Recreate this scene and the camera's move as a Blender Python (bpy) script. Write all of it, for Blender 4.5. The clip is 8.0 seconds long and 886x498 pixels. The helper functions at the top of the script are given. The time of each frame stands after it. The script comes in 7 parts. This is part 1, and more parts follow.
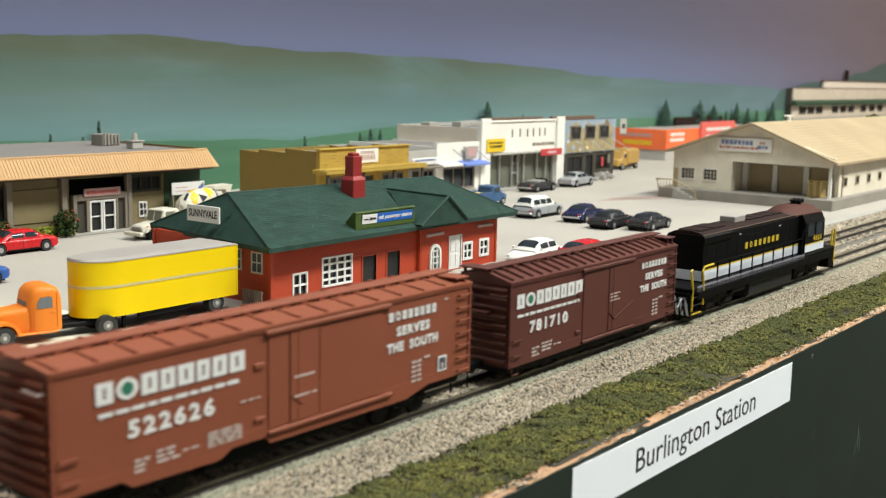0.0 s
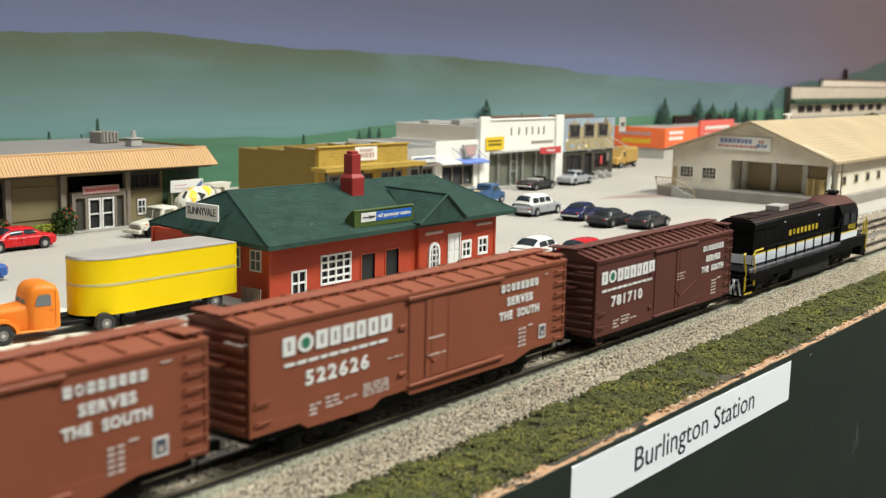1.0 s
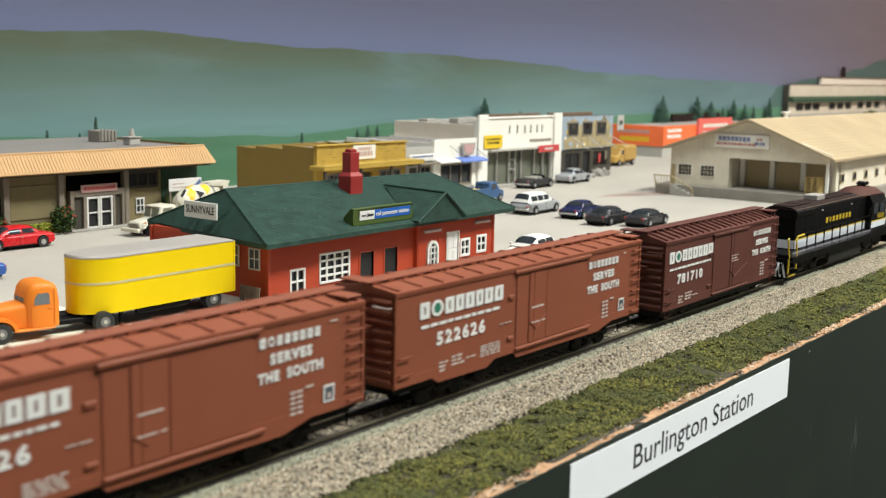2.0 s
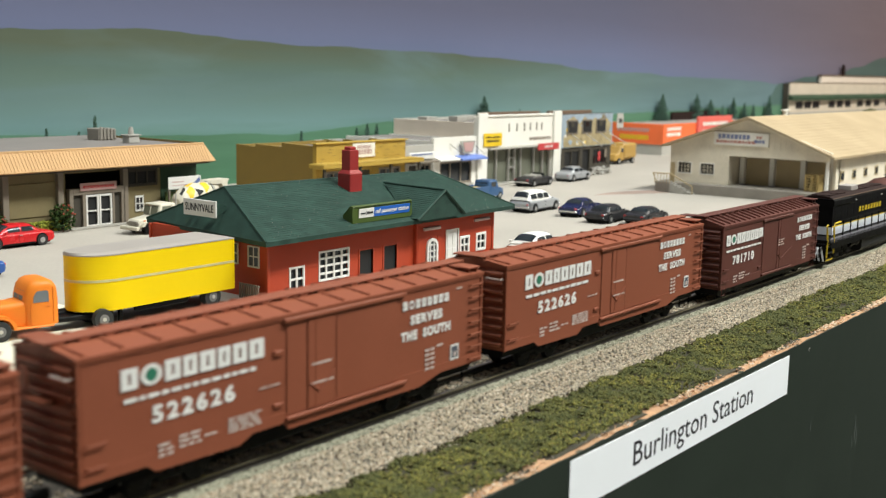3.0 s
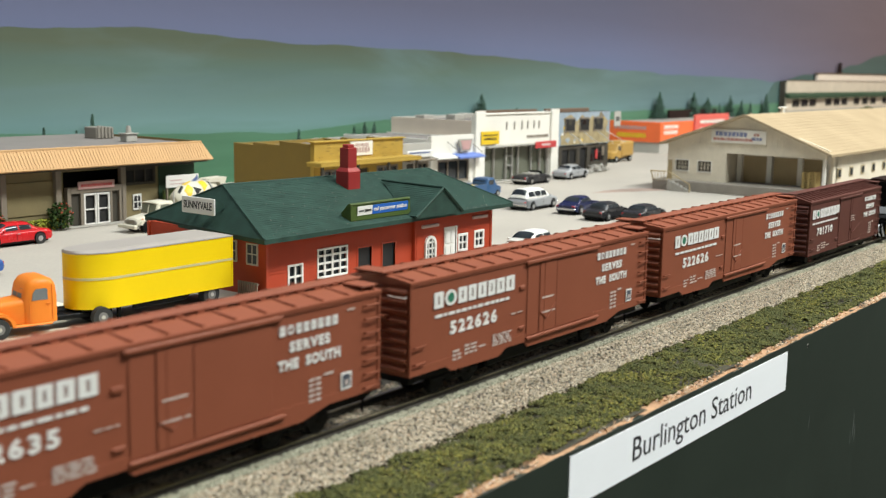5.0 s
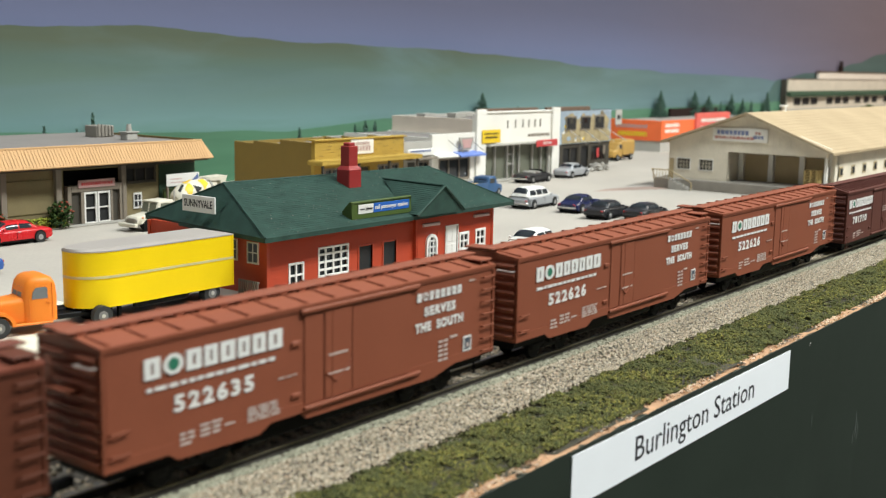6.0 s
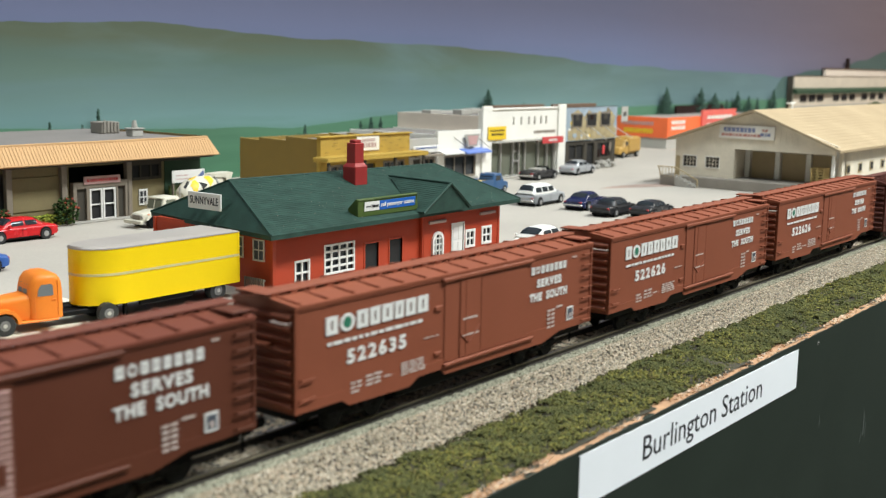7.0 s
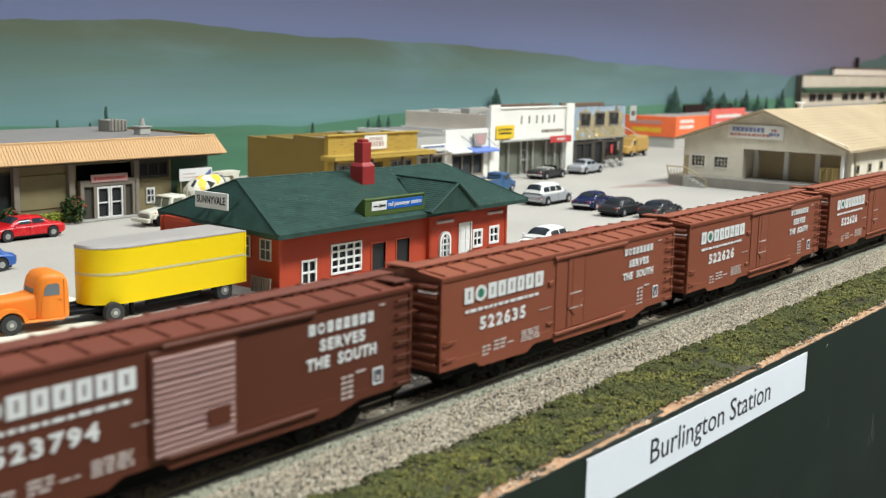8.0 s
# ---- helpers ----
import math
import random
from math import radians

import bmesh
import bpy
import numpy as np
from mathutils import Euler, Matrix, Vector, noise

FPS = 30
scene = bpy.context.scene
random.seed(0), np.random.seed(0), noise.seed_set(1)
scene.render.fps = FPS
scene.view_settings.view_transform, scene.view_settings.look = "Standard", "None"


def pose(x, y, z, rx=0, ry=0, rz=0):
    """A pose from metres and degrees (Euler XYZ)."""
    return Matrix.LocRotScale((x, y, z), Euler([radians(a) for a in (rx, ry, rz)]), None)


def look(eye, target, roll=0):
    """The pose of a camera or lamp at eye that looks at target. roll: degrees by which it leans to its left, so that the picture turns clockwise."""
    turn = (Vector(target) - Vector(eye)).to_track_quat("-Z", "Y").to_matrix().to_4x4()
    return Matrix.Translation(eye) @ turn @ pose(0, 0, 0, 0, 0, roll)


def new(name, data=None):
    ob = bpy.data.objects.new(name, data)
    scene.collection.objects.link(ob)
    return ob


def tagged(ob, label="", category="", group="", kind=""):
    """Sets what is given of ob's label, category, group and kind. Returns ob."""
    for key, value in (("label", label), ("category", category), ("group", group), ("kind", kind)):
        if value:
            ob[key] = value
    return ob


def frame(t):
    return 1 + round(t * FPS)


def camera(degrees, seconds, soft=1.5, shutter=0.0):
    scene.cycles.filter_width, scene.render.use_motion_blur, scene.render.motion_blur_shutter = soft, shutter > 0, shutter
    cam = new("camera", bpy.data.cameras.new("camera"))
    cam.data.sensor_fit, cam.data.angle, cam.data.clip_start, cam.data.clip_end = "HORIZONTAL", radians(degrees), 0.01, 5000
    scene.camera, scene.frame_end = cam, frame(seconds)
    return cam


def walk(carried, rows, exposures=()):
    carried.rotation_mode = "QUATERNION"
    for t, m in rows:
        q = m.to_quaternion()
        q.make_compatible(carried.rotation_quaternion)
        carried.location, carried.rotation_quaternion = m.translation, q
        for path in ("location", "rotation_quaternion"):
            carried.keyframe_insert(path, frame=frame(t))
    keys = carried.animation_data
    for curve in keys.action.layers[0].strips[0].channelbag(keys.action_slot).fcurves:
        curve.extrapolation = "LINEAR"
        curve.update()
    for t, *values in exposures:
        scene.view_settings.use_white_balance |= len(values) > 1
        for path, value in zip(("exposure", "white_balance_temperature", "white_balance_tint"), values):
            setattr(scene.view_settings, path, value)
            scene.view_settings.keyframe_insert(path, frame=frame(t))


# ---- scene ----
S = 1 / 160          # N scale: lengths below are in full-size metres, times S
FOV = 42.56
cam = camera(FOV, 8.0, soft=1.25, shutter=0.5)
cam.data.dof.use_dof = True
cam.data.dof.focus_distance = 58 * S
cam.data.dof.aperture_fstop = 36

# seconds, eye (x along the track, y towards the backdrop, z over the rail), heading, dip, lean
PATH = [
    (0.0, 0.066, -23.049, 10.790, 52.569, 8.668, 1.197),
    (0.5, 0.086, -23.044, 10.833, 52.610, 8.739, 1.302),
    (1.0, 0.082, -23.018, 10.800, 52.643, 8.770, 1.299),
    (1.5, 0.058, -23.023, 10.780, 52.696, 8.798, 1.252),
    (3.0, 0.107, -23.007, 10.701, 52.738, 8.899, 1.179),
    (3.5, 0.162, -22.950, 10.641, 52.753, 8.914, 1.145),
    (4.0, 0.081, -22.975, 10.656, 52.799, 8.950, 1.105),
    (4.5, -0.000, -23.003, 10.646, 52.884, 8.938, 1.089),
    (6.0, 0.147, -22.849, 10.571, 52.858, 9.004, 1.058),
    (6.5, 0.206, -22.768, 10.568, 52.767, 9.089, 1.089),
    (7.0, 0.249, -22.664, 10.607, 52.625, 9.194, 1.139),
    (7.5, 0.338, -22.581, 10.689, 52.414, 9.278, 1.174),
    (8.0, 0.410, -22.552, 10.700, 52.248, 9.317, 1.292),
]


def eye_pose(x, y, z, heading, dip, lean):
    a, b = radians(heading), radians(dip)
    way = Vector((math.sin(a) * math.cos(b), math.cos(a) * math.cos(b), -math.sin(b)))
    eye = Vector((x, y, z)) * S
    return look(eye, eye + way, lean)


# its white balance drifts cooler towards the end
TINT = [(0.0, 0.0, 6500, 10), (3.5, 0.0, 6500, 10), (4.5, 0.0, 6450, 10), (6.0, 0.0, 6320, 10), (7.0, 0.0, 6220, 10), (8.0, 0.0, 6080, 10)]
walk(cam, [(r[0], eye_pose(*r[1:])) for r in PATH], TINT)

# ---- light: unseen lamps over the layout, in an added closed room ----
world = bpy.data.worlds.new("world")
world.use_nodes = True
world.node_tree.nodes["Background"].inputs[0].default_value = (0.9, 0.95, 1.0, 1)
world.node_tree.nodes["Background"].inputs[1].default_value = 0.002
scene.world = world


def unseen_lamp(x, y, z, sx, sy, watts, colour):
    d = bpy.data.lights.new("unseen_lamp", "AREA")
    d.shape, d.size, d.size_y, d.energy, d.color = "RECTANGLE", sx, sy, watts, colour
    ob = new("unseen_lamp", d)
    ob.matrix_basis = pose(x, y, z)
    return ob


# main lamp over the aisle, then a warmer one to the right, both unseen
unseen_lamp(0.65, -0.66, 1.22, 1.0, 0.3, 42, (0.95, 1.0, 0.97))
unseen_lamp(1.85, -0.6, 1.22, 0.8, 0.3, 19, (1.0, 0.9, 0.76))
# fill lamp, added to brighten the left end and its backdrop
unseen_lamp(0.02, 0.2, 1.22, 0.6, 0.3, 8, (0.95, 1.0, 0.97))


# ---- materials ----
def mat(name, col, rough=0.6, var=0.15, scale=1.5, bump=0.0, metal=0.0, fine=12.0, second=None, spec=0.5):
    """Painted or cast surface: broad patches and fine grain in its colour, roughness and relief. Scales are per full-size metre."""
    m = bpy.data.materials.new(name)
    m.use_nodes = True
    nt = m.node_tree
    n, l = nt.nodes, nt.links
    p = n["Principled BSDF"]
    tc = n.new("ShaderNodeTexCoord")
    a = n.new("ShaderNodeTexNoise")
    a.inputs["Scale"].default_value = scale / S
    a.inputs["Detail"].default_value = 5
    b = n.new("ShaderNodeTexNoise")
    b.inputs["Scale"].default_value = fine / S
    b.inputs["Detail"].default_value = 3
    for t in (a, b):
        l.new(tc.outputs["Object"], t.inputs["Vector"])
    add = n.new("ShaderNodeMath")
    add.operation = "MULTIPLY_ADD"
    l.new(b.outputs["Fac"], add.inputs[0])
    add.inputs[1].default_value = 0.6
    l.new(a.outputs["Fac"], add.inputs[2])
    r = n.new("ShaderNodeMapRange")
    r.inputs["From Min"].default_value, r.inputs["From Max"].default_value = 0.45, 1.15
    l.new(add.outputs[0], r.inputs["Value"])
    mix = n.new("ShaderNodeMix")
    mix.data_type = "RGBA"
    l.new(r.outputs["Result"], mix.inputs["Factor"])
    c2 = second or [min(1, c * (1 + var)) for c in col]
    mix.inputs["A"].default_value = (*[c * (1 - var) for c in col], 1) if not second else (*col, 1)
    mix.inputs["B"].default_value = (*c2, 1)
    l.new(mix.outputs["Result"], p.inputs["Base Color"])
    p.inputs["Roughness"].default_value = rough
    p.inputs["Metallic"].default_value = metal
    p.inputs["Specular IOR Level"].default_value = spec
    rr = n.new("ShaderNodeMapRange")
    rr.inputs["To Min"].default_value, rr.inputs["To Max"].default_value = max(0.03, rough - 0.1), min(1, rough + 0.1)
    l.new(a.outputs["Fac"], rr.inputs["Value"])
    l.new(rr.outputs["Result"], p.inputs["Roughness"])
    if bump:
        bn = n.new("ShaderNodeBump")
        bn.inputs["Strength"].default_value = min(1, bump * 10)
        bn.inputs["Distance"].default_value = bump * S
        l.new(add.outputs[0], bn.inputs["Height"])
        l.new(bn.outputs["Normal"], p.inputs["Normal"])
    return m


def glass(name, col=(0.02, 0.025, 0.03), rough=0.08):
    m = bpy.data.materials.new(name)
    m.use_nodes = True
    p = m.node_tree.nodes["Principled BSDF"]
    p.inputs["Base Color"].default_value = (*col, 1)
    p.inputs["Roughness"].default_value = rough
    return m


M = dict(
    car_brown=mat("boxcar_brown", (0.235, 0.068, 0.034), 0.55, 0.08, 0.6, 0.004, spec=0.3),
    car_dark=mat("boxcar_dark_red", (0.1, 0.032, 0.023), 0.55, 0.1, 0.6, 0.004, spec=0.3),
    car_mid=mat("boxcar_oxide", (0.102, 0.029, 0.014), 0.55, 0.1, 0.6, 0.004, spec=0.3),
    white_ink=mat("white_lettering", (0.72, 0.7, 0.66), 0.6, 0.06, 2),
    faint_ink=mat("worn_lettering", (0.52, 0.42, 0.37), 0.6, 0.1, 2),
    green_ink=mat("green_disc", (0.02, 0.16, 0.09), 0.6, 0.05),
    black=mat("black_plastic", (0.005, 0.005, 0.0055), 0.42, 0.3, 2, 0.004, spec=0.12),
    truck=mat("truck_black", (0.013, 0.012, 0.011), 0.65, 0.4, 3, 0.01, spec=0.15),
    rail=mat("nickel_rail", (0.36, 0.31, 0.21), 0.3, 0.25, 1, 0.0, 0.85),
    tie=mat("tie", (0.075, 0.065, 0.046), 0.85, 0.4, 2, 0.02),
    ballast=mat("ballast_stone", (0.3, 0.27, 0.24), 0.9, 0.5, 6, 0.05),
    bed=mat("ballast_bed", (0.13, 0.115, 0.095), 0.95, 0.4, 6, 0.05),
    soil=mat("dark_soil", (0.045, 0.038, 0.022), 0.95, 0.4, 3, 0.05),
    fascia=mat("fascia_green_paint", (0.018, 0.026, 0.018), 0.5, 0.14, 0.2, 0.004, spec=0.3),
    raw=mat("raw_board_edge", (0.42, 0.24, 0.13), 0.9, 0.3, 2, 0.05),
    paper=mat("white_paper", (0.87, 0.88, 0.89), 0.6, 0.02, 0.5),
    ink=mat("black_ink", (0.012, 0.012, 0.013), 0.6, 0.1),
    asphalt=mat("town_ground", (0.385, 0.35, 0.302), 0.9, 0.11, 0.12, 0.02, fine=6),
    station_red=mat("station_red", (0.4, 0.044, 0.012), 0.5, 0.1, 0.5, 0.004),
    chimney_red=mat("chimney_red", (0.3, 0.022, 0.02), 0.5, 0.1, 1, 0.01),
    roof_green=mat("roof_green", (0.022, 0.05, 0.038), 0.65, 0.42, 1.6, 0.03, spec=0.22, fine=16),
    white=mat("white_plastic", (0.72, 0.7, 0.66), 0.5, 0.05, 1),
    shop_white=mat("shop_white", (0.78, 0.75, 0.68), 0.6, 0.06, 0.4, 0.004),
    stucco=mat("grey_stucco", (0.42, 0.4, 0.36), 0.8, 0.08, 0.5, 0.01),
    gold=mat("ochre_siding", (0.42, 0.27, 0.04), 0.7, 0.15, 0.8, 0.01),
    gold_dark=mat("ochre_wall", (0.25, 0.16, 0.032), 0.75, 0.12, 0.5, 0.01),
    tan=mat("tan_shakes", (0.52, 0.31, 0.14), 0.75, 0.12, 0.8, 0.01),
    roof_grey=mat("roof_gravel", (0.2, 0.18, 0.165), 0.95, 0.12, 0.5, 0.02),
    wall_dark=mat("brown_wall", (0.05, 0.042, 0.03), 0.8, 0.2, 0.6, 0.01),
    wall_ochre=mat("ochre_panel", (0.19, 0.15, 0.07), 0.8, 0.15, 0.6, 0.01),
    trim=mat("brown_grey_trim", (0.2, 0.165, 0.125), 0.7, 0.1, 1),
    window=glass("dark_window"),
    blackout=mat("black_panel", (0.008, 0.008, 0.008), 0.7, 0.1),
    concrete=mat("concrete", (0.36, 0.34, 0.3), 0.85, 0.12, 0.6, 0.02),
    walton=mat("warehouse_siding", (0.7, 0.63, 0.5), 0.75, 0.13, 0.9, 0.01, fine=6),
    tin=mat("tan_roof", (0.33, 0.245, 0.14), 0.85, 0.14, 0.16, 0.01, second=(0.47, 0.36, 0.22)),
    garage=mat("tan_roller_door", (0.4, 0.31, 0.17), 0.7, 0.12, 0.6),
    orange=mat("orange_wall", (0.88, 0.16, 0.045), 0.6, 0.1, 0.5),
    yellow=mat("yellow_enamel", (0.76, 0.53, 0.0), 0.5, 0.03, 0.5, spec=0.2),
    truck_orange=mat("orange_enamel", (0.74, 0.2, 0.018), 0.45, 0.05, 0.6, spec=0.3),
    silver_trim=mat("silver_trim", (0.5, 0.48, 0.45), 0.35, 0.1, 1, 0, 0.6),
    trailer_roof=mat("grey_roof_paint", (0.33, 0.295, 0.265), 0.6, 0.08, 0.5),
    tyre=mat("tyre", (0.018, 0.018, 0.018), 0.75, 0.2),
    hub=mat("hub", (0.5, 0.5, 0.5), 0.35, 0.1, 1, 0, 0.7),
    chrome=mat("chrome", (0.6, 0.6, 0.6), 0.2, 0.05, 1, 0, 0.9),
    red_car=mat("red_enamel", (0.5, 0.012, 0.015), 0.25, 0.05),
    navy=mat("navy_enamel", (0.008, 0.013, 0.055), 0.25, 0.1),
    blue_car=mat("blue_enamel", (0.03, 0.09, 0.3), 0.3, 0.1),
    charcoal=mat("charcoal_enamel", (0.018, 0.018, 0.02), 0.3, 0.1),
    silver=mat("silver_enamel", (0.36, 0.37, 0.38), 0.35, 0.05, 1, 0, 0.3),
    car_white=mat("white_enamel", (0.75, 0.73, 0.68), 0.3, 0.04),
    bark=mat("bark", (0.06, 0.04, 0.025), 0.9, 0.3, 3, 0.03),
    sign_green=mat("sign_green", (0.052, 0.085, 0.013), 0.5, 0.1),
    sign_blue=mat("sign_blue", (0.01, 0.1, 0.42), 0.5, 0.05),
    sign_yellow=mat("sign_yellow", (0.75, 0.5, 0.02), 0.5, 0.06),
    sign_red=mat("sign_red", (0.5, 0.05, 0.05), 0.5, 0.06),
    sign_pink=mat("sign_pink", (0.5, 0.3, 0.28), 0.5, 0.06),
    awning_blue=mat("awning_blue", (0.13, 0.2, 0.5), 0.6, 0.06),
    dull_blue=mat("dull_blue_ink", (0.1, 0.14, 0.3), 0.6, 0.06),
    wood_brown=mat("weathered_brown", (0.16, 0.1, 0.065), 0.85, 0.2, 0.8, 0.01),
    wheel_grey=mat("wheel_disc_grey", (0.16, 0.155, 0.15), 0.6, 0.2, 3),
    lintel=mat("pinkish_lintel", (0.46, 0.32, 0.29), 0.6, 0.1, 1),
    faded_blue=mat("faded_blue_print", (0.2, 0.23, 0.38), 0.7, 0.1),
    faded_red=mat("faded_red_print", (0.46, 0.2, 0.16), 0.7, 0.1),
    factory_cream=mat("factory_cream", (0.56, 0.48, 0.38), 0.8, 0.12, 0.4, 0.01),
    rust=mat("roof_oxide", (0.024, 0.013, 0.011), 0.75, 0.35, 0.8, 0.006, spec=0.12),
    loco_yellow=mat("loco_yellow", (0.6, 0.42, 0.02), 0.5, 0.06),
    loco_white=mat("loco_white", (0.72, 0.74, 0.78), 0.45, 0.08),
    loco_black=mat("loco_black", (0.004, 0.0038, 0.004), 0.5, 0.3, 2, 0.004, spec=0.08),
    cab_rust=mat("cab_roof_rust", (0.07, 0.026, 0.019), 0.7, 0.3, 0.8, 0.006, spec=0.2),
    walk_grey=mat("walkway_grey", (0.16, 0.15, 0.17), 0.7, 0.25, 1.5),
    loco_grey=mat("loco_grey", (0.02, 0.02, 0.02), 0.5, 0.3, spec=0.15),
    door_tan=mat("door_bare_tan", (0.3, 0.165, 0.135), 0.55, 0.1, 0.6),
    room=mat("room_paint", (0.15, 0.15, 0.145), 0.9, 0.03, 0.01),
    unseen_floor=mat("unseen_floor_dark", (0.12, 0.11, 0.1), 0.95, 0.2, 0.05),
    cream=mat("cream_road_paint", (0.68, 0.64, 0.5), 0.8, 0.08, 0.5, 0.01),
    ochre_van=mat("ochre_enamel", (0.42, 0.25, 0.06), 0.4, 0.08),
    grey_window=mat("painted_grey_window", (0.13, 0.14, 0.15), 0.4, 0.1),
    store_red=mat("coral_panel", (0.7, 0.13, 0.1), 0.6, 0.08),
    shop_glass=glass("shop_glass", (0.15, 0.155, 0.115), 0.25),
    panel_dark=mat("stencil_dark", (0.06, 0.07, 0.09), 0.6, 0.1),
    scuff=mat("scuff_chalk", (0.05, 0.06, 0.05), 0.8, 0.2),
    apron=mat("pale_concrete_apron", (0.52, 0.5, 0.46), 0.85, 0.08, 0.4, 0.01),
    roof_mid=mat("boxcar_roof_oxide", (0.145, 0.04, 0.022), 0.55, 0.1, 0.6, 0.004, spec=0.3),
    dull_pickup=mat("dull_blue_enamel", (0.03, 0.085, 0.19), 0.4, 0.1),
    rail_side=mat("rail_web_brown", (0.035, 0.028, 0.02), 0.7, 0.3, 2, 0.0),
    mural_blue=mat("faded_blue_mural", (0.3, 0.36, 0.42), 0.7, 0.35, 0.6),
    mural_tan=mat("faded_tan_mural", (0.36, 0.29, 0.16), 0.7, 0.4, 1.2),
    side_beige=mat("beige_render", (0.7, 0.6, 0.5), 0.8, 0.08, 0.4, 0.01),
    wall_green=mat("dark_green_wall", (0.02, 0.05, 0.022), 0.75, 0.3, 0.6, 0.01),
    silver_band=mat("drum_ring_grey", (0.3, 0.3, 0.28), 0.4, 0.1),
    wood_grey=mat("weathered_board", (0.34, 0.27, 0.17), 0.8, 0.15, 1),
    dock_grey=mat("dock_concrete", (0.25, 0.225, 0.19), 0.85, 0.18, 0.6, 0.02),
    mixer_white=mat("mixer_cream", (0.62, 0.58, 0.47), 0.4, 0.12, 1.2),
    silver_band_warm=mat("tarnished_band", (0.52, 0.44, 0.2), 0.45, 0.12, 1),
    trim_white=mat("dull_white_trim", (0.55, 0.53, 0.47), 0.6, 0.08, 1),
    wood=mat("pallet_wood", (0.5, 0.36, 0.14), 0.8, 0.15, 2, 0.01),
)


# ---- geometry ----
class Geo:
    """Vertices and faces of one mesh, in full-size metres."""

    def __init__(self):
        self.v, self.f, self.s = [], [], []

    def add(self, v, f, smooth=False):
        k = len(self.v)
        self.v += [tuple(p) for p in v]
        self.f += [tuple(i + k for i in q) for q in f]
        self.s += [smooth] * len(f)
        return self

    def box(self, x0, x1, y0, y1, z0, z1, c=0.0, m=None):
        if c <= 0:
            v = [(x, y, z) for x in (x0, x1) for y in (y0, y1) for z in (z0, z1)]
            f = [(0, 1, 3, 2), (4, 6, 7, 5), (0, 4, 5, 1), (2, 3, 7, 6), (0, 2, 6, 4), (1, 5, 7, 3)]
        else:
            c = min(c, (x1 - x0) * 0.45, (y1 - y0) * 0.45, (z1 - z0) * 0.45)
            v, ids = [], {}
            for i, x in enumerate((x0, x1)):
                for j, y in enumerate((y0, y1)):
                    for k, z in enumerate((z0, z1)):
                        dx, dy, dz = c * (1 - 2 * i), c * (1 - 2 * j), c * (1 - 2 * k)
                        for a, p in enumerate(((x, y + dy, z + dz), (x + dx, y, z + dz), (x + dx, y + dy, z))):
                            ids[i, j, k, a] = len(v)
                            v.append(p)
            g = ids
            f = []
            for i in (0, 1):
                f.append((g[i, 0, 0, 0], g[i, 1, 0, 0], g[i, 1, 1, 0], g[i, 0, 1, 0]))
                f.append((g[0, i, 0, 1], g[1, i, 0, 1], g[1, i, 1, 1], g[0, i, 1, 1]))
                f.append((g[0, 0, i, 2], g[1, 0, i, 2], g[1, 1, i, 2], g[0, 1, i, 2]))
                for j in (0, 1):
                    f.append((g[i, j, 0, 0], g[i, j, 1, 0], g[i, j, 1, 1], g[i, j, 0, 1]))
                    f.append((g[i, 0, j, 0], g[i, 1, j, 0], g[i, 1, j, 2], g[i, 0, j, 2]))
                    f.append((g[0, i, j, 1], g[1, i, j, 1], g[1, i, j, 2], g[0, i, j, 2]))
                    for k in (0, 1):
                        f.append((g[i, j, k, 0], g[i, j, k, 1], g[i, j, k, 2]))
        if m is not None:
            v = [m @ Vector(p) for p in v]
        return self.add(v, f)

    def prism(self, poly, axis, a, b, smooth=False, m=None):
        """A polygon in the two other axes (in x, y, z order), drawn out along axis from a to b."""
        def at(p, d):
            return {"x": (d, p[0], p[1]), "y": (p[0], d, p[1]), "z": (p[0], p[1], d)}[axis]
        n = len(poly)
        v = [at(p, a) for p in poly] + [at(p, b) for p in poly]
        if m is not None:
            v = [m @ Vector(p) for p in v]
        k = len(self.v)
        self.add(v, [tuple(range(n)), tuple(range(2 * n - 1, n - 1, -1))])
        self.f += [(k + i, k + (i + 1) % n, k + n + (i + 1) % n, k + n + i) for i in range(n)]
        self.s += [smooth] * n
        return self

    def loft(self, rings, smooth=True, caps=True):
        n, k = len(rings[0]), len(self.v)
        for r in rings:
            self.v += [tuple(p) for p in r]
        for j in range(len(rings) - 1):
            for i in range(n):
                self.f.append((k + j * n + i, k + j * n + (i + 1) % n, k + (j + 1) * n + (i + 1) % n, k + (j + 1) * n + i))
                self.s.append(smooth)
        if caps:
            self.f += [tuple(k + i for i in range(n)), tuple(k + (len(rings) - 1) * n + i for i in reversed(range(n)))]
            self.s += [False, False]
        return self

    def cyl(self, c, axis, r, length, n=12, r2=None):
        """A cylinder or cone that starts at c and runs along axis."""
        r2 = r if r2 is None else r2
        rings = []
        for d, q in ((0, r), (length, r2)):
            ring = []
            for i in range(n):
                u, w = q * math.cos(2 * math.pi * i / n), q * math.sin(2 * math.pi * i / n)
                o = {"x": (d, u, w), "y": (u, d, w), "z": (u, w, d)}[axis]
                ring.append((c[0] + o[0], c[1] + o[1], c[2] + o[2]))
            rings.append(ring)
        return self.loft(rings)

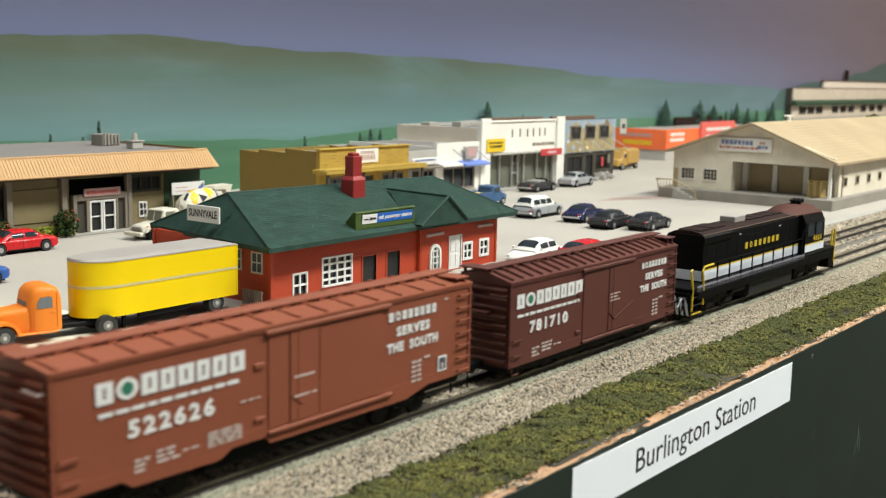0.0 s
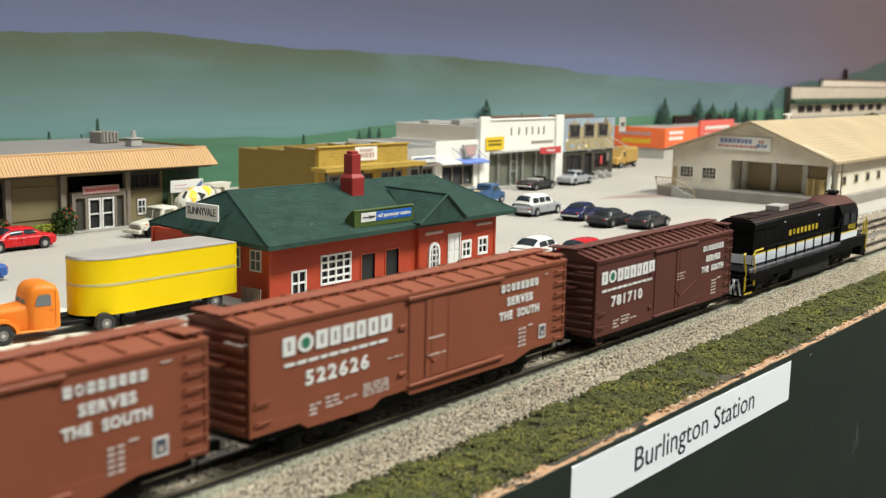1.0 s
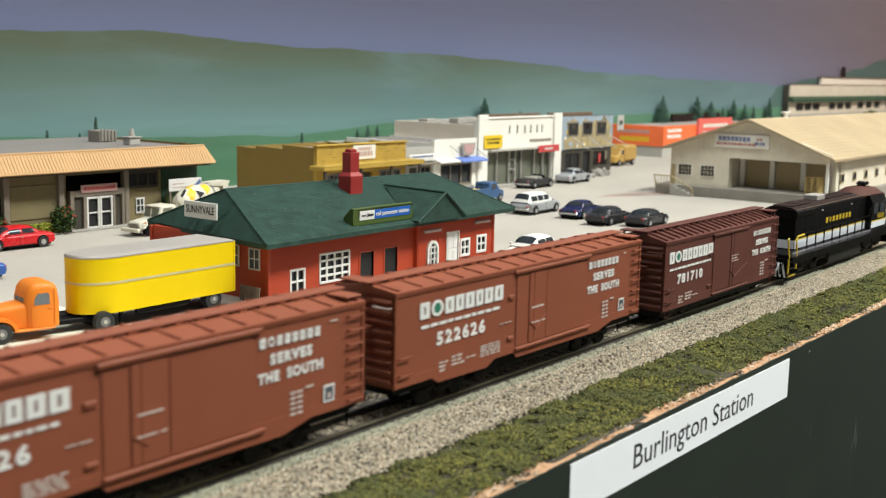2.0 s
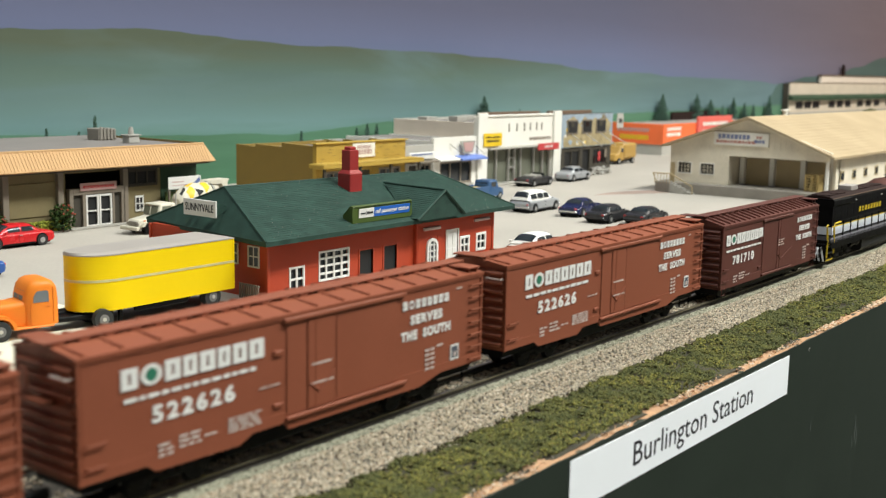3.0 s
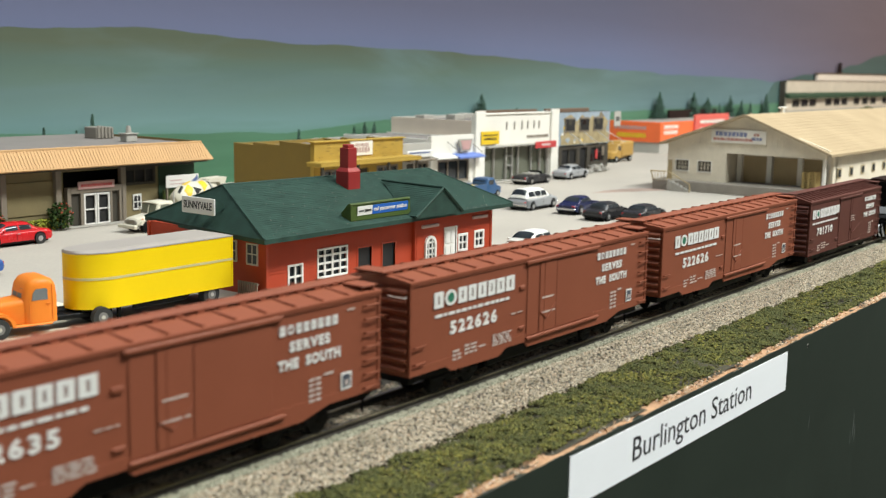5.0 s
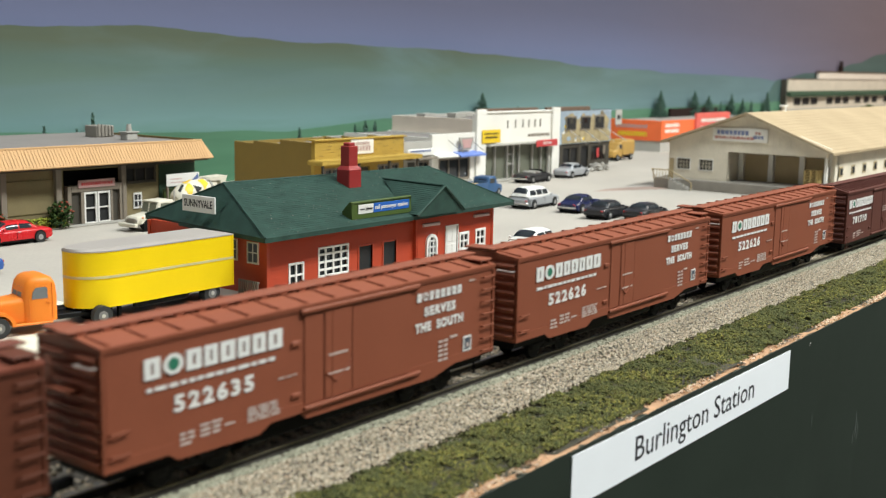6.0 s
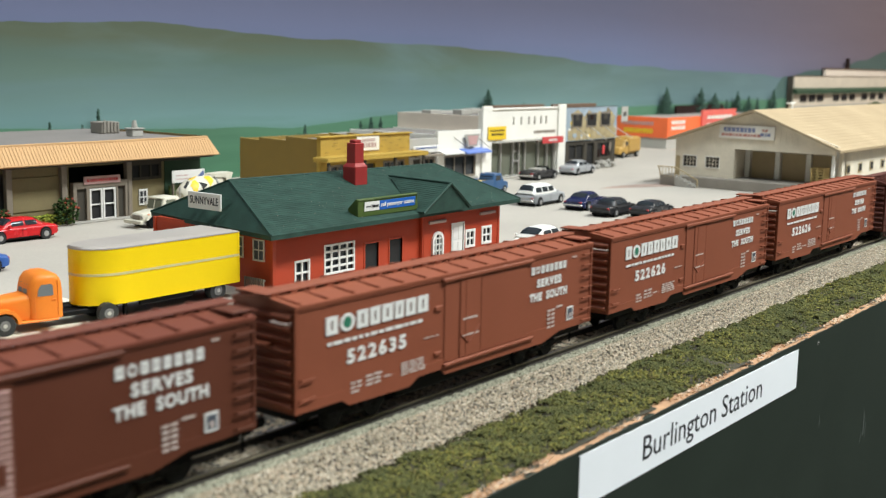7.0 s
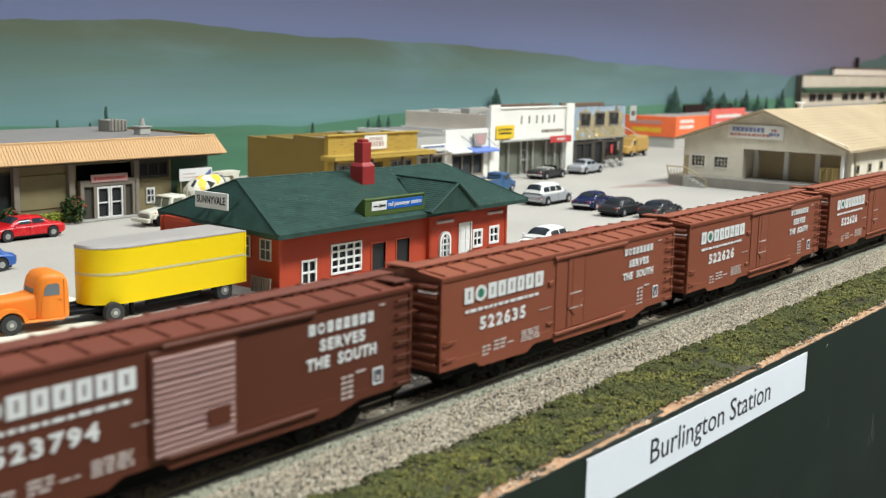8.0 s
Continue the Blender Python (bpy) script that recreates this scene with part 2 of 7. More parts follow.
    def rod(self, pts, r, n=6):
        """A round bar along a line of points."""
        rings = []
        pts = [Vector(p) for p in pts]
        for i, p in enumerate(pts):
            d = (pts[min(i + 1, len(pts) - 1)] - pts[max(i - 1, 0)]).normalized()
            u = d.orthogonal().normalized()
            ref = Vector((0, 0, 1)) if abs(d.z) < 0.9 else Vector((0, 1, 0))
            u = d.cross(ref).normalized()
            w = d.cross(u)
            rings.append([p + r * (u * math.cos(2 * math.pi * k / n) + w * math.sin(2 * math.pi * k / n)) for k in range(n)])
        return self.loft(rings)


def mesh_of(name, g, material):
    me = bpy.data.meshes.new(name)
    me.from_pydata([(p[0] * S, p[1] * S, p[2] * S) for p in g.v], [], g.f)
    me.polygons.foreach_set("use_smooth", g.s)
    me.update()
    if any(g.s):
        me.set_sharp_from_angle(angle=radians(38))
    bm = bmesh.new()
    bm.from_mesh(me)
    bmesh.ops.recalc_face_normals(bm, faces=bm.faces)
    bm.to_mesh(me)
    bm.free()
    me.materials.append(material)
    return me


def part(name, g, material, parent=None, label="", at=None):
    """Links g as one mesh object under parent; at: its pose there, in full-size metres."""
    me = g if isinstance(g, bpy.types.Mesh) else mesh_of(name, g, material)
    ob = new(name, me)
    if parent:
        ob.parent = parent
    if at is not None:
        ob.matrix_basis = at
    if label:
        ob["label"] = label
    if name in ("slogan_bar", "data_print", "door_print", "print_bars"):
        ob["kind"] = "stuff"
    return ob


def P(x, y, z, rx=0, ry=0, rz=0):
    return pose(x * S, y * S, z * S, rx, ry, rz)


def thing(name, m, label, category, group="", kind=""):
    ob = new(name)
    ob.empty_display_size = 0.01
    ob.matrix_basis = m
    return tagged(ob, label, category, group, kind)


def setting(name, g, material, label, category=""):
    return tagged(part(name, g, material), label, category or name.replace("_", " "), kind="structure")


def words(text, size, material, m, parent, name="lettering", bold=0.0, align="CENTER", stretch=1.0, deep=0.012, label="", spacing=1.0):
    """Flat letters, size = height of a capital, standing in the plane that m turns."""
    c = bpy.data.curves.new(name, "FONT")
    c.body, c.size, c.align_x, c.align_y = text, size / 0.7 * S, align, "CENTER"
    c.offset, c.extrude, c.resolution_u = bold * S, deep * S / 2, 3
    c.space_character = spacing
    ob = new(name, c)
    bpy.context.view_layer.update()
    dg = bpy.context.evaluated_depsgraph_get()
    me = bpy.data.meshes.new_from_object(ob.evaluated_get(dg))
    bpy.data.objects.remove(ob)
    for v in me.vertices:
        v.co.x *= stretch
    me.materials.clear()
    me.materials.append(material)
    return part(name, me, material, parent, label, m)


def holed(g, x0, x1, z0, z1, y0, y1, holes):
    """A wall in the x-z plane, y0 to y1 thick, with rectangular holes (x0, x1, z0, z1) through it."""
    xs = sorted({x0, x1, *[q for h in holes for q in h[:2]]})
    zs = sorted({z0, z1, *[q for h in holes for q in h[2:]]})
    nx, nz = len(xs) - 1, len(zs) - 1

    def solid(i, k):
        if not (0 <= i < nx and 0 <= k < nz):
            return False
        return not any(h[0] <= xs[i] and xs[i + 1] <= h[1] and h[2] <= zs[k] and zs[k + 1] <= h[3] for h in holes)
    base, ids = len(g.v), {}

    def at(i, k, e):
        if (i, k, e) not in ids:
            ids[i, k, e] = len(g.v)
            g.v.append((xs[i], (y0, y1)[e], zs[k]))
        return ids[i, k, e]
    for i in range(nx):
        for k in range(nz):
            if not solid(i, k):
                continue
            fs = [(at(i, k, e), at(i + 1, k, e), at(i + 1, k + 1, e), at(i, k + 1, e)) for e in (0, 1)]
            for (di, dk), (p, q) in (((-1, 0), ((i, k), (i, k + 1))), ((1, 0), ((i + 1, k), (i + 1, k + 1))), ((0, -1), ((i, k), (i + 1, k))), ((0, 1), ((i, k + 1), (i + 1, k + 1)))):
                if not solid(i + di, k + dk):
                    fs.append((at(*p, 0), at(*q, 0), at(*q, 1), at(*p, 1)))
            g.f += fs
            g.s += [False] * len(fs)
    return g


# ---- structure ----
GZ = -0.55            # the town's ground
TY, RZ = -0.33, 0.13  # the near track's middle and the height of its rails
SLIM = 0.78           # the cars' breadth against their drawing
rng = random.Random(7)


def island_mat(name, colours, rough=0.95, patch=None):
    """Loose stuff: every island takes its own colour from a short range."""
    m = bpy.data.materials.new(name)
    m.use_nodes = True
    n, l = m.node_tree.nodes, m.node_tree.links
    p = n["Principled BSDF"]
    geo = n.new("ShaderNodeNewGeometry")
    ramp = n.new("ShaderNodeValToRGB")
    while len(ramp.color_ramp.elements) < len(colours):
        ramp.color_ramp.elements.new(0.5)
    for i, c in enumerate(colours):
        ramp.color_ramp.elements[i].position = i / (len(colours) - 1)
        ramp.color_ramp.elements[i].color = (*c, 1)
    l.new(geo.outputs["Random Per Island"], ramp.inputs["Fac"])
    out = ramp.outputs["Color"]
    if patch:
        tc, ns, mr, mx = n.new("ShaderNodeTexCoord"), n.new("ShaderNodeTexNoise"), n.new("ShaderNodeMapRange"), n.new("ShaderNodeMix")
        ns.inputs["Scale"].default_value, ns.inputs["Detail"].default_value = 0.55 / S, 4
        mr.inputs["From Min"].default_value, mr.inputs["From Max"].default_value, mr.inputs["To Max"].default_value = 0.42, 0.62, 0.75
        mx.data_type = "RGBA"
        l.new(tc.outputs["Object"], ns.inputs["Vector"])
        l.new(ns.outputs["Fac"], mr.inputs["Value"])
        l.new(mr.outputs["Result"], mx.inputs["Factor"])
        l.new(out, mx.inputs["A"])
        mx.inputs["B"].default_value = (*patch, 1)
        out = mx.outputs["Result"]
    l.new(out, p.inputs["Base Color"])
    p.inputs["Roughness"].default_value = rough
    p.inputs["Specular IOR Level"].default_value = 0.2
    return m


def paint_mat(name, stops, axis_scale, axis_from, warm=None, streak=0.25, jitter=0.08, haze=None):
    """Mural paint: colour bands up the board, with long brush streaks, and a drift to another hue along it, which in
    the sky stands for warm light.
    """
    m = bpy.data.materials.new(name)
    m.use_nodes = True
    n, l = m.node_tree.nodes, m.node_tree.links
    p = n["Principled BSDF"]
    tc = n.new("ShaderNodeTexCoord")
    sep = n.new("ShaderNodeSeparateXYZ")
    l.new(tc.outputs["Object"], sep.inputs[0])
    mp = n.new("ShaderNodeMapping")
    mp.inputs["Scale"].default_value = (0.04 / S, 0.04 / S, 0.5 / S)
    l.new(tc.outputs["Object"], mp.inputs["Vector"])
    ns = n.new("ShaderNodeTexNoise")
    ns.inputs["Scale"].default_value, ns.inputs["Detail"].default_value = 1.0, 6
    l.new(mp.outputs["Vector"], ns.inputs["Vector"])
    r = n.new("ShaderNodeMapRange")
    r.inputs["From Min"].default_value, r.inputs["From Max"].default_value = axis_from * S, (axis_from + axis_scale) * S
    l.new(sep.outputs["Z"], r.inputs["Value"])
    ad = n.new("ShaderNodeMath")
    ad.operation = "MULTIPLY_ADD"
    l.new(ns.outputs["Fac"], ad.inputs[0])
    ad.inputs[1].default_value = streak
    l.new(r.outputs["Result"], ad.inputs[2])
    sb = n.new("ShaderNodeMath")
    sb.operation = "SUBTRACT"
    l.new(ad.outputs[0], sb.inputs[0])
    sb.inputs[1].default_value = streak / 2
    ramp = n.new("ShaderNodeValToRGB")
    while len(ramp.color_ramp.elements) < len(stops):
        ramp.color_ramp.elements.new(0.5)
    for i, (q, c) in enumerate(stops):
        ramp.color_ramp.elements[i].position = q
        ramp.color_ramp.elements[i].color = (*c, 1)
    l.new(sb.outputs[0], ramp.inputs["Fac"])
    out = ramp.outputs["Color"]
    if warm:
        x0, x1, c = warm
        rx = n.new("ShaderNodeMapRange")
        rx.inputs["From Min"].default_value, rx.inputs["From Max"].default_value = x0 * S, x1 * S
        l.new(sep.outputs["X"], rx.inputs["Value"])
        mx = n.new("ShaderNodeMix")
        mx.data_type = "RGBA"
        l.new(rx.outputs["Result"], mx.inputs["Factor"])
        l.new(out, mx.inputs["A"])
        mx.inputs["B"].default_value = (*c, 1)
        out = mx.outputs["Result"]
    if haze:
        # loosely brushed lighter clouds of colour
        mh, nh, rh, mz = n.new("ShaderNodeMapping"), n.new("ShaderNodeTexNoise"), n.new("ShaderNodeMapRange"), n.new("ShaderNodeMix")
        mh.inputs["Scale"].default_value = (0.035 / S, 0.035 / S, 0.16 / S)
        nh.inputs["Scale"].default_value, nh.inputs["Detail"].default_value, nh.inputs["Distortion"].default_value = 1.0, 7, 0.6
        rh.inputs["From Min"].default_value, rh.inputs["From Max"].default_value, rh.inputs["To Max"].default_value = 0.45, 0.72, 0.7
        mz.data_type = "RGBA"
        l.new(tc.outputs["Object"], mh.inputs["Vector"])
        l.new(mh.outputs["Vector"], nh.inputs["Vector"])
        l.new(nh.outputs["Fac"], rh.inputs["Value"])
        l.new(rh.outputs["Result"], mz.inputs["Factor"])
        l.new(out, mz.inputs["A"])
        mz.inputs["B"].default_value = (*haze, 1)
        out = mz.outputs["Result"]
    hs = n.new("ShaderNodeHueSaturation")
    rj = n.new("ShaderNodeMapRange")
    rj.inputs["To Min"].default_value, rj.inputs["To Max"].default_value = 1 - jitter * 2, 1 + jitter * 2
    l.new(ns.outputs["Fac"], rj.inputs["Value"])
    l.new(rj.outputs["Result"], hs.inputs["Value"])
    l.new(out, hs.inputs["Color"])
    l.new(hs.outputs["Color"], p.inputs["Base Color"])
    p.inputs["Roughness"].default_value = 0.8
    return m


def sheet(g, x0, x1, y0, y1, nx, ny, zf):
    k = len(g.v)
    for j in range(ny + 1):
        for i in range(nx + 1):
            x, y = x0 + (x1 - x0) * i / nx, y0 + (y1 - y0) * j / ny
            g.v.append((x, y, zf(x, y)))
    for j in range(ny):
        for i in range(nx):
            a = k + j * (nx + 1) + i
            g.f.append((a, a + 1, a + nx + 2, a + nx + 1))
            g.s.append(True)
    return g


def bumps(x, y, s, a):
    return a * noise.noise(Vector((x * s, y * s, 3.7)))


# the board under all, and the town's paved ground on it
setting("ground", Geo().box(-60, 340, -5.38, 60.6, -4, -1.0), M["soil"], "dark layout board under the tracks", "ground")
setting("pavement", Geo().box(-60, 340, 8.6, 60.05, -0.99, GZ, 0.06), M["asphalt"], "beige-grey painted plaster town ground and parking lot", "pavement")
setting("kerb", Geo().box(84, 340, 8.0, 8.59, -0.99, GZ + 0.06, 0.08), M["concrete"], "pale concrete edge between parking lot and tracks", "kerb")

setting("concrete_apron", Geo().box(-40, 33.0, 8.75, 14.0, GZ + 0.002, GZ + 0.02), M["apron"], "pale concrete apron beside the tracks", "apron")
setting("painted_road", Geo().box(-40, 31.0, 14.0, 26.0, GZ + 0.002, GZ + 0.02), M["cream"], "cream-painted strip of road under the truck", "road")

# ballast bed under both tracks
bed = Geo().prism([(-2.85, -0.99), (-1.6, -0.22), (1.0, -0.22), (2.1, -0.55), (2.6, -0.34), (5.4, -0.34), (6.4, -0.7), (8.59, -0.72), (8.59, -0.99)], "x", -40, 320)
setting("ballast_bed", bed, M["bed"], "grey stone ballast bed under two tracks", "ballast bed")

STONE = island_mat("loose_stone", [(0.14, 0.11, 0.075), (0.38, 0.32, 0.23), (0.5, 0.42, 0.31), (0.31, 0.28, 0.22), (0.64, 0.55, 0.43), (0.48, 0.35, 0.24)])
STONE_SHOULDER = island_mat("shoulder_stone", [(0.12, 0.11, 0.075), (0.32, 0.31, 0.23), (0.42, 0.41, 0.31), (0.27, 0.27, 0.19), (0.54, 0.51, 0.4)])
OCT = [(1, 0, 0), (-1, 0, 0), (0, 1, 0), (0, -1, 0), (0, 0, 1), (0, 0, -1)]
OCF = [(0, 2, 4), (2, 1, 4), (1, 3, 4), (3, 0, 4), (2, 0, 5), (1, 2, 5), (3, 1, 5), (0, 3, 5)]


def lump(g, x, y, z, r, flat=0.75):
    a = rng.uniform(0, 6.3)
    ca, sa = math.cos(a), math.sin(a)
    v = []
    for p in OCT:
        q = r * rng.uniform(0.65, 1.25)
        t = rng.uniform(-0.3, 0.3)
        px, py = p[0] + t * p[2], p[1] - t * p[2]
        v.append((x + q * (px * ca - py * sa), y + q * (px * sa + py * ca), z + q * p[2] * flat))
    g.add(v, OCF)


def bed_z(y):
    if y < -1.6:
        return -0.99 + (y + 2.85) / 1.25 * 0.84
    if y < 1.0:
        return -0.15
    if y < 2.6:
        return -0.5
    return -0.28 if y < 5.4 else -0.66


def scatter(n, x0, x1, y0, y1, r0, r1, squeeze=1.6, lift=0.02):
    """Stones over a stretch of the bed; few of them lie on the ties, which start at x = -10."""
    g = Geo()
    for _ in range(n):
        x = x0 + (x1 - x0) * rng.random() ** squeeze
        y = rng.uniform(y0, y1)
        if -1.36 < y < 0.72 and abs((x + 10.0 + 0.31) % 0.62 - 0.31) < 0.13 and rng.random() < 0.72:
            continue
        lump(g, x, y, bed_z(y) + lift, rng.uniform(r0, r1))
    return g


tagged(part("ballast_stones", scatter(82000, 8, 150, -2.95, -1.36, 0.028, 0.06), STONE), "loose grey and tan ballast stones along the track", "ballast", kind="stuff")
tagged(part("ballast_stones", scatter(32000, 8, 150, -1.44, -0.98, 0.03, 0.062, 1.6, 0.06), STONE_SHOULDER), "greenish-grey ballast stones among the tie ends", "ballast", kind="stuff")
tagged(part("ballast_stones", scatter(26000, 10, 150, -0.84, 0.2, 0.04, 0.08, 1.6, 0.05), STONE), "loose ballast stones between the rails", "ballast", kind="stuff")
tagged(part("ballast_stones", scatter(9000, 8, 42, 0.3, 8.0, 0.06, 0.12, 1.0), STONE), "loose ballast stones behind the main track", "ballast", kind="stuff")
tagged(part("ballast_stones", scatter(30000, 40, 190, 0.85, 8.0, 0.06, 0.12, 1.2), STONE), "loose ballast stones between the two tracks", "ballast", kind="stuff")


# rails and ties
def rail_web(y):
    return [(y - 0.13, -0.22), (y + 0.13, -0.22), (y + 0.13, -0.19), (y + 0.045, -0.17), (y + 0.045, -0.1), (y + 0.08, -0.07), (y + 0.08, -0.035), (y - 0.08, -0.035), (y - 0.08, -0.07), (y - 0.045, -0.1), (y - 0.045, -0.17), (y - 0.13, -0.19)]


def rail_head(y):
    return [(y - 0.083, -0.034), (y + 0.083, -0.034), (y + 0.083, -0.012), (y + 0.06, 0.0), (y - 0.06, 0.0), (y - 0.083, -0.012)]


def track(y, dz, near, label):
    t = thing("railway_track", P(0, 0, dz), label, "railway track", "two parallel tracks", kind="structure")
    for side in (-0.6, 0.6):
        r = part("rail", Geo().prism(rail_web(y + side), "x", -40, 320), M["rail_side"], t, "dark weathered rail")
        part("rail_head", Geo().prism(rail_head(y + side), "x", -40, 320), M["rail"], r, "bright rail head")
    tie = mesh_of("tie", Geo().box(-0.13, 0.13, -1.05, 1.05, -0.52, -0.225, 0.03), M["tie"])
    rest = Geo()
    x = -10.0
    while x < 250:
        if near[0] < x < near[1]:
            part("tie", tie, M["tie"], t, at=P(x, y, rng.uniform(-0.015, 0.01), 0, 0, rng.uniform(-1.2, 1.2)))
        else:
            rest.box(x - 0.13, x + 0.13, y - 1.05, y + 1.05, -0.52, -0.225)
        x += 0.62
    tagged(part("far_ties", rest, M["tie"], t), kind="stuff")


track(TY, RZ, (5, 110), "nickel silver rails on black ties, ballasted main track")
track(4.0, 0.0, (60, 130), "nickel silver rails on black ties, second track")

# grass verge, of soil and ground foam, and the raw board edge
setting("verge", sheet(Geo(), -20, 170, -5.75, -2.1, 380, 8, lambda x, y: -0.86 + bumps(x, y, 0.6, 0.1) + 0.12 * math.sin((y + 5.75) / 3.65 * math.pi)), M["soil"], "dark soil strip under the grass", "verge")
FOAM = island_mat("foam_tufts", [(0.035, 0.04, 0.018), (0.1, 0.104, 0.034), (0.17, 0.16, 0.04), (0.065, 0.078, 0.036), (0.26, 0.235, 0.055), (0.13, 0.1, 0.045)], patch=(0.075, 0.082, 0.034))
tufts = Geo()
for _ in range(150000):
    x = 14 + 126 * rng.random() ** 2.0
    u = rng.random()
    y = -5.6 + 3.33 * u
    edge = noise.noise(Vector((x * 0.7, 9.1, 0))) * 0.4 + noise.noise(Vector((x * 2.6, 4.1, 0))) * 0.16
    thin = noise.noise(Vector((x * 0.9, y * 1.5, 1.3)))
    if y > -2.6 + edge or (thin < -0.25 and rng.random() < 0.75):
        continue
    clump = max(0.0, noise.noise(Vector((x * 2.4, y * 2.4, 5.0))))
    lump(tufts, x, y, -0.83 + 0.1 * math.sin(u * math.pi) + rng.uniform(0, 0.1) + bumps(x, y, 1.1, 0.12) + clump * 0.22, rng.uniform(0.02, 0.055) * (1 + x / 120), 0.8)
tagged(part("grass", tufts, FOAM), "olive-green ground foam grass along the track", "grass", kind="stuff")
scraps = Geo()
for _ in range(2600):
    x = 14 + 120 * rng.random() ** 1.8
    edge = noise.noise(Vector((x * 0.7, 9.1, 0))) * 0.4 + noise.noise(Vector((x * 2.6, 4.1, 0))) * 0.16
    lump(scraps, x, -2.6 + edge + rng.gauss(0, 0.09), -0.8 + rng.uniform(0, 0.12), rng.uniform(0.03, 0.075), 0.7)
tagged(part("leaf_scraps", scraps, island_mat("dry_scraps", [(0.03, 0.024, 0.014), (0.06, 0.045, 0.026), (0.035, 0.034, 0.02)])), "dark brown scraps where the grass meets the ballast", "debris", kind="stuff")
setting("fascia_panel", Geo().box(-60, 200, -5.9, -5.4, -60, -0.92, 0.02), M["fascia"], "dark green painted hardboard fascia of the layout", "fascia panel")
CRUMB = island_mat("edge_crumbs", [(0.35, 0.16, 0.07), (0.55, 0.33, 0.18), (0.6, 0.48, 0.34), (0.4, 0.2, 0.1), (0.68, 0.6, 0.5)])
setting("board_edge", sheet(Geo(), -20, 170, -5.895, -5.42, 700, 4, lambda x, y: -0.9 + bumps(x, y, 1.3, 0.07) + (y + 5.9) * 0.1), M["raw"], "chipped raw brown edge of the board", "board edge")
crumbs = Geo()
for _ in range(9000):
    x = 14 + 120 * rng.random() ** 1.6
    w = noise.noise(Vector((x * 0.35, 4.4, 0)))
    if w + rng.uniform(-0.35, 0.35) < -0.05:
        continue
    lump(crumbs, x, rng.uniform(-5.87, -5.5), -0.88 + rng.uniform(-0.02, 0.08), rng.uniform(0.02, 0.075) * (1.6 if w > 0.35 else 1), 0.6)
tagged(part("plaster_crumbs", crumbs, CRUMB), "crumbled orange-brown plaster along the board edge", "crumbs", kind="stuff")

# the paper label on the fascia
sign = thing("paper_label", P(38.4, -5.9, -2.0, 0, 0.35, 0), "white paper strip lettered in black on the dark green fascia", "label")
part("strip", Geo().box(-9.15, 9.15, -0.03, 0, -0.86, 0.86), M["paper"], sign)
words("Burlington Station", 0.86, M["ink"], P(0.1, -0.032, -0.02, 90, 0, 0), sign, "lettering", 0.0, stretch=1.16, label="black letters Burlington Station")
nail = thing("nail_hole", P(50.1, -5.905, -1.4), "small dark nail hole with a bright rim in the fascia", "nail hole")
part("rim", Geo().cyl((0, 0, 0), "y", 0.09, 0.02, 10), M["concrete"], nail)
part("hole", Geo().cyl((0.02, -0.01, -0.02), "y", 0.06, 0.02, 10), M["black"], nail)

for i, (x, z, w, h2) in enumerate(((57.8, -7.0, 0.1, 0.7), (58.1, -7.4, 0.07, 0.5), (57.4, -7.6, 0.06, 0.35), (51.0, -5.2, 0.05, 0.3))):
    sc = thing("scuff_mark", P(x, -5.9, z), "pale chalky scuff on the dark green fascia", "scuff", "scuffs on the fascia")
    part("chalk", Geo().prism([(-w, -h2), (w * 0.6, -h2 * 0.8), (w, h2 * 0.2), (w * 0.3, h2), (-w * 0.4, h2 * 0.7)], "y", -0.006, 0.0), M["scuff"], sc)

# painted backdrop: sky board and two painted ranges of hills
# the sky's mauve towards the right colours in the warm, weaker light there
SKY = paint_mat("painted_sky", [(0.0, (0.118, 0.158, 0.27)), (0.28, (0.11, 0.124, 0.212)), (0.5, (0.088, 0.09, 0.148)), (0.8, (0.075, 0.073, 0.115))], 18, 9, (150, 300, (0.15, 0.105, 0.115)), 0.15, 0.05)
HILL = paint_mat("painted_far_hills", [(0.0, (0.12, 0.232, 0.205)), (0.22, (0.13, 0.228, 0.222)), (0.45, (0.102, 0.168, 0.152)), (0.68, (0.082, 0.128, 0.1)), (0.86, (0.074, 0.092, 0.058))], 10.5, 3.6, (110, 240, (0.1, 0.16, 0.185)), 0.42, 0.15, (0.122, 0.195, 0.205))
MEADOW = paint_mat("painted_meadow", [(0.0, (0.055, 0.16, 0.085)), (1.0, (0.08, 0.185, 0.11))], 6, -0.5, None, 0.5, 0.2)
RIGHT = paint_mat("painted_dim_hill", [(0.0, (0.06, 0.13, 0.12)), (1.0, (0.06, 0.085, 0.075))], 14, 2, None, 0.3, 0.1)


def backdrop_layer(name, y, thick, top, x0, x1, material, label, n=260):
    xs = [x0 + (x1 - x0) * i / n for i in range(n + 1)]
    line = [(x, top(x)) for x in xs]
    g = Geo()
    for x, z in line:
        g.v += [(x, y, -1.5), (x, y, z), (x, y + thick, z), (x, y + thick, -1.5)]
    for i in range(n):
        a, b = 4 * i, 4 * i + 4
        g.f += [(a, b, b + 1, a + 1), (a + 1, b + 1, b + 2, a + 2), (a + 2, b + 2, b + 3, a + 3)]
        g.s += [False] * 3
    return setting(name, g, material, label, "backdrop")


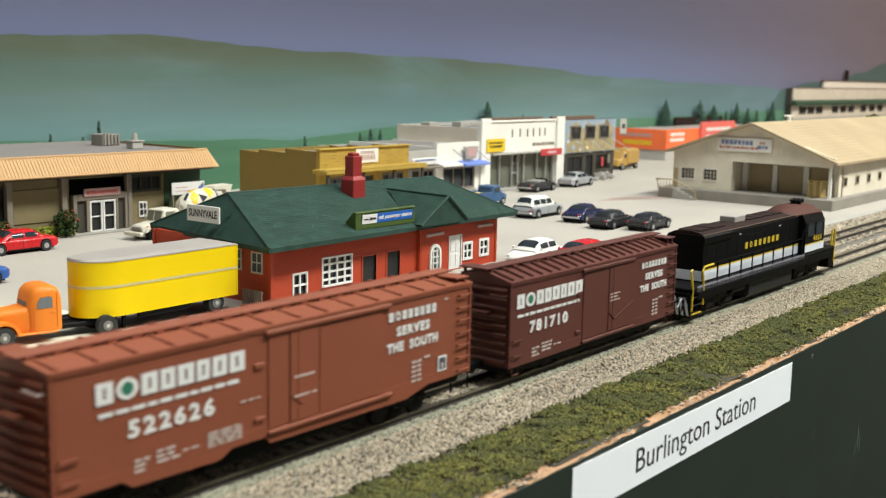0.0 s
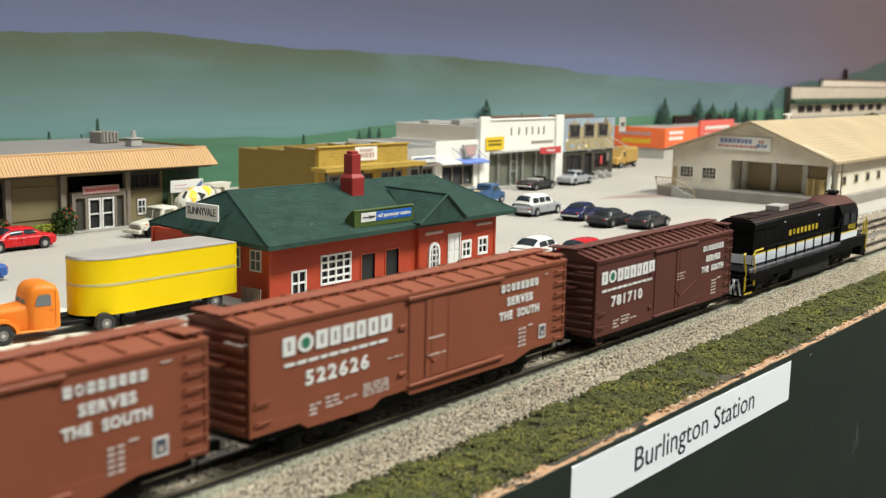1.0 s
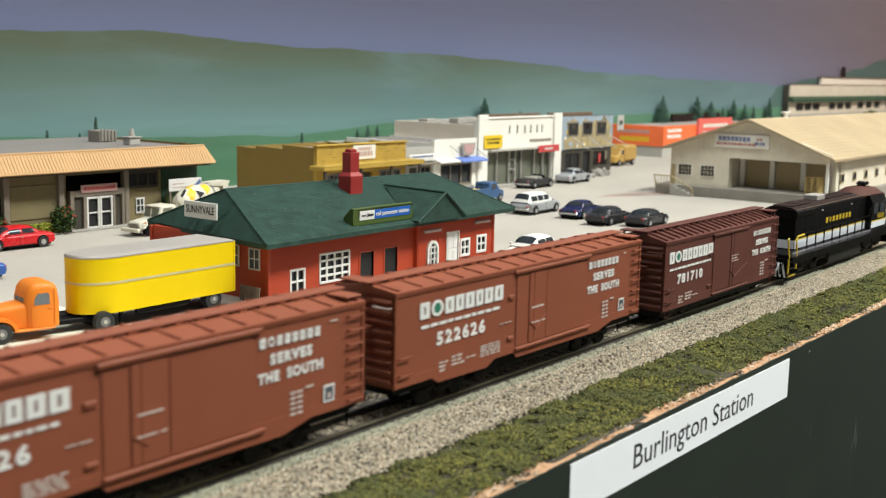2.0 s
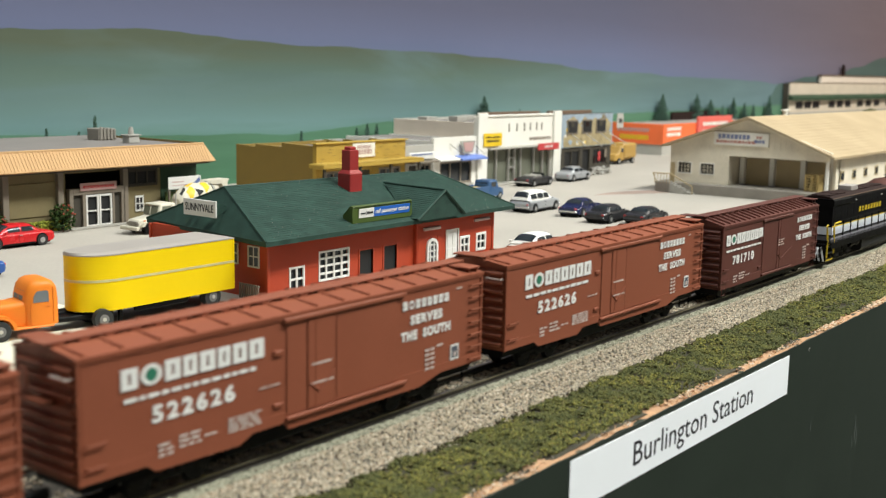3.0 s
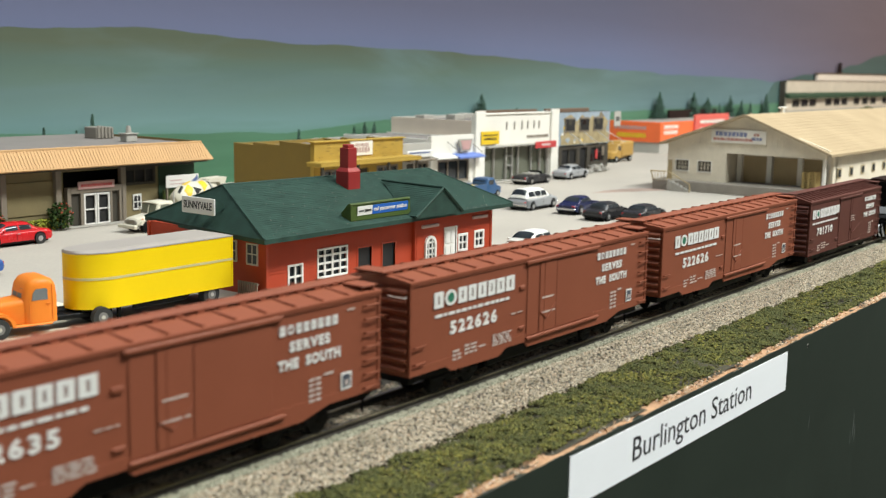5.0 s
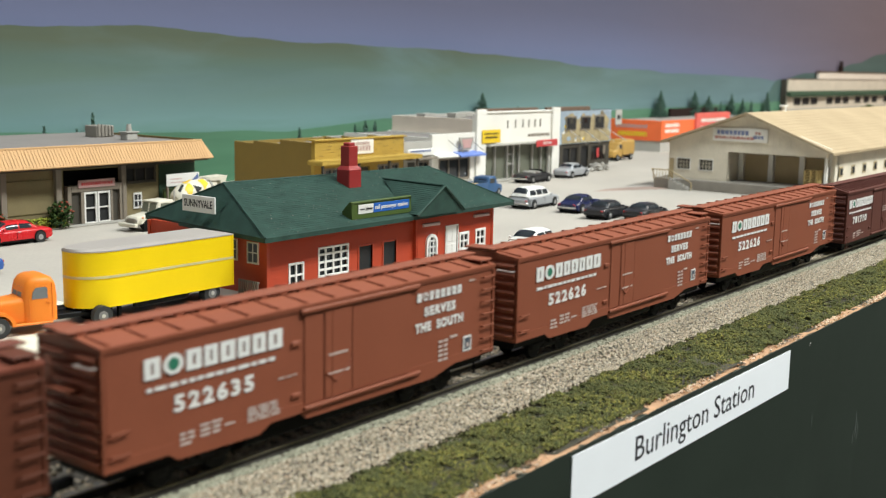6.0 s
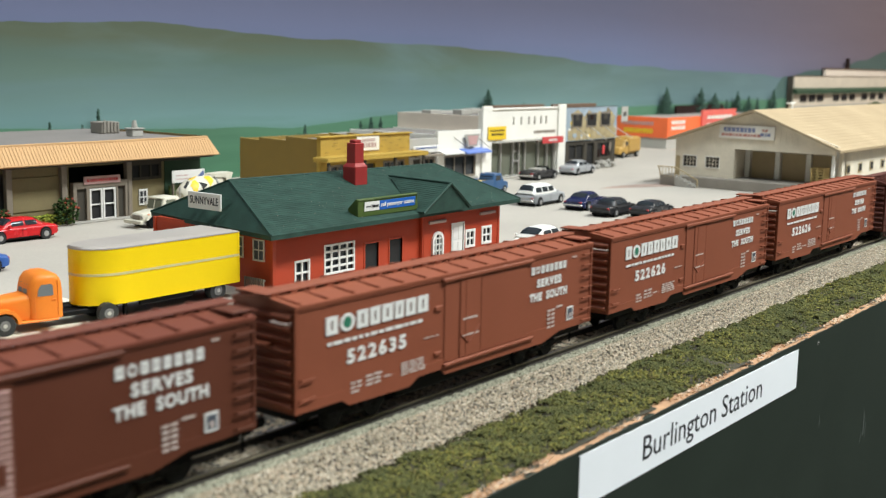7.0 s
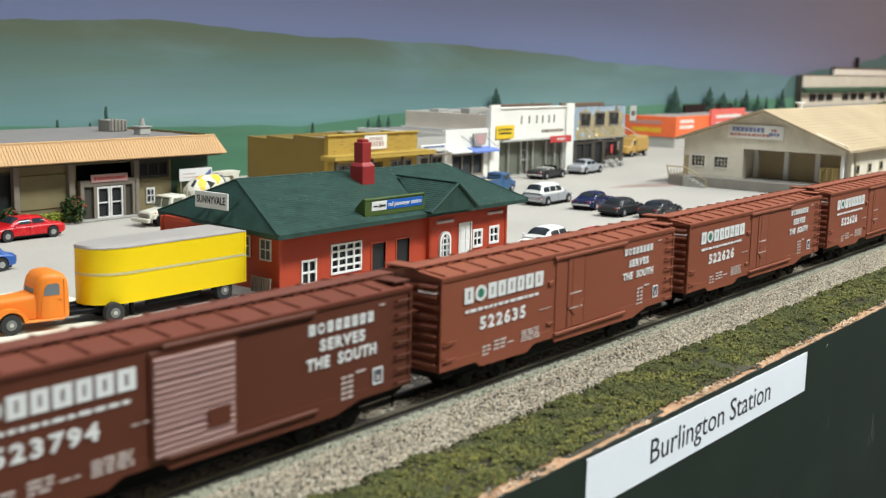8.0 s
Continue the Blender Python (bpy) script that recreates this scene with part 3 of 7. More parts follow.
def curve(points):
    def f(x):
        for (a, za), (b, zb) in zip(points, points[1:]):
            if x <= b:
                u = max(0, (x - a) / (b - a))
                u = u * u * (3 - 2 * u)
                return za + (zb - za) * u
        return points[-1][1]
    return f


ridge = curve([(-60, 12.5), (45, 13.0), (62, 13.9), (75, 13.3), (90, 12.9), (119, 12.6), (143, 11.3), (170, 10.6), (218, 9.6), (340, 9)])
field = curve([(-60, 5.2), (50, 4.9), (74, 4.4), (84, 4.1), (99, 4.9), (140, 4.9), (220, 5.5), (340, 5.5)])
dusk = curve([(205, 3), (216, 9.6), (232, 11.0), (246, 11.2), (262, 13.4), (279, 15.9), (300, 18), (340, 20)])
backdrop_layer("backdrop_sky", 60.3, 0.4, lambda x: 75, -60, 340, SKY, "painted backdrop board with a blue sky, warm light coloured in as mauve at right", 4)
backdrop_layer("backdrop_hills", 60.2, 0.09, lambda x: ridge(x) + bumps(x, 0, 0.09, 0.45) + bumps(x, 5, 0.35, 0.14) + bumps(x, 7, 1.3, 0.07), -60, 340, HILL, "hazy blue-green hills painted on the backdrop")
backdrop_layer("backdrop_dim_hill", 60.15, 0.04, lambda x: dusk(x) + bumps(x, 2, 0.1, 0.3), 205, 340, RIGHT, "dim green hill painted on the backdrop", 80)
backdrop_layer("backdrop_meadow", 60.08, 0.06, lambda x: field(x) + bumps(x, 9, 0.12, 0.3) + bumps(x, 3, 0.6, 0.1), -60, 340, MEADOW, "bright green meadow painted along the backdrop's foot")
setting("backdrop_end", Geo().box(340, 340.8, -5.4, 60.7, -4, 75), SKY, "painted end board of the layout", "backdrop")

# unseen room added round the layout, painted dark to hold down bounced light
for b in ((-0.7, 2.3, -1.2, -1.1, -1.1, 1.3), (-0.7, 2.3, 0.42, 0.52, -1.1, 1.3), (-0.8, -0.7, -1.2, 0.52, -1.1, 1.3), (2.3, 2.4, -1.2, 0.52, -1.1, 1.3)):
    room = Geo().box(*[q / S for q in b])
    setting("unseen_wall", room, M["room"], "unseen dark grey wall added round the layout", "wall")
setting("unseen_floor", Geo().box(*[q / S for q in (-0.8, 2.4, -1.2, 0.52, -1.2, -1.1)]), M["unseen_floor"], "unseen dark floor added under the layout", "floor")
setting("unseen_ceiling", Geo().box(*[q / S for q in (-0.8, 2.4, -1.2, 0.52, 1.3, 1.4)]), M["room"], "unseen dark grey ceiling added over the layout", "ceiling")


# ---- the train ----
def company_mark(t, x, y, z, widths, h, gap, ink, deep=0.02):
    """A company mark as a row of plain slotted blocks, with a ring in second place."""
    for i, w in enumerate(widths):
        g = Geo()
        if i == 1:
            n = 20
            g.loft([[(w / 2 + w / 2 * k * math.cos(2 * math.pi * q / n), d, h / 2 * k * math.sin(2 * math.pi * q / n)) for q in range(n)] for k, d in ((1, 0), (1, -deep), (0.58, -deep), (0.58, 0))], False, False)
            part("mark_ring", g, ink, t, "", P(x, y, z))
        else:
            holed(g, 0, w, -h / 2, h / 2, -deep, 0, [(w * 0.42, w * 0.58, -h * 0.26, h * 0.26)])
            part("mark_block", g, ink, t, "", P(x, y, z))
        x += w + gap


def small_bars(rows, w, h, lead, deep=0.012):
    """Print too small to read: short bars in lines."""
    g = Geo()
    for r in range(rows):
        x = 0.0
        while x < w - 0.1:
            q = min(rng.uniform(0.16, 0.4), w - x)
            g.box(x, x + q, -deep, 0, -r * lead - h, -r * lead)
            x += q + 0.08
    return g


WHEEL = {}


def bogie(parent, x, wheels):
    t = part("bogie", Geo().box(-1.15, 1.15, -0.98, -0.8, 0.42, 0.62, 0.05).box(-0.4, 0.4, -1.0, -0.78, 0.3, 0.85, 0.06).box(-1.3, -0.75, -1.02, -0.8, 0.3, 0.62, 0.08).box(0.75, 1.3, -1.02, -0.8, 0.3, 0.62, 0.08)
             .box(-1.15, 1.15, 0.8, 0.98, 0.42, 0.62, 0.05).box(-0.4, 0.4, 0.78, 1.0, 0.3, 0.85, 0.06).box(-0.3, 0.3, -0.9, 0.9, 0.55, 0.9, 0.04)
             .cyl((-0.17, -1.05, 0.5), "z", 0.13, 0.3, 8).cyl((0.17, -1.05, 0.5), "z", 0.13, 0.3, 8), M["truck"], parent, "", P(x, 0, RZ))
    if "set" not in WHEEL:
        g = Geo()
        for y in (-0.76, 0.76):
            g.cyl((0, y - 0.07, 0), "y", 0.41, 0.14, 20).cyl((0, y + (0.07 if y < 0 else -0.11), 0), "y", 0.47, 0.04, 20)
            for k in range(4):
                a = k * math.pi / 2
                g.box(-0.05, 0.05, y - 0.085 if y < 0 else y + 0.06, y - 0.06 if y < 0 else y + 0.085, 0.1, 0.3, 0.02, Matrix.Rotation(a, 4, "Y"))
        g.cyl((0, -0.95, 0), "y", 0.09, 1.9, 8)
        WHEEL["set"] = mesh_of("wheelset", g, M["truck"])
    for dx in (-0.9, 0.9):
        wheels.append(part("wheelset", WHEEL["set"], M["truck"], t, "", P(dx, 0, 0.41)))
    return t


def coupler(parent, x, d):
    part("coupler", Geo().box(min(x, x + d * 0.75), max(x, x + d * 0.75), -0.13, 0.13, 0.62, 0.88, 0.03).box(min(x + d * 0.55, x + d * 0.85), max(x + d * 0.55, x + d * 0.85), -0.24, 0.2, 0.55, 0.95, 0.06).cyl((x + d * 0.7, 0.1, 0.0), "z", 0.04, 0.6, 6), M["black"], parent)


def boxcar(x0, L, W, z0, z1, paint, number, label, long_car, wheels, slat_door=False):
    t = thing("boxcar", P(x0, TY, 0) @ Matrix.Diagonal((1, SLIM, 1, 1)), label, "boxcar", "freight cars of the train")
    h = W / 2
    p, roof_z = M[paint], z1 + (0.2 if long_car else 0.36)
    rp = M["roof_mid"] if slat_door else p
    # carbody with its side sills
    body = Geo().box(0.1, L - 0.1, -h + 0.02, h - 0.02, z0 + 0.12, z1 - 0.02, 0.04)
    if long_car:
        sill = [(0.02, z0 + 0.02), (1.9, z0 + 0.02), (2.2, z0 - 0.18), (4.9, z0 - 0.22), (5.35, z0 + 0.0), (6.5, z0 + 0.0), (6.7, z0 - 0.2), (12.4, z0 - 0.24), (13.5, z0 + 0.02), (L - 0.02, z0 + 0.02), (L - 0.02, z0 + 0.3), (0.02, z0 + 0.3)]
    else:
        sill = [(0.02, z0), (L - 0.02, z0), (L - 0.02, z0 + 0.34), (0.02, z0 + 0.34)]
    for s in (-1, 1):
        part("side_sill", Geo().prism(sill, "y", s * (h - 0.06), s * h), p, t)
    part("centre_sill", Geo().box(0.4, L - 0.4, -0.5, 0.5, z0 - 0.25, z0 + 0.1), p, t)
    part("body", body, p, t)
    # black underframe, with a deep box added to stand for the shade below
    low = z0 - (0.62 if long_car else 0.3)
    part("underframe_and_shade", Geo().box(0.3, L - 0.3, -1.2, 1.2, z0 - 0.3, z0 - 0.02).box(L * 0.3, L * 0.7, -1.05, 1.05, low, z0 - 0.31, 0.05).box(L * 0.36, L * 0.5, -1.0, -0.4, z0 - 0.45, z0 - 0.05, 0.1).box(L * 0.55, L * 0.6, -0.9, -0.4, z0 - 0.4, z0, 0.08), M["black"], t)
    # side panel seams: riveted upright strips and a top chord
    seams = Geo()
    for s in (-1, 1):
        seams.box(0.0, L, s * h - 0.025, s * h + 0.025, z1 - 0.13, z1, 0.02)
        seams.box(0.0, 0.09, s * h - 0.02, s * h + 0.02, z0 + 0.02, z1 - 0.1).box(L - 0.09, L, s * h - 0.02, s * h + 0.02, z0 + 0.02, z1 - 0.1)
    part("side_seam", seams, p, t)
    # ribbed roof, with its ribs running down from the ridge
    e = h + 0.05
    roof = Geo().prism([(-e, z1 - 0.04), (-e, z1 + 0.05), (0, roof_z), (e, z1 + 0.05), (e, z1 - 0.04)], "x", -0.02, L + 0.02)
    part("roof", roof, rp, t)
    n = 14 if long_car else 20
    hr = 0.05 if long_car else 0.08
    for s in (-1, 1):
        x, ribs = 0.0, Geo()
        a, b = s * (e - 0.1), s * 0.32
        za, zb = z1 + 0.05, roof_z - 0.04
        g = [(x - 0.06, a, za - 0.02), (x + 0.06, a, za - 0.02), (x + 0.06, b, zb), (x - 0.06, b, zb)]
        top = [(x - 0.035, a, za + hr + 0.02), (x + 0.035, a, za + hr + 0.02), (x + 0.035, b, zb + hr), (x - 0.035, b, zb + hr)]
        ribs.add(g + top, [(4, 5, 6, 7), (0, 1, 5, 4), (1, 2, 6, 5), (2, 3, 7, 6), (3, 0, 4, 7)])
        rib = mesh_of("roof_rib", ribs, rp)
        for i in range(n + 1):
            part("roof_rib", rib, p, t, "", P(0.25 + (L - 0.5) * i / n, 0, 0))
    # running board on saddles
    zw = roof_z + 0.045
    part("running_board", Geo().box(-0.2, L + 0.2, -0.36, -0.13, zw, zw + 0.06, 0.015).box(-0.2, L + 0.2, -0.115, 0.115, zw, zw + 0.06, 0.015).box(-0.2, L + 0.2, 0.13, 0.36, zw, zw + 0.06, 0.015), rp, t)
    sad = mesh_of("board_saddle", Geo().box(-0.12, 0.12, -0.34, 0.34, roof_z - 0.12, zw), p)
    for i in range(22 if long_car else 18):
        part("board_saddle", sad, p, t, "", P(0.2 + (L - 0.4) * i / (21 if long_car else 17), 0, 0))
    part("roof_step", Geo().box(L - 0.72, L - 0.05, -h + 0.08, -0.42, zw - 0.06, zw, 0.015).box(L - 0.6, L - 0.5, -h + 0.2, -h + 0.28, z1, zw - 0.06).box(L - 0.2, L - 0.1, -h + 0.2, -h + 0.28, z1, zw - 0.06), p, t)
    part("roof_step", Geo().box(0.05, 0.72, 0.42, h - 0.08, zw - 0.06, zw, 0.015).box(0.2, 0.3, h - 0.3, h - 0.22, z1, zw - 0.06), p, t)
    # corrugated ends
    for x, d in ((0.1, -1), (L - 0.1, 1)):
        g = Geo().box(min(x, x + d * 0.05), max(x, x + d * 0.05), -h + 0.02, h - 0.02, z0, z1)
        ew = part("end_wall", g, p, t)
        k = 9
        rib = mesh_of("end_rib", Geo().prism([(d * 0.05, -0.12), (d * 0.17, -0.03), (d * 0.17, 0.03), (d * 0.05, 0.12)], "y", -h + 0.16, h - 0.16), p)
        for i in range(k):
            part("end_rib", rib, p, ew, "", P(x, 0, z0 + 0.22 + (z1 - z0 - 0.5) * i / (k - 1)))
        part("brake_step", Geo().box(min(x + d * 0.1, x + d * 0.45), max(x + d * 0.1, x + d * 0.45), -0.5, 0.5, z1 - 1.1, z1 - 1.04), p, t)
        if d < 0:
            part("end_grab", Geo().rod([(x - 0.1, -h + 0.15, z1 - 0.42), (x - 0.28, -h + 0.15, z1 - 0.42), (x - 0.28, -h + 0.95, z1 - 0.42), (x - 0.1, -h + 0.95, z1 - 0.42)], 0.03), M["faint_ink"] if long_car else p, t)
            part("brake_wheel", Geo().cyl((x - 0.45, 0.55, z1 - 0.6), "x", 0.32, 0.05, 16), p, t)
    # ladders and grab irons
    for s in (-1, 1):
        for i in range(7):
            z = z0 + 0.18 + (z1 - z0 - 0.5) * i / 6
            part("ladder_rung", Geo().rod([(L - 0.72, s * h, z), (L - 0.72, s * (h + 0.11), z), (L - 0.12, s * (h + 0.11), z), (L - 0.12, s * h, z)], 0.032), p, t)
        for z in (z0 + 0.4, z0 + 0.95):
            part("grab_iron", Geo().rod([(0.18, s * h, z), (0.18, s * (h + 0.1), z), (0.72, s * (h + 0.1), z), (0.72, s * h, z)], 0.03), p, t)
        for x in () if long_car else (0.2, L - 0.7):
            part("stirrup_step", Geo().rod([(x, s * h, z0 + 0.05), (x, s * h, z0 - 0.28), (x + 0.4, s * h, z0 - 0.28), (x + 0.4, s * h, z0 + 0.05)], 0.025), p, t)
    # doors
    a, b = (6.55, 11.6) if long_car else (4.9, 8.9)
    door_side(t, a, b, h, z0, z1, p, long_car, slat_door)
    for s in (3.0, L - 3.0) if long_car else (2.3, L - 2.3):
        bogie(t, s, wheels)
    coupler(t, 0, -1)
    coupler(t, L, 1)
    lettering(t, L, h, z0, z1, number, long_car, slat_door)
    return t


def door_side(t, a, b, h, z0, z1, p, long_car, slat):
    for s in (-1, 1):
        part("door_track", Geo().box(a - 0.1, b, s * (h + 0.06) - 0.06, s * (h + 0.06) + 0.06, z1 - 0.2, z1 - 0.06, 0.03), p, t)
        part("door_track", Geo().box(a, b + 0.1, s * (h + 0.05) - 0.07, s * (h + 0.05) + 0.07, z0 + 0.05, z0 + 0.17, 0.03), p, t)
        if slat:
            u, c = a - 0.55, a + 2.25
            d = part("sliding_door", Geo().box(u + 0.1, c, s * (h + 0.03) - 0.03, s * (h + 0.03) + 0.03, z0 + 0.08, z1 - 0.2, 0.02), p, t)
            n = 16
            slat_mesh = mesh_of("door_slat", Geo().prism([(s * (h + 0.06), 0), (s * (h + 0.12), 0.035), (s * (h + 0.12), 0.105), (s * (h + 0.06), 0.14)], "x", u + 0.2, c - 0.1), M["door_tan"])
            for i in range(n):
                gap = 0.05 if i >= n - 4 else 0.025 if i >= 4 else 0.0
                part("door_slat", slat_mesh, M["door_tan"], d, "", P(0, 0, z0 + 0.16 + gap + (z1 - z0 - 0.56) * i / n))
            part("latch_plate", Geo().box(c - 1.0, c - 0.3, s * (h + 0.12), s * (h + 0.15), z0 + 0.6, z0 + 1.05, 0.02), p, d)
            continue
        mid = a + 0.85 if long_car else a + 2.0
        right = a + 1.98 if long_car else b
        d = part("sliding_door", Geo().box(mid, right, s * (h + 0.025) - 0.02, s * (h + 0.025) + 0.02, z0 + 0.2, z1 - 0.22, 0.015), p, t)
        g = Geo().rod([(mid + 0.05, s * (h + 0.06), z0 + 0.95), (mid + 0.45, s * (h + 0.06), z0 + 0.65), (right - 0.05, s * (h + 0.06), z0 + 1.15)], 0.03)
        g.rod([(mid + 0.3, s * (h + 0.05), z0 + 0.2), (mid + 0.3, s * (h + 0.05), z1 - 0.25)], 0.015)
        part("door_lever", g, p, d)
        part("door_panel", Geo().box(a + 0.05, mid - 0.04, s * (h + 0.012) - 0.012, s * (h + 0.012) + 0.012, z0 + 0.2, z1 - 0.22, 0.01), p, t)
        if long_car:
            part("door_panel", Geo().box(right + 0.04, b - 0.35, s * (h + 0.012) - 0.012, s * (h + 0.012) + 0.012, z0 + 0.2, z1 - 0.22, 0.01), p, t)
        part("door_hasp", Geo().box(a - 0.45, a - 0.1, s * h - 0.06, s * h + 0.06, z1 - 1.05, z1 - 0.9, 0.02).box(a - 0.45, a - 0.1, s * h - 0.06, s * h + 0.06, z0 + 0.5, z0 + 0.62, 0.02), p, t)


def lettering(t, L, h, z0, z1, number, long_car, wide):
    k = 1.0 if long_car else 0.97
    y = -h - 0.006
    ink, faint = M["white_ink"], M["faint_ink"]
    x = 1.2 if long_car else 0.42
    # company mark: plain blocks, a ring with a green disc in second place
    ws = [0.5, 0.62, 0.5, 0.46, 0.52, 0.44, 0.5, 0.54]
    company_mark(t, x, y, z1 - 0.7, [w * k * (0.96 if i != 1 else 1.02) for i, w in enumerate(ws)], 0.52 * k, 0.085 * k, ink)
    part("green_disc", Geo().cyl((0, -0.022, 0), "y", 0.17 * k, 0.02, 16), M["green_ink"], t, "", P(x + (0.48 + 0.085 + 0.316) * k, y, z1 - 0.7))
    part("slogan_bar", small_bars(1, 4.3 * k, 0.1, 0.2), ink, t, "", P(x + 0.07, y, z1 - 1.17))
    # the road number, figure by figure
    step = 0.46 * k
    for i, c in enumerate(number):
        words(c, 0.4 * k, ink, P(x + 2.2 * k + (i - 2.5) * step, y, z1 - 1.74, 90, 0, 0), t, "numeral", 0.022, stretch=1.25, deep=0.02)
    part("data_print", small_bars(3, 0.45, 0.07, 0.13), faint, t, "", P(x + 1.05, y, z1 - 2.5))
    part("data_print", small_bars(3, 0.7, 0.07, 0.13), faint, t, "", P(x + 1.7, y, z1 - 2.42))
    part("data_print", small_bars(1, 0.5, 0.05, 0.13), faint, t, "", P(x + 2.5, y, z1 - 2.6))
    if long_car:
        part("data_print", small_bars(5, 1.15, 0.05, 0.085), faint, t, "", P(x + 3.3, y, z1 - 2.38))
        part("data_print", small_bars(1, 0.7, 0.04, 0.085), faint, t, "", P(x + 4.4, y, z1 - 1.8))
    u = 12.72 if long_car else 10.72
    k2 = 1.14 if wide else 1.0 if long_car else 0.95
    drop = 0.08 if wide else 0.0
    company_mark(t, u - 1.18 * k2, y, z1 - 0.52 - drop, [0.21 * k2, 0.24 * k2] + [0.2 * k2] * 6, 0.27 * k2, 0.09 * k2, ink)
    words("SERVES", 0.27 * k2, ink, P(u, y, z1 - 1.02 - drop, 90, 0, 0), t, "lettering", 0.018, stretch=1.12, spacing=1.22, deep=0.02)
    words("THE  SOUTH", 0.27 * k2, ink, P(u, y, z1 - 1.5 - drop, 90, 0, 0), t, "lettering", 0.018, stretch=1.0, spacing=1.16, deep=0.02)
    part("data_print", small_bars(5, 0.2, 0.08, 0.15), faint, t, "", P(u - 0.05, y, z1 - 2.06 - drop))
    part("data_print", small_bars(5, 0.2, 0.08, 0.15), faint, t, "", P(u + 0.22, y, z1 - 2.06 - drop))
    part("data_print", small_bars(1, 0.4, 0.07, 0.16), faint, t, "", P(u + 0.55, y, z1 - 2.0 - drop))
    if long_car:
        c = part("inspection_plate", Geo().box(-0.22, 0.22, -0.02, 0, -0.25, 0.25), ink, t, "small white and dark stencil panel", P(14.2, y, z1 - 2.4))
        part("panel_field", Geo().box(-0.16, 0.16, -0.03, -0.021, -0.19, 0.19), M["panel_dark"], c)
        part("panel_mark", Geo().box(-0.06, 0.06, -0.036, -0.031, -0.14, 0.02), faint, c)
        if not wide:
            part("door_print", Geo().box(0, 0.78, -0.012, 0, -0.06, 0), faint, t, "", P(7.55, -h - 0.05, z1 - 1.5))
            part("door_print", Geo().box(0, 0.95, -0.012, 0, -0.05, 0), faint, t, "", P(7.48, -h - 0.05, z1 - 2.05))
        part("data_print", small_bars(1, 0.3, 0.05, 0.1), faint, t, "", P(14.25, y, z1 - 0.3))
    else:
        part("door_print", small_bars(3, 0.75, 0.05, 0.13), faint, t, "", P(7.0, -h - 0.05, z1 - 1.3))


WHEELS = []
SPEED = 5.97
BROWN = "brown plastic model boxcar with white block lettering, rolling"
train = []
train.append(boxcar(32.1, 12.75, 3.0, 0.72, 3.73, "car_dark", "781710", "short dark oxide-red boxcar with ribbed roof, coupled behind the locomotive", False, WHEELS))
for x, num, paint, lab, slat in ((14.03, "522626", "car_brown", BROWN, False), (-3.08, "522626", "car_brown", BROWN, False), (-20.2, "522635", "car_brown", BROWN, False),
                                 (-37.33, "523794", "car_mid", "dark oxide-red boxcar with a tan corrugated sliding door, rolling", True)):
    train.append(boxcar(x, 15.7, 3.1, 1.12, 4.1, paint, num, lab, True, WHEELS, slat))


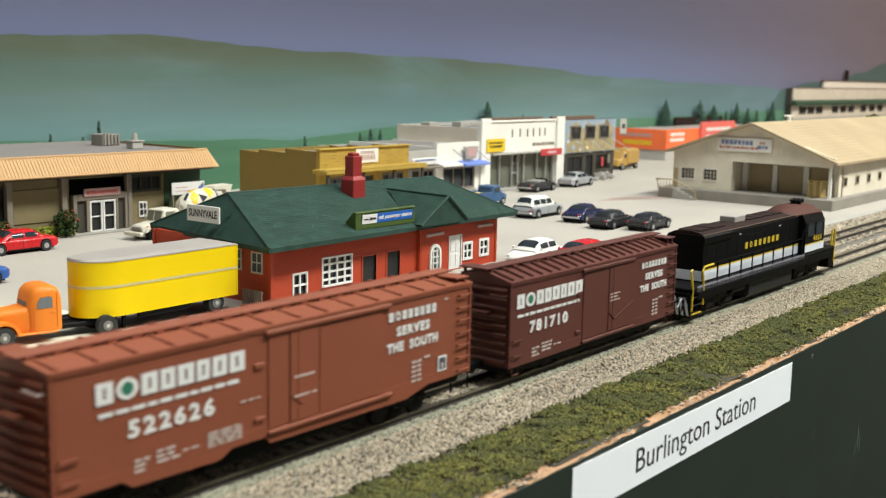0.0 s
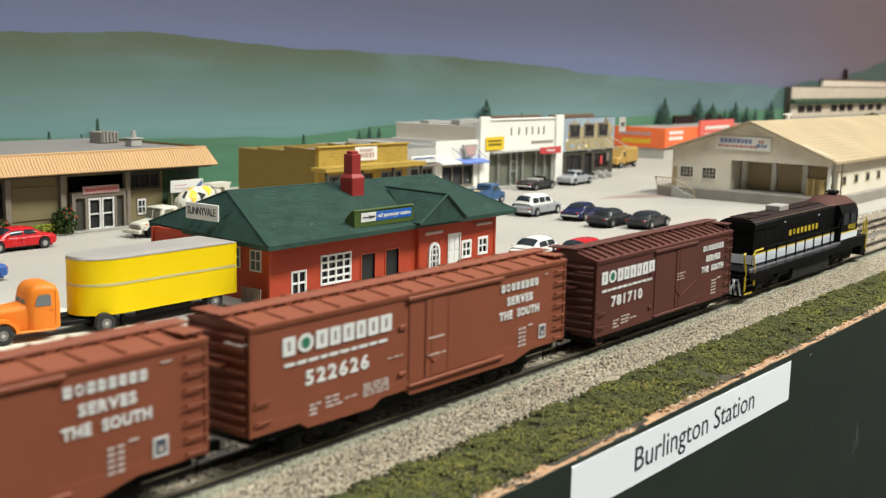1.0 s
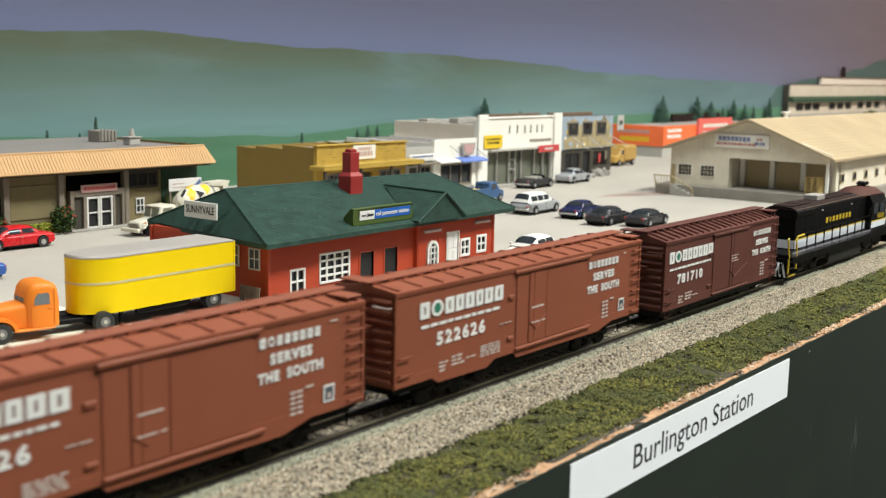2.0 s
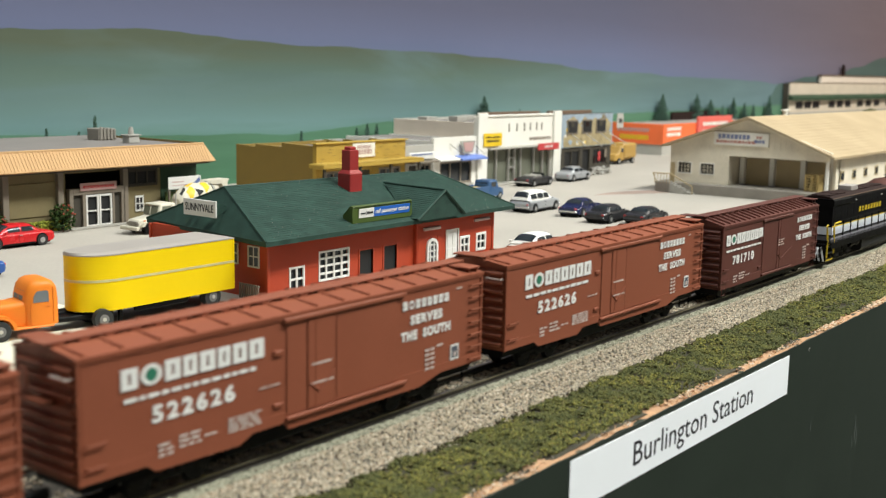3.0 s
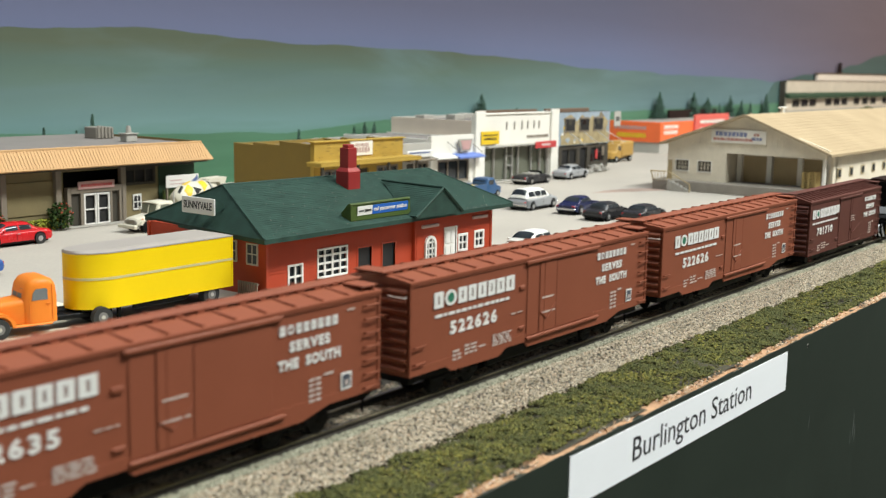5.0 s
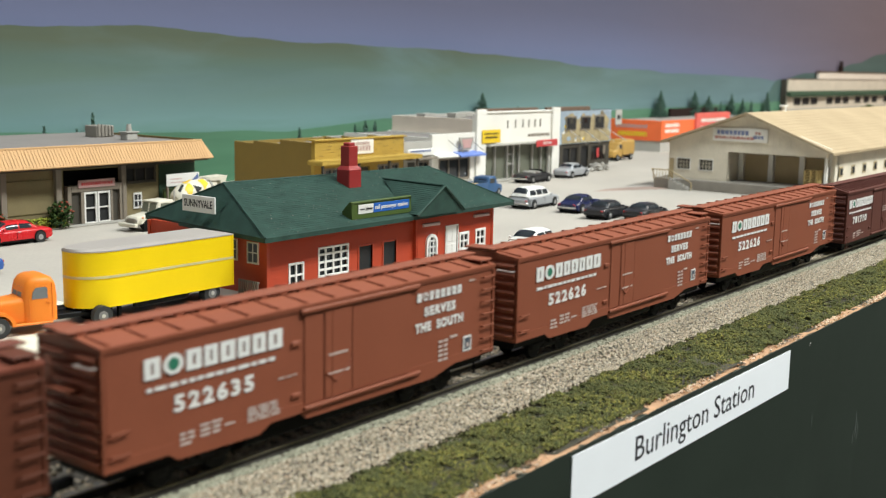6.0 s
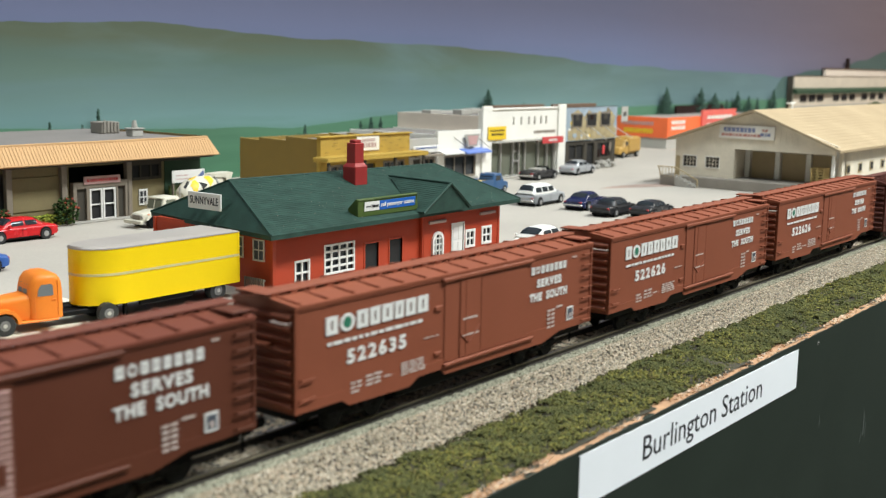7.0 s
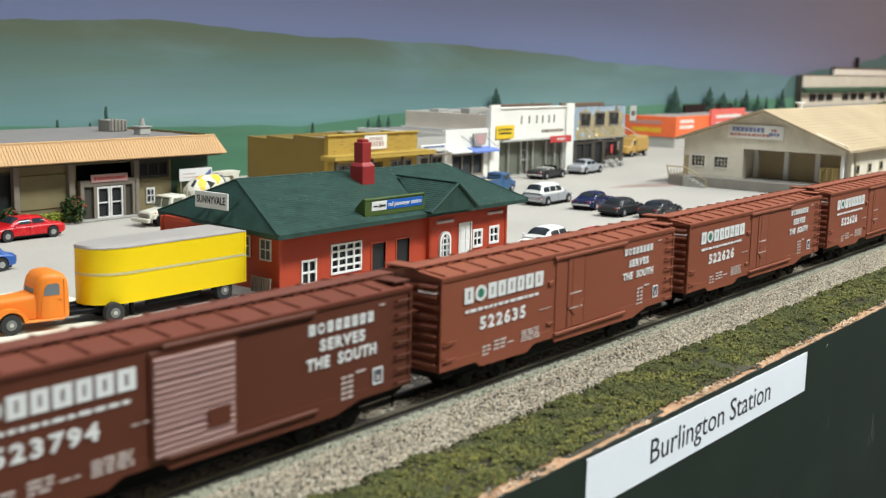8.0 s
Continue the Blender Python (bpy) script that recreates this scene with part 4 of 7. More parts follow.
def locomotive(x0, wheels):
    t = thing("locomotive", P(x0, TY, 0) @ Matrix.Diagonal((1, 0.9, 1, 1)), "black diesel locomotive with white stripe and yellow trim", "locomotive")
    L, r, c, f = 19.4, 2.2, 14.2, 17.1     # length, rear of the hood, rear and front of the cab
    bk = M["loco_black"]
    part("frame", Geo().box(0.35, L - 0.35, -1.45, 1.45, 1.35, 1.62, 0.04).box(0.3, L - 0.3, -0.6, 0.6, 0.7, 1.4), bk, t)
    part("side_sill", Geo().box(0.9, L - 0.9, -1.5, -1.46, 1.05, 1.4, 0.01), bk, t)
    part("side_sill", Geo().box(0.9, L - 0.9, 1.46, 1.5, 1.05, 1.4, 0.01), bk, t)
    # hood: tall engine housing with a slightly wider radiator section at the rear
    part("hood", Geo().prism([(-0.98, 1.62), (-0.98, 3.66), (-0.92, 3.78), (0.92, 3.78), (0.98, 3.66), (0.98, 1.62)], "x", r, c), bk, t)
    part("radiator_wing", Geo().prism([(-0.985, 3.3), (-1.06, 3.42), (-1.06, 3.68), (-0.96, 3.79), (0.96, 3.79), (1.06, 3.68), (1.06, 3.42), (0.985, 3.3)], "x", r - 0.05, 5.2), bk, t)
    part("hood_roof", Geo().prism([(-0.94, 3.795), (-0.7, 3.9), (-0.3, 3.96), (0.3, 3.96), (0.7, 3.9), (0.94, 3.795)], "x", r + 0.02, c - 1.3), M["rust"], t, "brown dusted roof")
    for k in range(2):
        part("radiator_grille", Geo().box(r + 0.25 + k * 1.5, r + 1.55 + k * 1.5, -0.6, 0.6, 3.93, 3.985, 0.01), M["rust"], t)
    part("gutter_line", Geo().box(r, c, -0.96, -0.93, 3.775, 3.81), M["wood_brown"], t, "worn pale roof edge")
    part("exhaust_stack", Geo().box(6.7, 8.0, -0.45, 0.45, 3.93, 4.25, 0.04), M["trailer_roof"], t, "grey roof box")
    for i in range(4):
        part("roof_hatch", Geo().box(8.3 + i * 1.15, 9.3 + i * 1.15, -0.5, 0.5, 3.95, 4.0, 0.015), M["rust"], t)
    for i in range(10):
        x = r + 0.3 + i * 1.15
        d = part("hood_door", Geo().box(x, x + 1.05, -0.99, -0.981, 2.35, 3.35, 0.003), bk, t)
        part("door_latch", Geo().box(x + 0.9, x + 0.97, -1.0, -0.991, 2.8, 2.9), M["loco_grey"], d)
    part("lift_eye", Geo().box(6.2, 6.42, -1.0, -0.985, 3.45, 3.52), M["stucco"], t)
    part("lift_eye", Geo().box(11.3, 11.52, -1.0, -0.985, 3.4, 3.47), M["stucco"], t)
    part("number_board", Geo().box(r - 0.02, r - 0.004, -0.75, -0.15, 3.35, 3.55), M["faint_ink"], t, "pale number print")
    # cab with an arched brown roof that runs back over the hood
    part("cab", Geo().prism([(-1.42, 1.62), (-1.42, 3.3), (-1.2, 3.72), (-0.6, 3.98), (0.6, 3.98), (1.2, 3.72), (1.42, 3.3), (1.42, 1.62)], "x", c + 0.01, f), bk, t)
    rings = []
    for x, z, w in ((c - 1.3, 3.82, 0.9), (c - 1.0, 4.02, 0.94), (c - 0.2, 4.16, 1.0), (c + 0.4, 4.2, 1.22), (f - 0.4, 4.16, 1.25), (f + 0.1, 4.02, 1.25)):
        rings.append([(x, -w, z - 0.4), (x, -w * 0.55, z - 0.06), (x, 0, z), (x, w * 0.55, z - 0.06), (x, w, z - 0.4), (x, w, z - 0.46), (x, -w, z - 0.46)])
    part("cab_roof", Geo().loft(rings), M["cab_rust"], t, "rusty brown cab roof")
    for x in (c + 0.35, c + 1.6):
        w = part("cab_window", Geo().box(x, x + 0.9, -1.435, -1.421, 2.6, 3.22, 0.005), M["window"], t)
        part("window_frame", Geo().box(x - 0.06, x, -1.45, -1.421, 2.54, 3.28).box(x + 0.9, x + 0.96, -1.45, -1.421, 2.54, 3.28).box(x, x + 0.9, -1.45, -1.421, 3.22, 3.28).box(x, x + 0.9, -1.45, -1.421, 2.54, 2.6), M["loco_grey"], w)
    part("nose", Geo().prism([(-0.95, 1.62), (-0.95, 2.7), (-0.75, 2.9), (0.75, 2.9), (0.95, 2.7), (0.95, 1.62)], "x", f + 0.01, L - 1.1), bk, t)
    part("windscreen", Geo().box(f, f + 0.03, -1.15, 1.15, 3.0, 3.5), M["window"], t)
    h = part("horn", Geo().box(f - 1.3, f - 1.1, -0.3, 0.3, 4.15, 4.25), bk, t)
    for y in (-0.25, 0.0, 0.25):
        part("trumpet", Geo().cyl((f - 1.5, y, 4.34), "x", 0.05, 0.65, 8, 0.13), bk, h)
    # stripes
    lab = "white side stripe"
    part("white_stripe", Geo().box(r, c, -0.998, -0.985, 1.68, 2.14), M["loco_white"], t, lab)
    part("white_stripe", Geo().box(c + 0.01, f, -1.435, -1.422, 1.72, 2.1), M["loco_white"], t, lab)
    part("white_stripe", Geo().box(f + 0.02, L - 1.1, -0.97, -0.955, 1.68, 2.1), M["loco_white"], t, lab)
    part("white_stripe", Geo().box(r - 0.02, r - 0.004, -0.95, 0.95, 1.68, 2.14), M["loco_white"], t, lab)
    part("yellow_line", Geo().box(r, c, -1.003, -0.985, 2.14, 2.2), M["loco_yellow"], t)
    part("yellow_line", Geo().box(c, f, -1.44, -1.422, 2.1, 2.16), M["loco_yellow"], t)
    company_mark(t, 6.95, -1.002, 2.84, [0.3] * 8, 0.3, 0.27, M["loco_yellow"])
    for i, k in enumerate("4023"):
        words(k, 0.3, M["loco_yellow"], P(c + 1.35 + i * 0.34, -1.43, 2.4, 90, 0, 0), t, "numeral", 0.02)
    # walkway rails
    for s in (-1, 1):
        y = s * 1.42
        part("handrail", Geo().rod([(r + 0.3, y, 2.5), (r + 0.6, y, 2.55), (c - 0.5, y, 2.55), (c - 0.25, y, 2.95), (c + 0.0, y, 3.0)], 0.03), bk, t)
        part("walkway_edge", Geo().box(0.9, c, y - 0.03, y + 0.03, 1.42, 1.66, 0.01), M["walk_grey"], t, "dull grey walkway edge")
        for i in range(9):
            x = 3.0 + i * (c - 3.4) / 8
            part("stanchion", Geo().rod([(x, y, 1.2), (x, y, 2.55)], 0.04), bk, t)
        part("air_tank", Geo().cyl((4.8, s * 1.2, 0.95), "x", 0.2, 1.6, 10), bk, t)
        part("grab_rail", Geo().rod([(0.42, y, 0.6), (0.45, y, 1.6), (0.2, y, 2.45), (0.32, y, 2.5)], 0.055), M["loco_yellow"], t, "yellow grab rail")
        part("grab_rail", Geo().rod([(1.55, y, 0.75), (1.55, y, 1.7), (1.4, y, 2.3), (1.55, y, 2.48), (2.5, y, 2.5)], 0.055), M["loco_yellow"], t, "yellow grab rail")
        for z in (0.42, 0.8, 1.15):
            st = part("step", Geo().box(0.4, 1.5, s * 1.1 - 0.3, s * 1.1 + 0.3, z, z + 0.07), bk, t)
            part("step_edge", Geo().box(0.42, 1.4, y - 0.025, y + 0.025, z + 0.01, z + 0.06), M["loco_yellow"] if z < 0.5 else M["loco_grey"], st)
        part("grab_rail", Geo().rod([(L - 0.45, y, 0.7), (L - 0.42, y, 2.5), (L - 0.7, y, 2.65)], 0.06), M["loco_yellow"], t, "yellow grab rail")
        part("grab_rail", Geo().rod([(L - 0.2, y * 0.8, 1.0), (L - 0.15, y * 0.8, 2.45)], 0.07), M["loco_yellow"], t, "yellow grab rail")
        part("step", Geo().box(L - 1.2, L - 0.4, s * 1.1 - 0.3, s * 1.1 + 0.3, 0.45, 1.3, 0.04), bk, t)
    for x in (0.3, L - 0.36):
        part("pilot", Geo().box(x, x + 0.06, -1.4, 1.4, 0.3, 1.4, 0.02), bk, t)
    # hazard chevrons and pale hose ends at the rear
    for i in range(5):
        for e in (-1, 1):
            u = e * (1.35 - i * 0.27)
            q = [(u, 0.4), (u - e * 0.12, 0.4), (u - e * 0.32, 1.2), (u - e * 0.2, 1.2)]
            part("hazard_stripe", Geo().prism(q, "x", 0.278, 0.298), M["loco_white"], t)
    for i in range(6):
        u = -1.15 + i * 0.22
        part("air_hose", Geo().rod([(0.29, u, 1.2 - 0.05 * (i % 3)), (0.1, u - 0.02, 1.05), (0.02, u + 0.05, 0.8), (0.12, u + 0.1, 0.62)], 0.045), M["loco_white"] if i % 2 else M["loco_grey"], t)
    part("fuel_tank", Geo().prism([(-1.3, 0.45), (-1.1, 0.25), (1.1, 0.25), (1.3, 0.45), (1.3, 1.1), (-1.3, 1.1)], "x", 7.1, 12.8), M["loco_grey"], t)
    for x in (3.9, L - 3.9):
        b = bogie(t, x, wheels)
        part("side_frame", Geo().box(-1.9, 1.9, -1.15, -0.99, 0.45, 0.85, 0.08).box(-1.5, -0.6, -1.2, -1.0, 0.25, 0.6, 0.1).box(0.6, 1.5, -1.2, -1.0, 0.25, 0.6, 0.1).box(-0.25, 0.25, -1.2, -1.0, 0.6, 1.1, 0.05), M["truck"], b)
    coupler(t, 0.3, -1)
    coupler(t, L - 0.3, 1)
    return t


train.append(locomotive(46.0, WHEELS))


# ---- buildings ----
def boards(parent, material, x0, x1, z0, z1, y, holes, step, out=0.035):
    """Lapped boards on the face y, which looks to -y, cut round the holes; each board is a part."""
    z = z0
    while z < z1 - 0.02:
        top = min(z + step, z1)
        cuts = sorted((h[0], h[1]) for h in holes if h[2] < top - 0.02 and h[3] > z + 0.02)
        x = x0
        for a, b in cuts + [(x1, x1)]:
            if a - x > 0.03:
                part("clapboard", Geo().prism([(y, z), (y - out, z), (y - 0.006, top), (y, top)], "x", x, a), material, parent)
            x = max(x, b)
        z = top


def sash(parent, x0, x1, z0, z1, y, nx, nz, material, bar=0.09, name="window", glass_mat="window", pane_back=0.1, rim=1.6):
    """A window: frame, bars and a pane behind them, facing -y."""
    g = Geo().box(x0, x0 + bar * rim, y - 0.06, y + 0.05, z0, z1, 0.015).box(x1 - bar * rim, x1, y - 0.06, y + 0.05, z0, z1, 0.015)
    g.box(x0 + bar * rim, x1 - bar * rim, y - 0.06, y + 0.05, z1 - bar * rim, z1, 0.015).box(x0 + bar * rim, x1 - bar * rim, y - 0.09, y + 0.05, z0, z0 + bar * rim, 0.015)
    w = part(name, g, material, parent)
    for i in range(1, nx):
        x = x0 + (x1 - x0) * i / nx
        part("glazing_bar", Geo().box(x - bar / 2, x + bar / 2, y - 0.035, y + 0.03, z0 + bar, z1 - bar), material, w)
    for i in range(1, nz):
        z = z0 + (z1 - z0) * i / nz
        part("glazing_bar", Geo().box(x0 + bar, x1 - bar, y - 0.045, y + 0.03, z - bar / 2, z + bar / 2), material, w)
    part("pane", Geo().box(x0 + bar, x1 - bar, y + pane_back, y + pane_back + 0.03, z0 + bar, z1 - bar), M[glass_mat], w)
    return w


def bars_sign(parent, x, y, z, w, h, back, inks, m=None, deep=0.08):
    """A flat sign with unreadable print: a board and lines of plain bars. inks: (material, height share, share up the board, width share)."""
    b = part("sign_board", Geo().box(x - w / 2, x + w / 2, y - deep, y, z - h / 2, z + h / 2, 0.02), back, parent)
    for ink, hs, up, ws in inks:
        g, u = Geo(), -w * ws / 2
        while u < w * ws / 2 - 0.05:
            q = rng.uniform(0.35, 0.9) * h * hs
            q = min(q, w * ws / 2 - u)
            g.box(x + u, x + u + q, y - deep - 0.02, y - deep - 0.004, z + h * (up - 0.5) - h * hs / 2, z + h * (up - 0.5) + h * hs / 2)
            u += q + 0.16 * h * hs + 0.03
        part("print_bars", g, ink, b)
    return b


# -- the passenger station --
def station():
    t = thing("train_station", P(0, 0, 0), "red clapboard station with dark green hipped roof beside the tracks", "station")
    x0, x1, y0, y1, zt = 38.35, 57.35, 16.75, 25.6, 2.42
    red = M["station_red"]
    win = [(39.75, 40.85, -0.4, 0.9), (41.86, 44.2, -0.12, 1.46), (45.0, 46.08, -0.5, 1.15), (47.0, 48.08, -0.5, 1.17), (52.65, 53.75, -0.5, 1.45), (53.95, 54.95, -0.1, 1.0), (55.6, 56.65, -0.06, 1.05)]
    g = holed(Geo(), x0, x1, GZ, zt, y0, y0 + 0.25, win)
    front = part("front_wall", g, red, t)
    boards(front, red, x0 + 0.12, x1 - 0.12, GZ, zt, y0, win + [(49.6, 52.0, -1, 3)], 0.16)
    part("back_wall", Geo().box(x0, x1, y1 - 0.25, y1, GZ, zt), red, t)
    for x in (x0, x1 - 0.25):
        w = part("side_wall", Geo().box(x, x + 0.25, y0 + 0.25, y1 - 0.25, GZ, zt), red, t)
        if x == x0:
            z = GZ
            while z < zt - 0.1:
                part("clapboard", Geo().prism([(x0, z), (x0 - 0.035, z), (x0 - 0.006, z + 0.16), (x0, z + 0.16)], "y", y0 + 0.12, y1 - 0.1), red, w)
                z += 0.16
    for x, y in ((x0, y0), (x1, y0), (x0, y1)):
        part("corner_board", Geo().box(x - 0.1, x + 0.1, y - 0.07, y + 0.1, GZ, zt, 0.02), red, t)
    # black sheet added inside to stand for the unlit interior
    part("interior_shade", Geo().box(x0 + 1, x1 - 1, y0 + 3, y0 + 3.2, GZ, zt), M["blackout"], t)
    wh = M["white"]
    sash(t, *win[0], y0, 2, 2, wh, 0.1, rim=1.2)
    sash(t, *win[1], y0, 4, 4, wh, 0.11, rim=1.0)
    for k in (2, 3):
        a, b, c, d = win[k]
        dr = part("door", Geo().box(a, b, y0 + 0.06, y0 + 0.12, c, d), M["blackout"], t, "black door panel")
        part("door_frame", Geo().box(a - 0.09, a, y0 - 0.06, y0 + 0.1, c, d + 0.09).box(b, b + 0.09, y0 - 0.06, y0 + 0.1, c, d + 0.09).box(a, b, y0 - 0.06, y0 + 0.1, d, d + 0.09), M["station_red"], dr)
    a, b, c, d = win[4]
    dr = part("door", Geo().box(a, b, y0 + 0.0, y0 + 0.1, c, d, 0.02).box(a - 0.08, a, y0 - 0.07, y0 + 0.1, c, d + 0.08).box(b, b + 0.08, y0 - 0.07, y0 + 0.1, c, d + 0.08).box(a, b, y0 - 0.07, y0 + 0.1, d, d + 0.08), wh, t, "white panelled door")
    for z, hh in ((c + 0.2, 0.7), (c + 1.05, 0.75)):
        for u in (a + 0.12, a + 0.62):
            part("door_panel", Geo().box(u, u + 0.4, y0 - 0.03, y0 - 0.005, z, z + hh, 0.02), wh, dr)
    sash(t, *win[5], y0, 2, 2, wh, 0.1)
    sash(t, *win[6], y0, 2, 2, wh, 0.1)
    for a, b, z in ((55.35, 56.9, 1.75), (50.1, 51.65, 1.72)):
        yy = y0 if a > 54 else 16.5
        part("lintel_board", Geo().box(a, b, yy - 0.14, yy, z, z + 0.18, 0.03), M["lintel"], t)
    # bay under the gable, with an arched window
    bay = part("bay", Geo().box(49.6, 52.0, 16.5, y0 - 0.002, GZ, 2.6, 0.02), red, t)
    boards(bay, red, 49.7, 51.9, GZ, 2.55, 16.5, [(50.35, 51.5, -0.3, 1.3)], 0.16)
    arch = [(50.42, -0.3), (51.44, -0.3), (51.44, 0.75)] + [(50.93 + 0.51 * math.cos(a), 0.75 + 0.5 * math.sin(a)) for a in [math.pi * i / 10 for i in range(1, 10)]] + [(50.42, 0.75)]
    inner = [(50.93 + (x - 50.93) * 0.74, 0.35 + (z - 0.35) * 0.82) for x, z in arch]
    g = Geo()
    n = len(arch)
    g.loft([[(x, 16.37, z) for x, z in arch], [(x, 16.37, z) for x, z in inner], [(x, 16.5, z) for x, z in inner], [(x, 16.5, z) for x, z in arch], [(x, 16.37, z) for x, z in arch]], False, False)
    for u in (50.76, 51.1):
        g.box(u - 0.04, u + 0.04, 16.41, 16.47, -0.2, 1.1)
    for z in (0.15, 0.5, 0.85):
        g.box(50.5, 51.36, 16.41, 16.47, z - 0.04, z + 0.04)
    w = part("arched_window", g, wh, t, "white arched window")
    part("pane", Geo().prism(inner, "y", 16.475, 16.49), M["window"], w)
    # side windows
    for y, dz in ((17.71, 0.2), (19.2, 0.24)):
        g = Geo().box(x0 - 0.09, x0 + 0.02, y - 0.4, y - 0.33, 0.76 + dz, 1.84 + dz).box(x0 - 0.09, x0 + 0.02, y + 0.33, y + 0.4, 0.76 + dz, 1.84 + dz).box(x0 - 0.09, x0 + 0.02, y - 0.33, y + 0.33, 1.77 + dz, 1.84 + dz).box(x0 - 0.1, x0 + 0.02, y - 0.33, y + 0.33, 0.76 + dz, 0.84 + dz)
        w = part("window", g, M["trim_white"], t)
        part("glazing_bar", Geo().box(x0 - 0.075, x0 + 0.02, y - 0.025, y + 0.025, 0.84 + dz, 1.77 + dz), M["trim_white"], w)
        part("glazing_bar", Geo().box(x0 - 0.08, x0 + 0.02, y - 0.33, y + 0.33, 1.28 + dz, 1.34 + dz), M["trim_white"], w)
        part("pane", Geo().box(x0 - 0.05, x0 - 0.045, y - 0.33, y + 0.33, 0.84 + dz, 1.77 + dz), M["panel_dark"], w)
    # low picket rail at the corner
    f = part("fence_rail", Geo().box(x0 - 0.45, x0 - 0.4, 16.9, 18.3, 0.1, 0.18).box(x0 - 0.45, x0 - 0.4, 16.9, 18.3, -0.4, -0.33), M["trim"], t, "small picket fence")
    for i in range(9):
        part("picket", Geo().box(x0 - 0.5, x0 - 0.45, 16.92 + i * 0.16, 17.0 + i * 0.16, GZ, 0.22), M["trim"], f)
    # hipped roof with its fascia
    FL, FR, BR, BL = (37.2, 15.7), (58.8, 16.1), (59.2, 26.9), (38.85, 26.6)
    RL, RR = (39.75, 21.4, 4.55), (56.9, 21.4, 4.43)
    z, th = 2.52, 0.22
    v = [(*FL, z), (*FR, z), (*BR, z), (*BL, z), RL, RR, (*FL, z - th), (*FR, z - th), (*BR, z - th), (*BL, z - th)]
    roof = part("roof", Geo().add(v, [(0, 1, 5, 4), (1, 2, 5), (2, 3, 4, 5), (3, 0, 4), (0, 6, 7, 1), (1, 7, 8, 2), (2, 8, 9, 3), (3, 9, 6, 0), (6, 9, 8, 7)]), M["roof_green"], t, "dark green shingled roof")
    # shingle courses: thin steps that run level along the slopes
    n = 30
    for a, b, c, d in (((*FL, z), (*FR, z), RR, RL), ((*BL, z), (*FL, z), RL, RL)):
        A, B, C, D = Vector(a), Vector(b), Vector(c), Vector(d)
        nrm = (B - A).cross(D - A).normalized()
        for i in range(n):
            u, w2 = i / n, (i + 0.96) / n
            p, q, r, s = A.lerp(D, u), B.lerp(C, u), B.lerp(C, w2), A.lerp(D, w2)
            part("shingle_course", Geo().add([p + nrm * 0.005, q + nrm * 0.005, q + nrm * 0.01, p + nrm * 0.01, r + nrm * 0.006, s + nrm * 0.006], [(0, 1, 2, 3), (3, 2, 4, 5)]), M["roof_green"], roof)
    dust = Geo()
    for i in range(170):
        u, w2 = rng.uniform(0.02, 0.97), rng.random() ** 1.6
        c = Vector((*FL, z)).lerp(Vector((*FR, z)), u).lerp(Vector(RL).lerp(Vector(RR), u), w2)
        lump(dust, c.x, c.y, c.z + 0.035, rng.uniform(0.015, 0.035))
    tagged(part("dust_specks", dust, M["dock_grey"], roof), kind="stuff")
    part("ridge_cap", Geo().rod([RL, RR], 0.07), M["roof_green"], t)
    for a, b in ((FL, RL), (FR, RR), (BL, RL)):
        part("hip_cap", Geo().rod([(*a, z + 0.02), b], 0.06), M["roof_green"], t)
    # front gable
    ga = Geo().add([(48.6, 15.62, 2.62), (52.75, 15.62, 2.62), (50.95, 15.62, 4.02), (50.95, 20.1, 4.12), (48.6, 15.62, 2.5), (52.75, 15.62, 2.5), (48.6, 16.4, 2.62), (52.75, 16.4, 2.62)],
                   [(0, 2, 3, 6), (2, 1, 7, 3), (0, 1, 2), (4, 5, 1, 0)])
    gb = part("gable", ga, M["roof_green"], t, "plain dark green gable")
    A, D = Vector((48.6, 15.62, 2.62)), Vector((50.95, 15.62, 4.02))
    B, C = Vector((48.6, 16.4, 2.62)), Vector((50.95, 20.1, 4.12))
    nrm = (B - A).cross(D - A).normalized()
    nrm = nrm if nrm.z > 0 else -nrm
    for i in range(16):
        u, w2 = i / 16, (i + 0.96) / 16
        p, q, r, s = A.lerp(D, u), B.lerp(C, u), B.lerp(C, w2), A.lerp(D, w2)
        part("shingle_course", Geo().add([p + nrm * 0.005, q + nrm * 0.005, q + nrm * 0.018, p + nrm * 0.018, r + nrm * 0.006, s + nrm * 0.006], [(0, 1, 2, 3), (3, 2, 4, 5)]), M["roof_green"], gb)
    part("gable_trim", Geo().rod([(48.5, 15.58, 2.6), (50.95, 15.58, 4.07), (52.85, 15.58, 2.6)], 0.09).rod([(50.95, 15.6, 4.08), (50.95, 20.15, 4.16)], 0.06), M["roof_green"], t)
    # chimney of two stages with a cap
    ch = part("chimney", Geo().box(47.45, 48.5, 19.65, 20.6, 3.7, 4.9, 0.04), M["chimney_red"], t, "red brick-painted chimney")
    part("chimney_ledge", Geo().loft([[(47.46 + q, 19.66 + q, z), (48.49 - q, 19.66 + q, z), (48.49 - q, 20.59 - q, z), (47.46 + q, 20.59 - q, z)] for q, z in ((0, 4.89), (0.14, 5.08))], False), M["chimney_red"], ch)
    part("chimney_shaft", Geo().box(47.6, 48.35, 19.8, 20.45, 5.05, 6.2, 0.03), M["chimney_red"], ch)
    part("chimney_cap", Geo().box(47.7, 48.25, 19.9, 20.35, 6.19, 6.38, 0.04), M["chimney_red"], ch)
    return t


station()

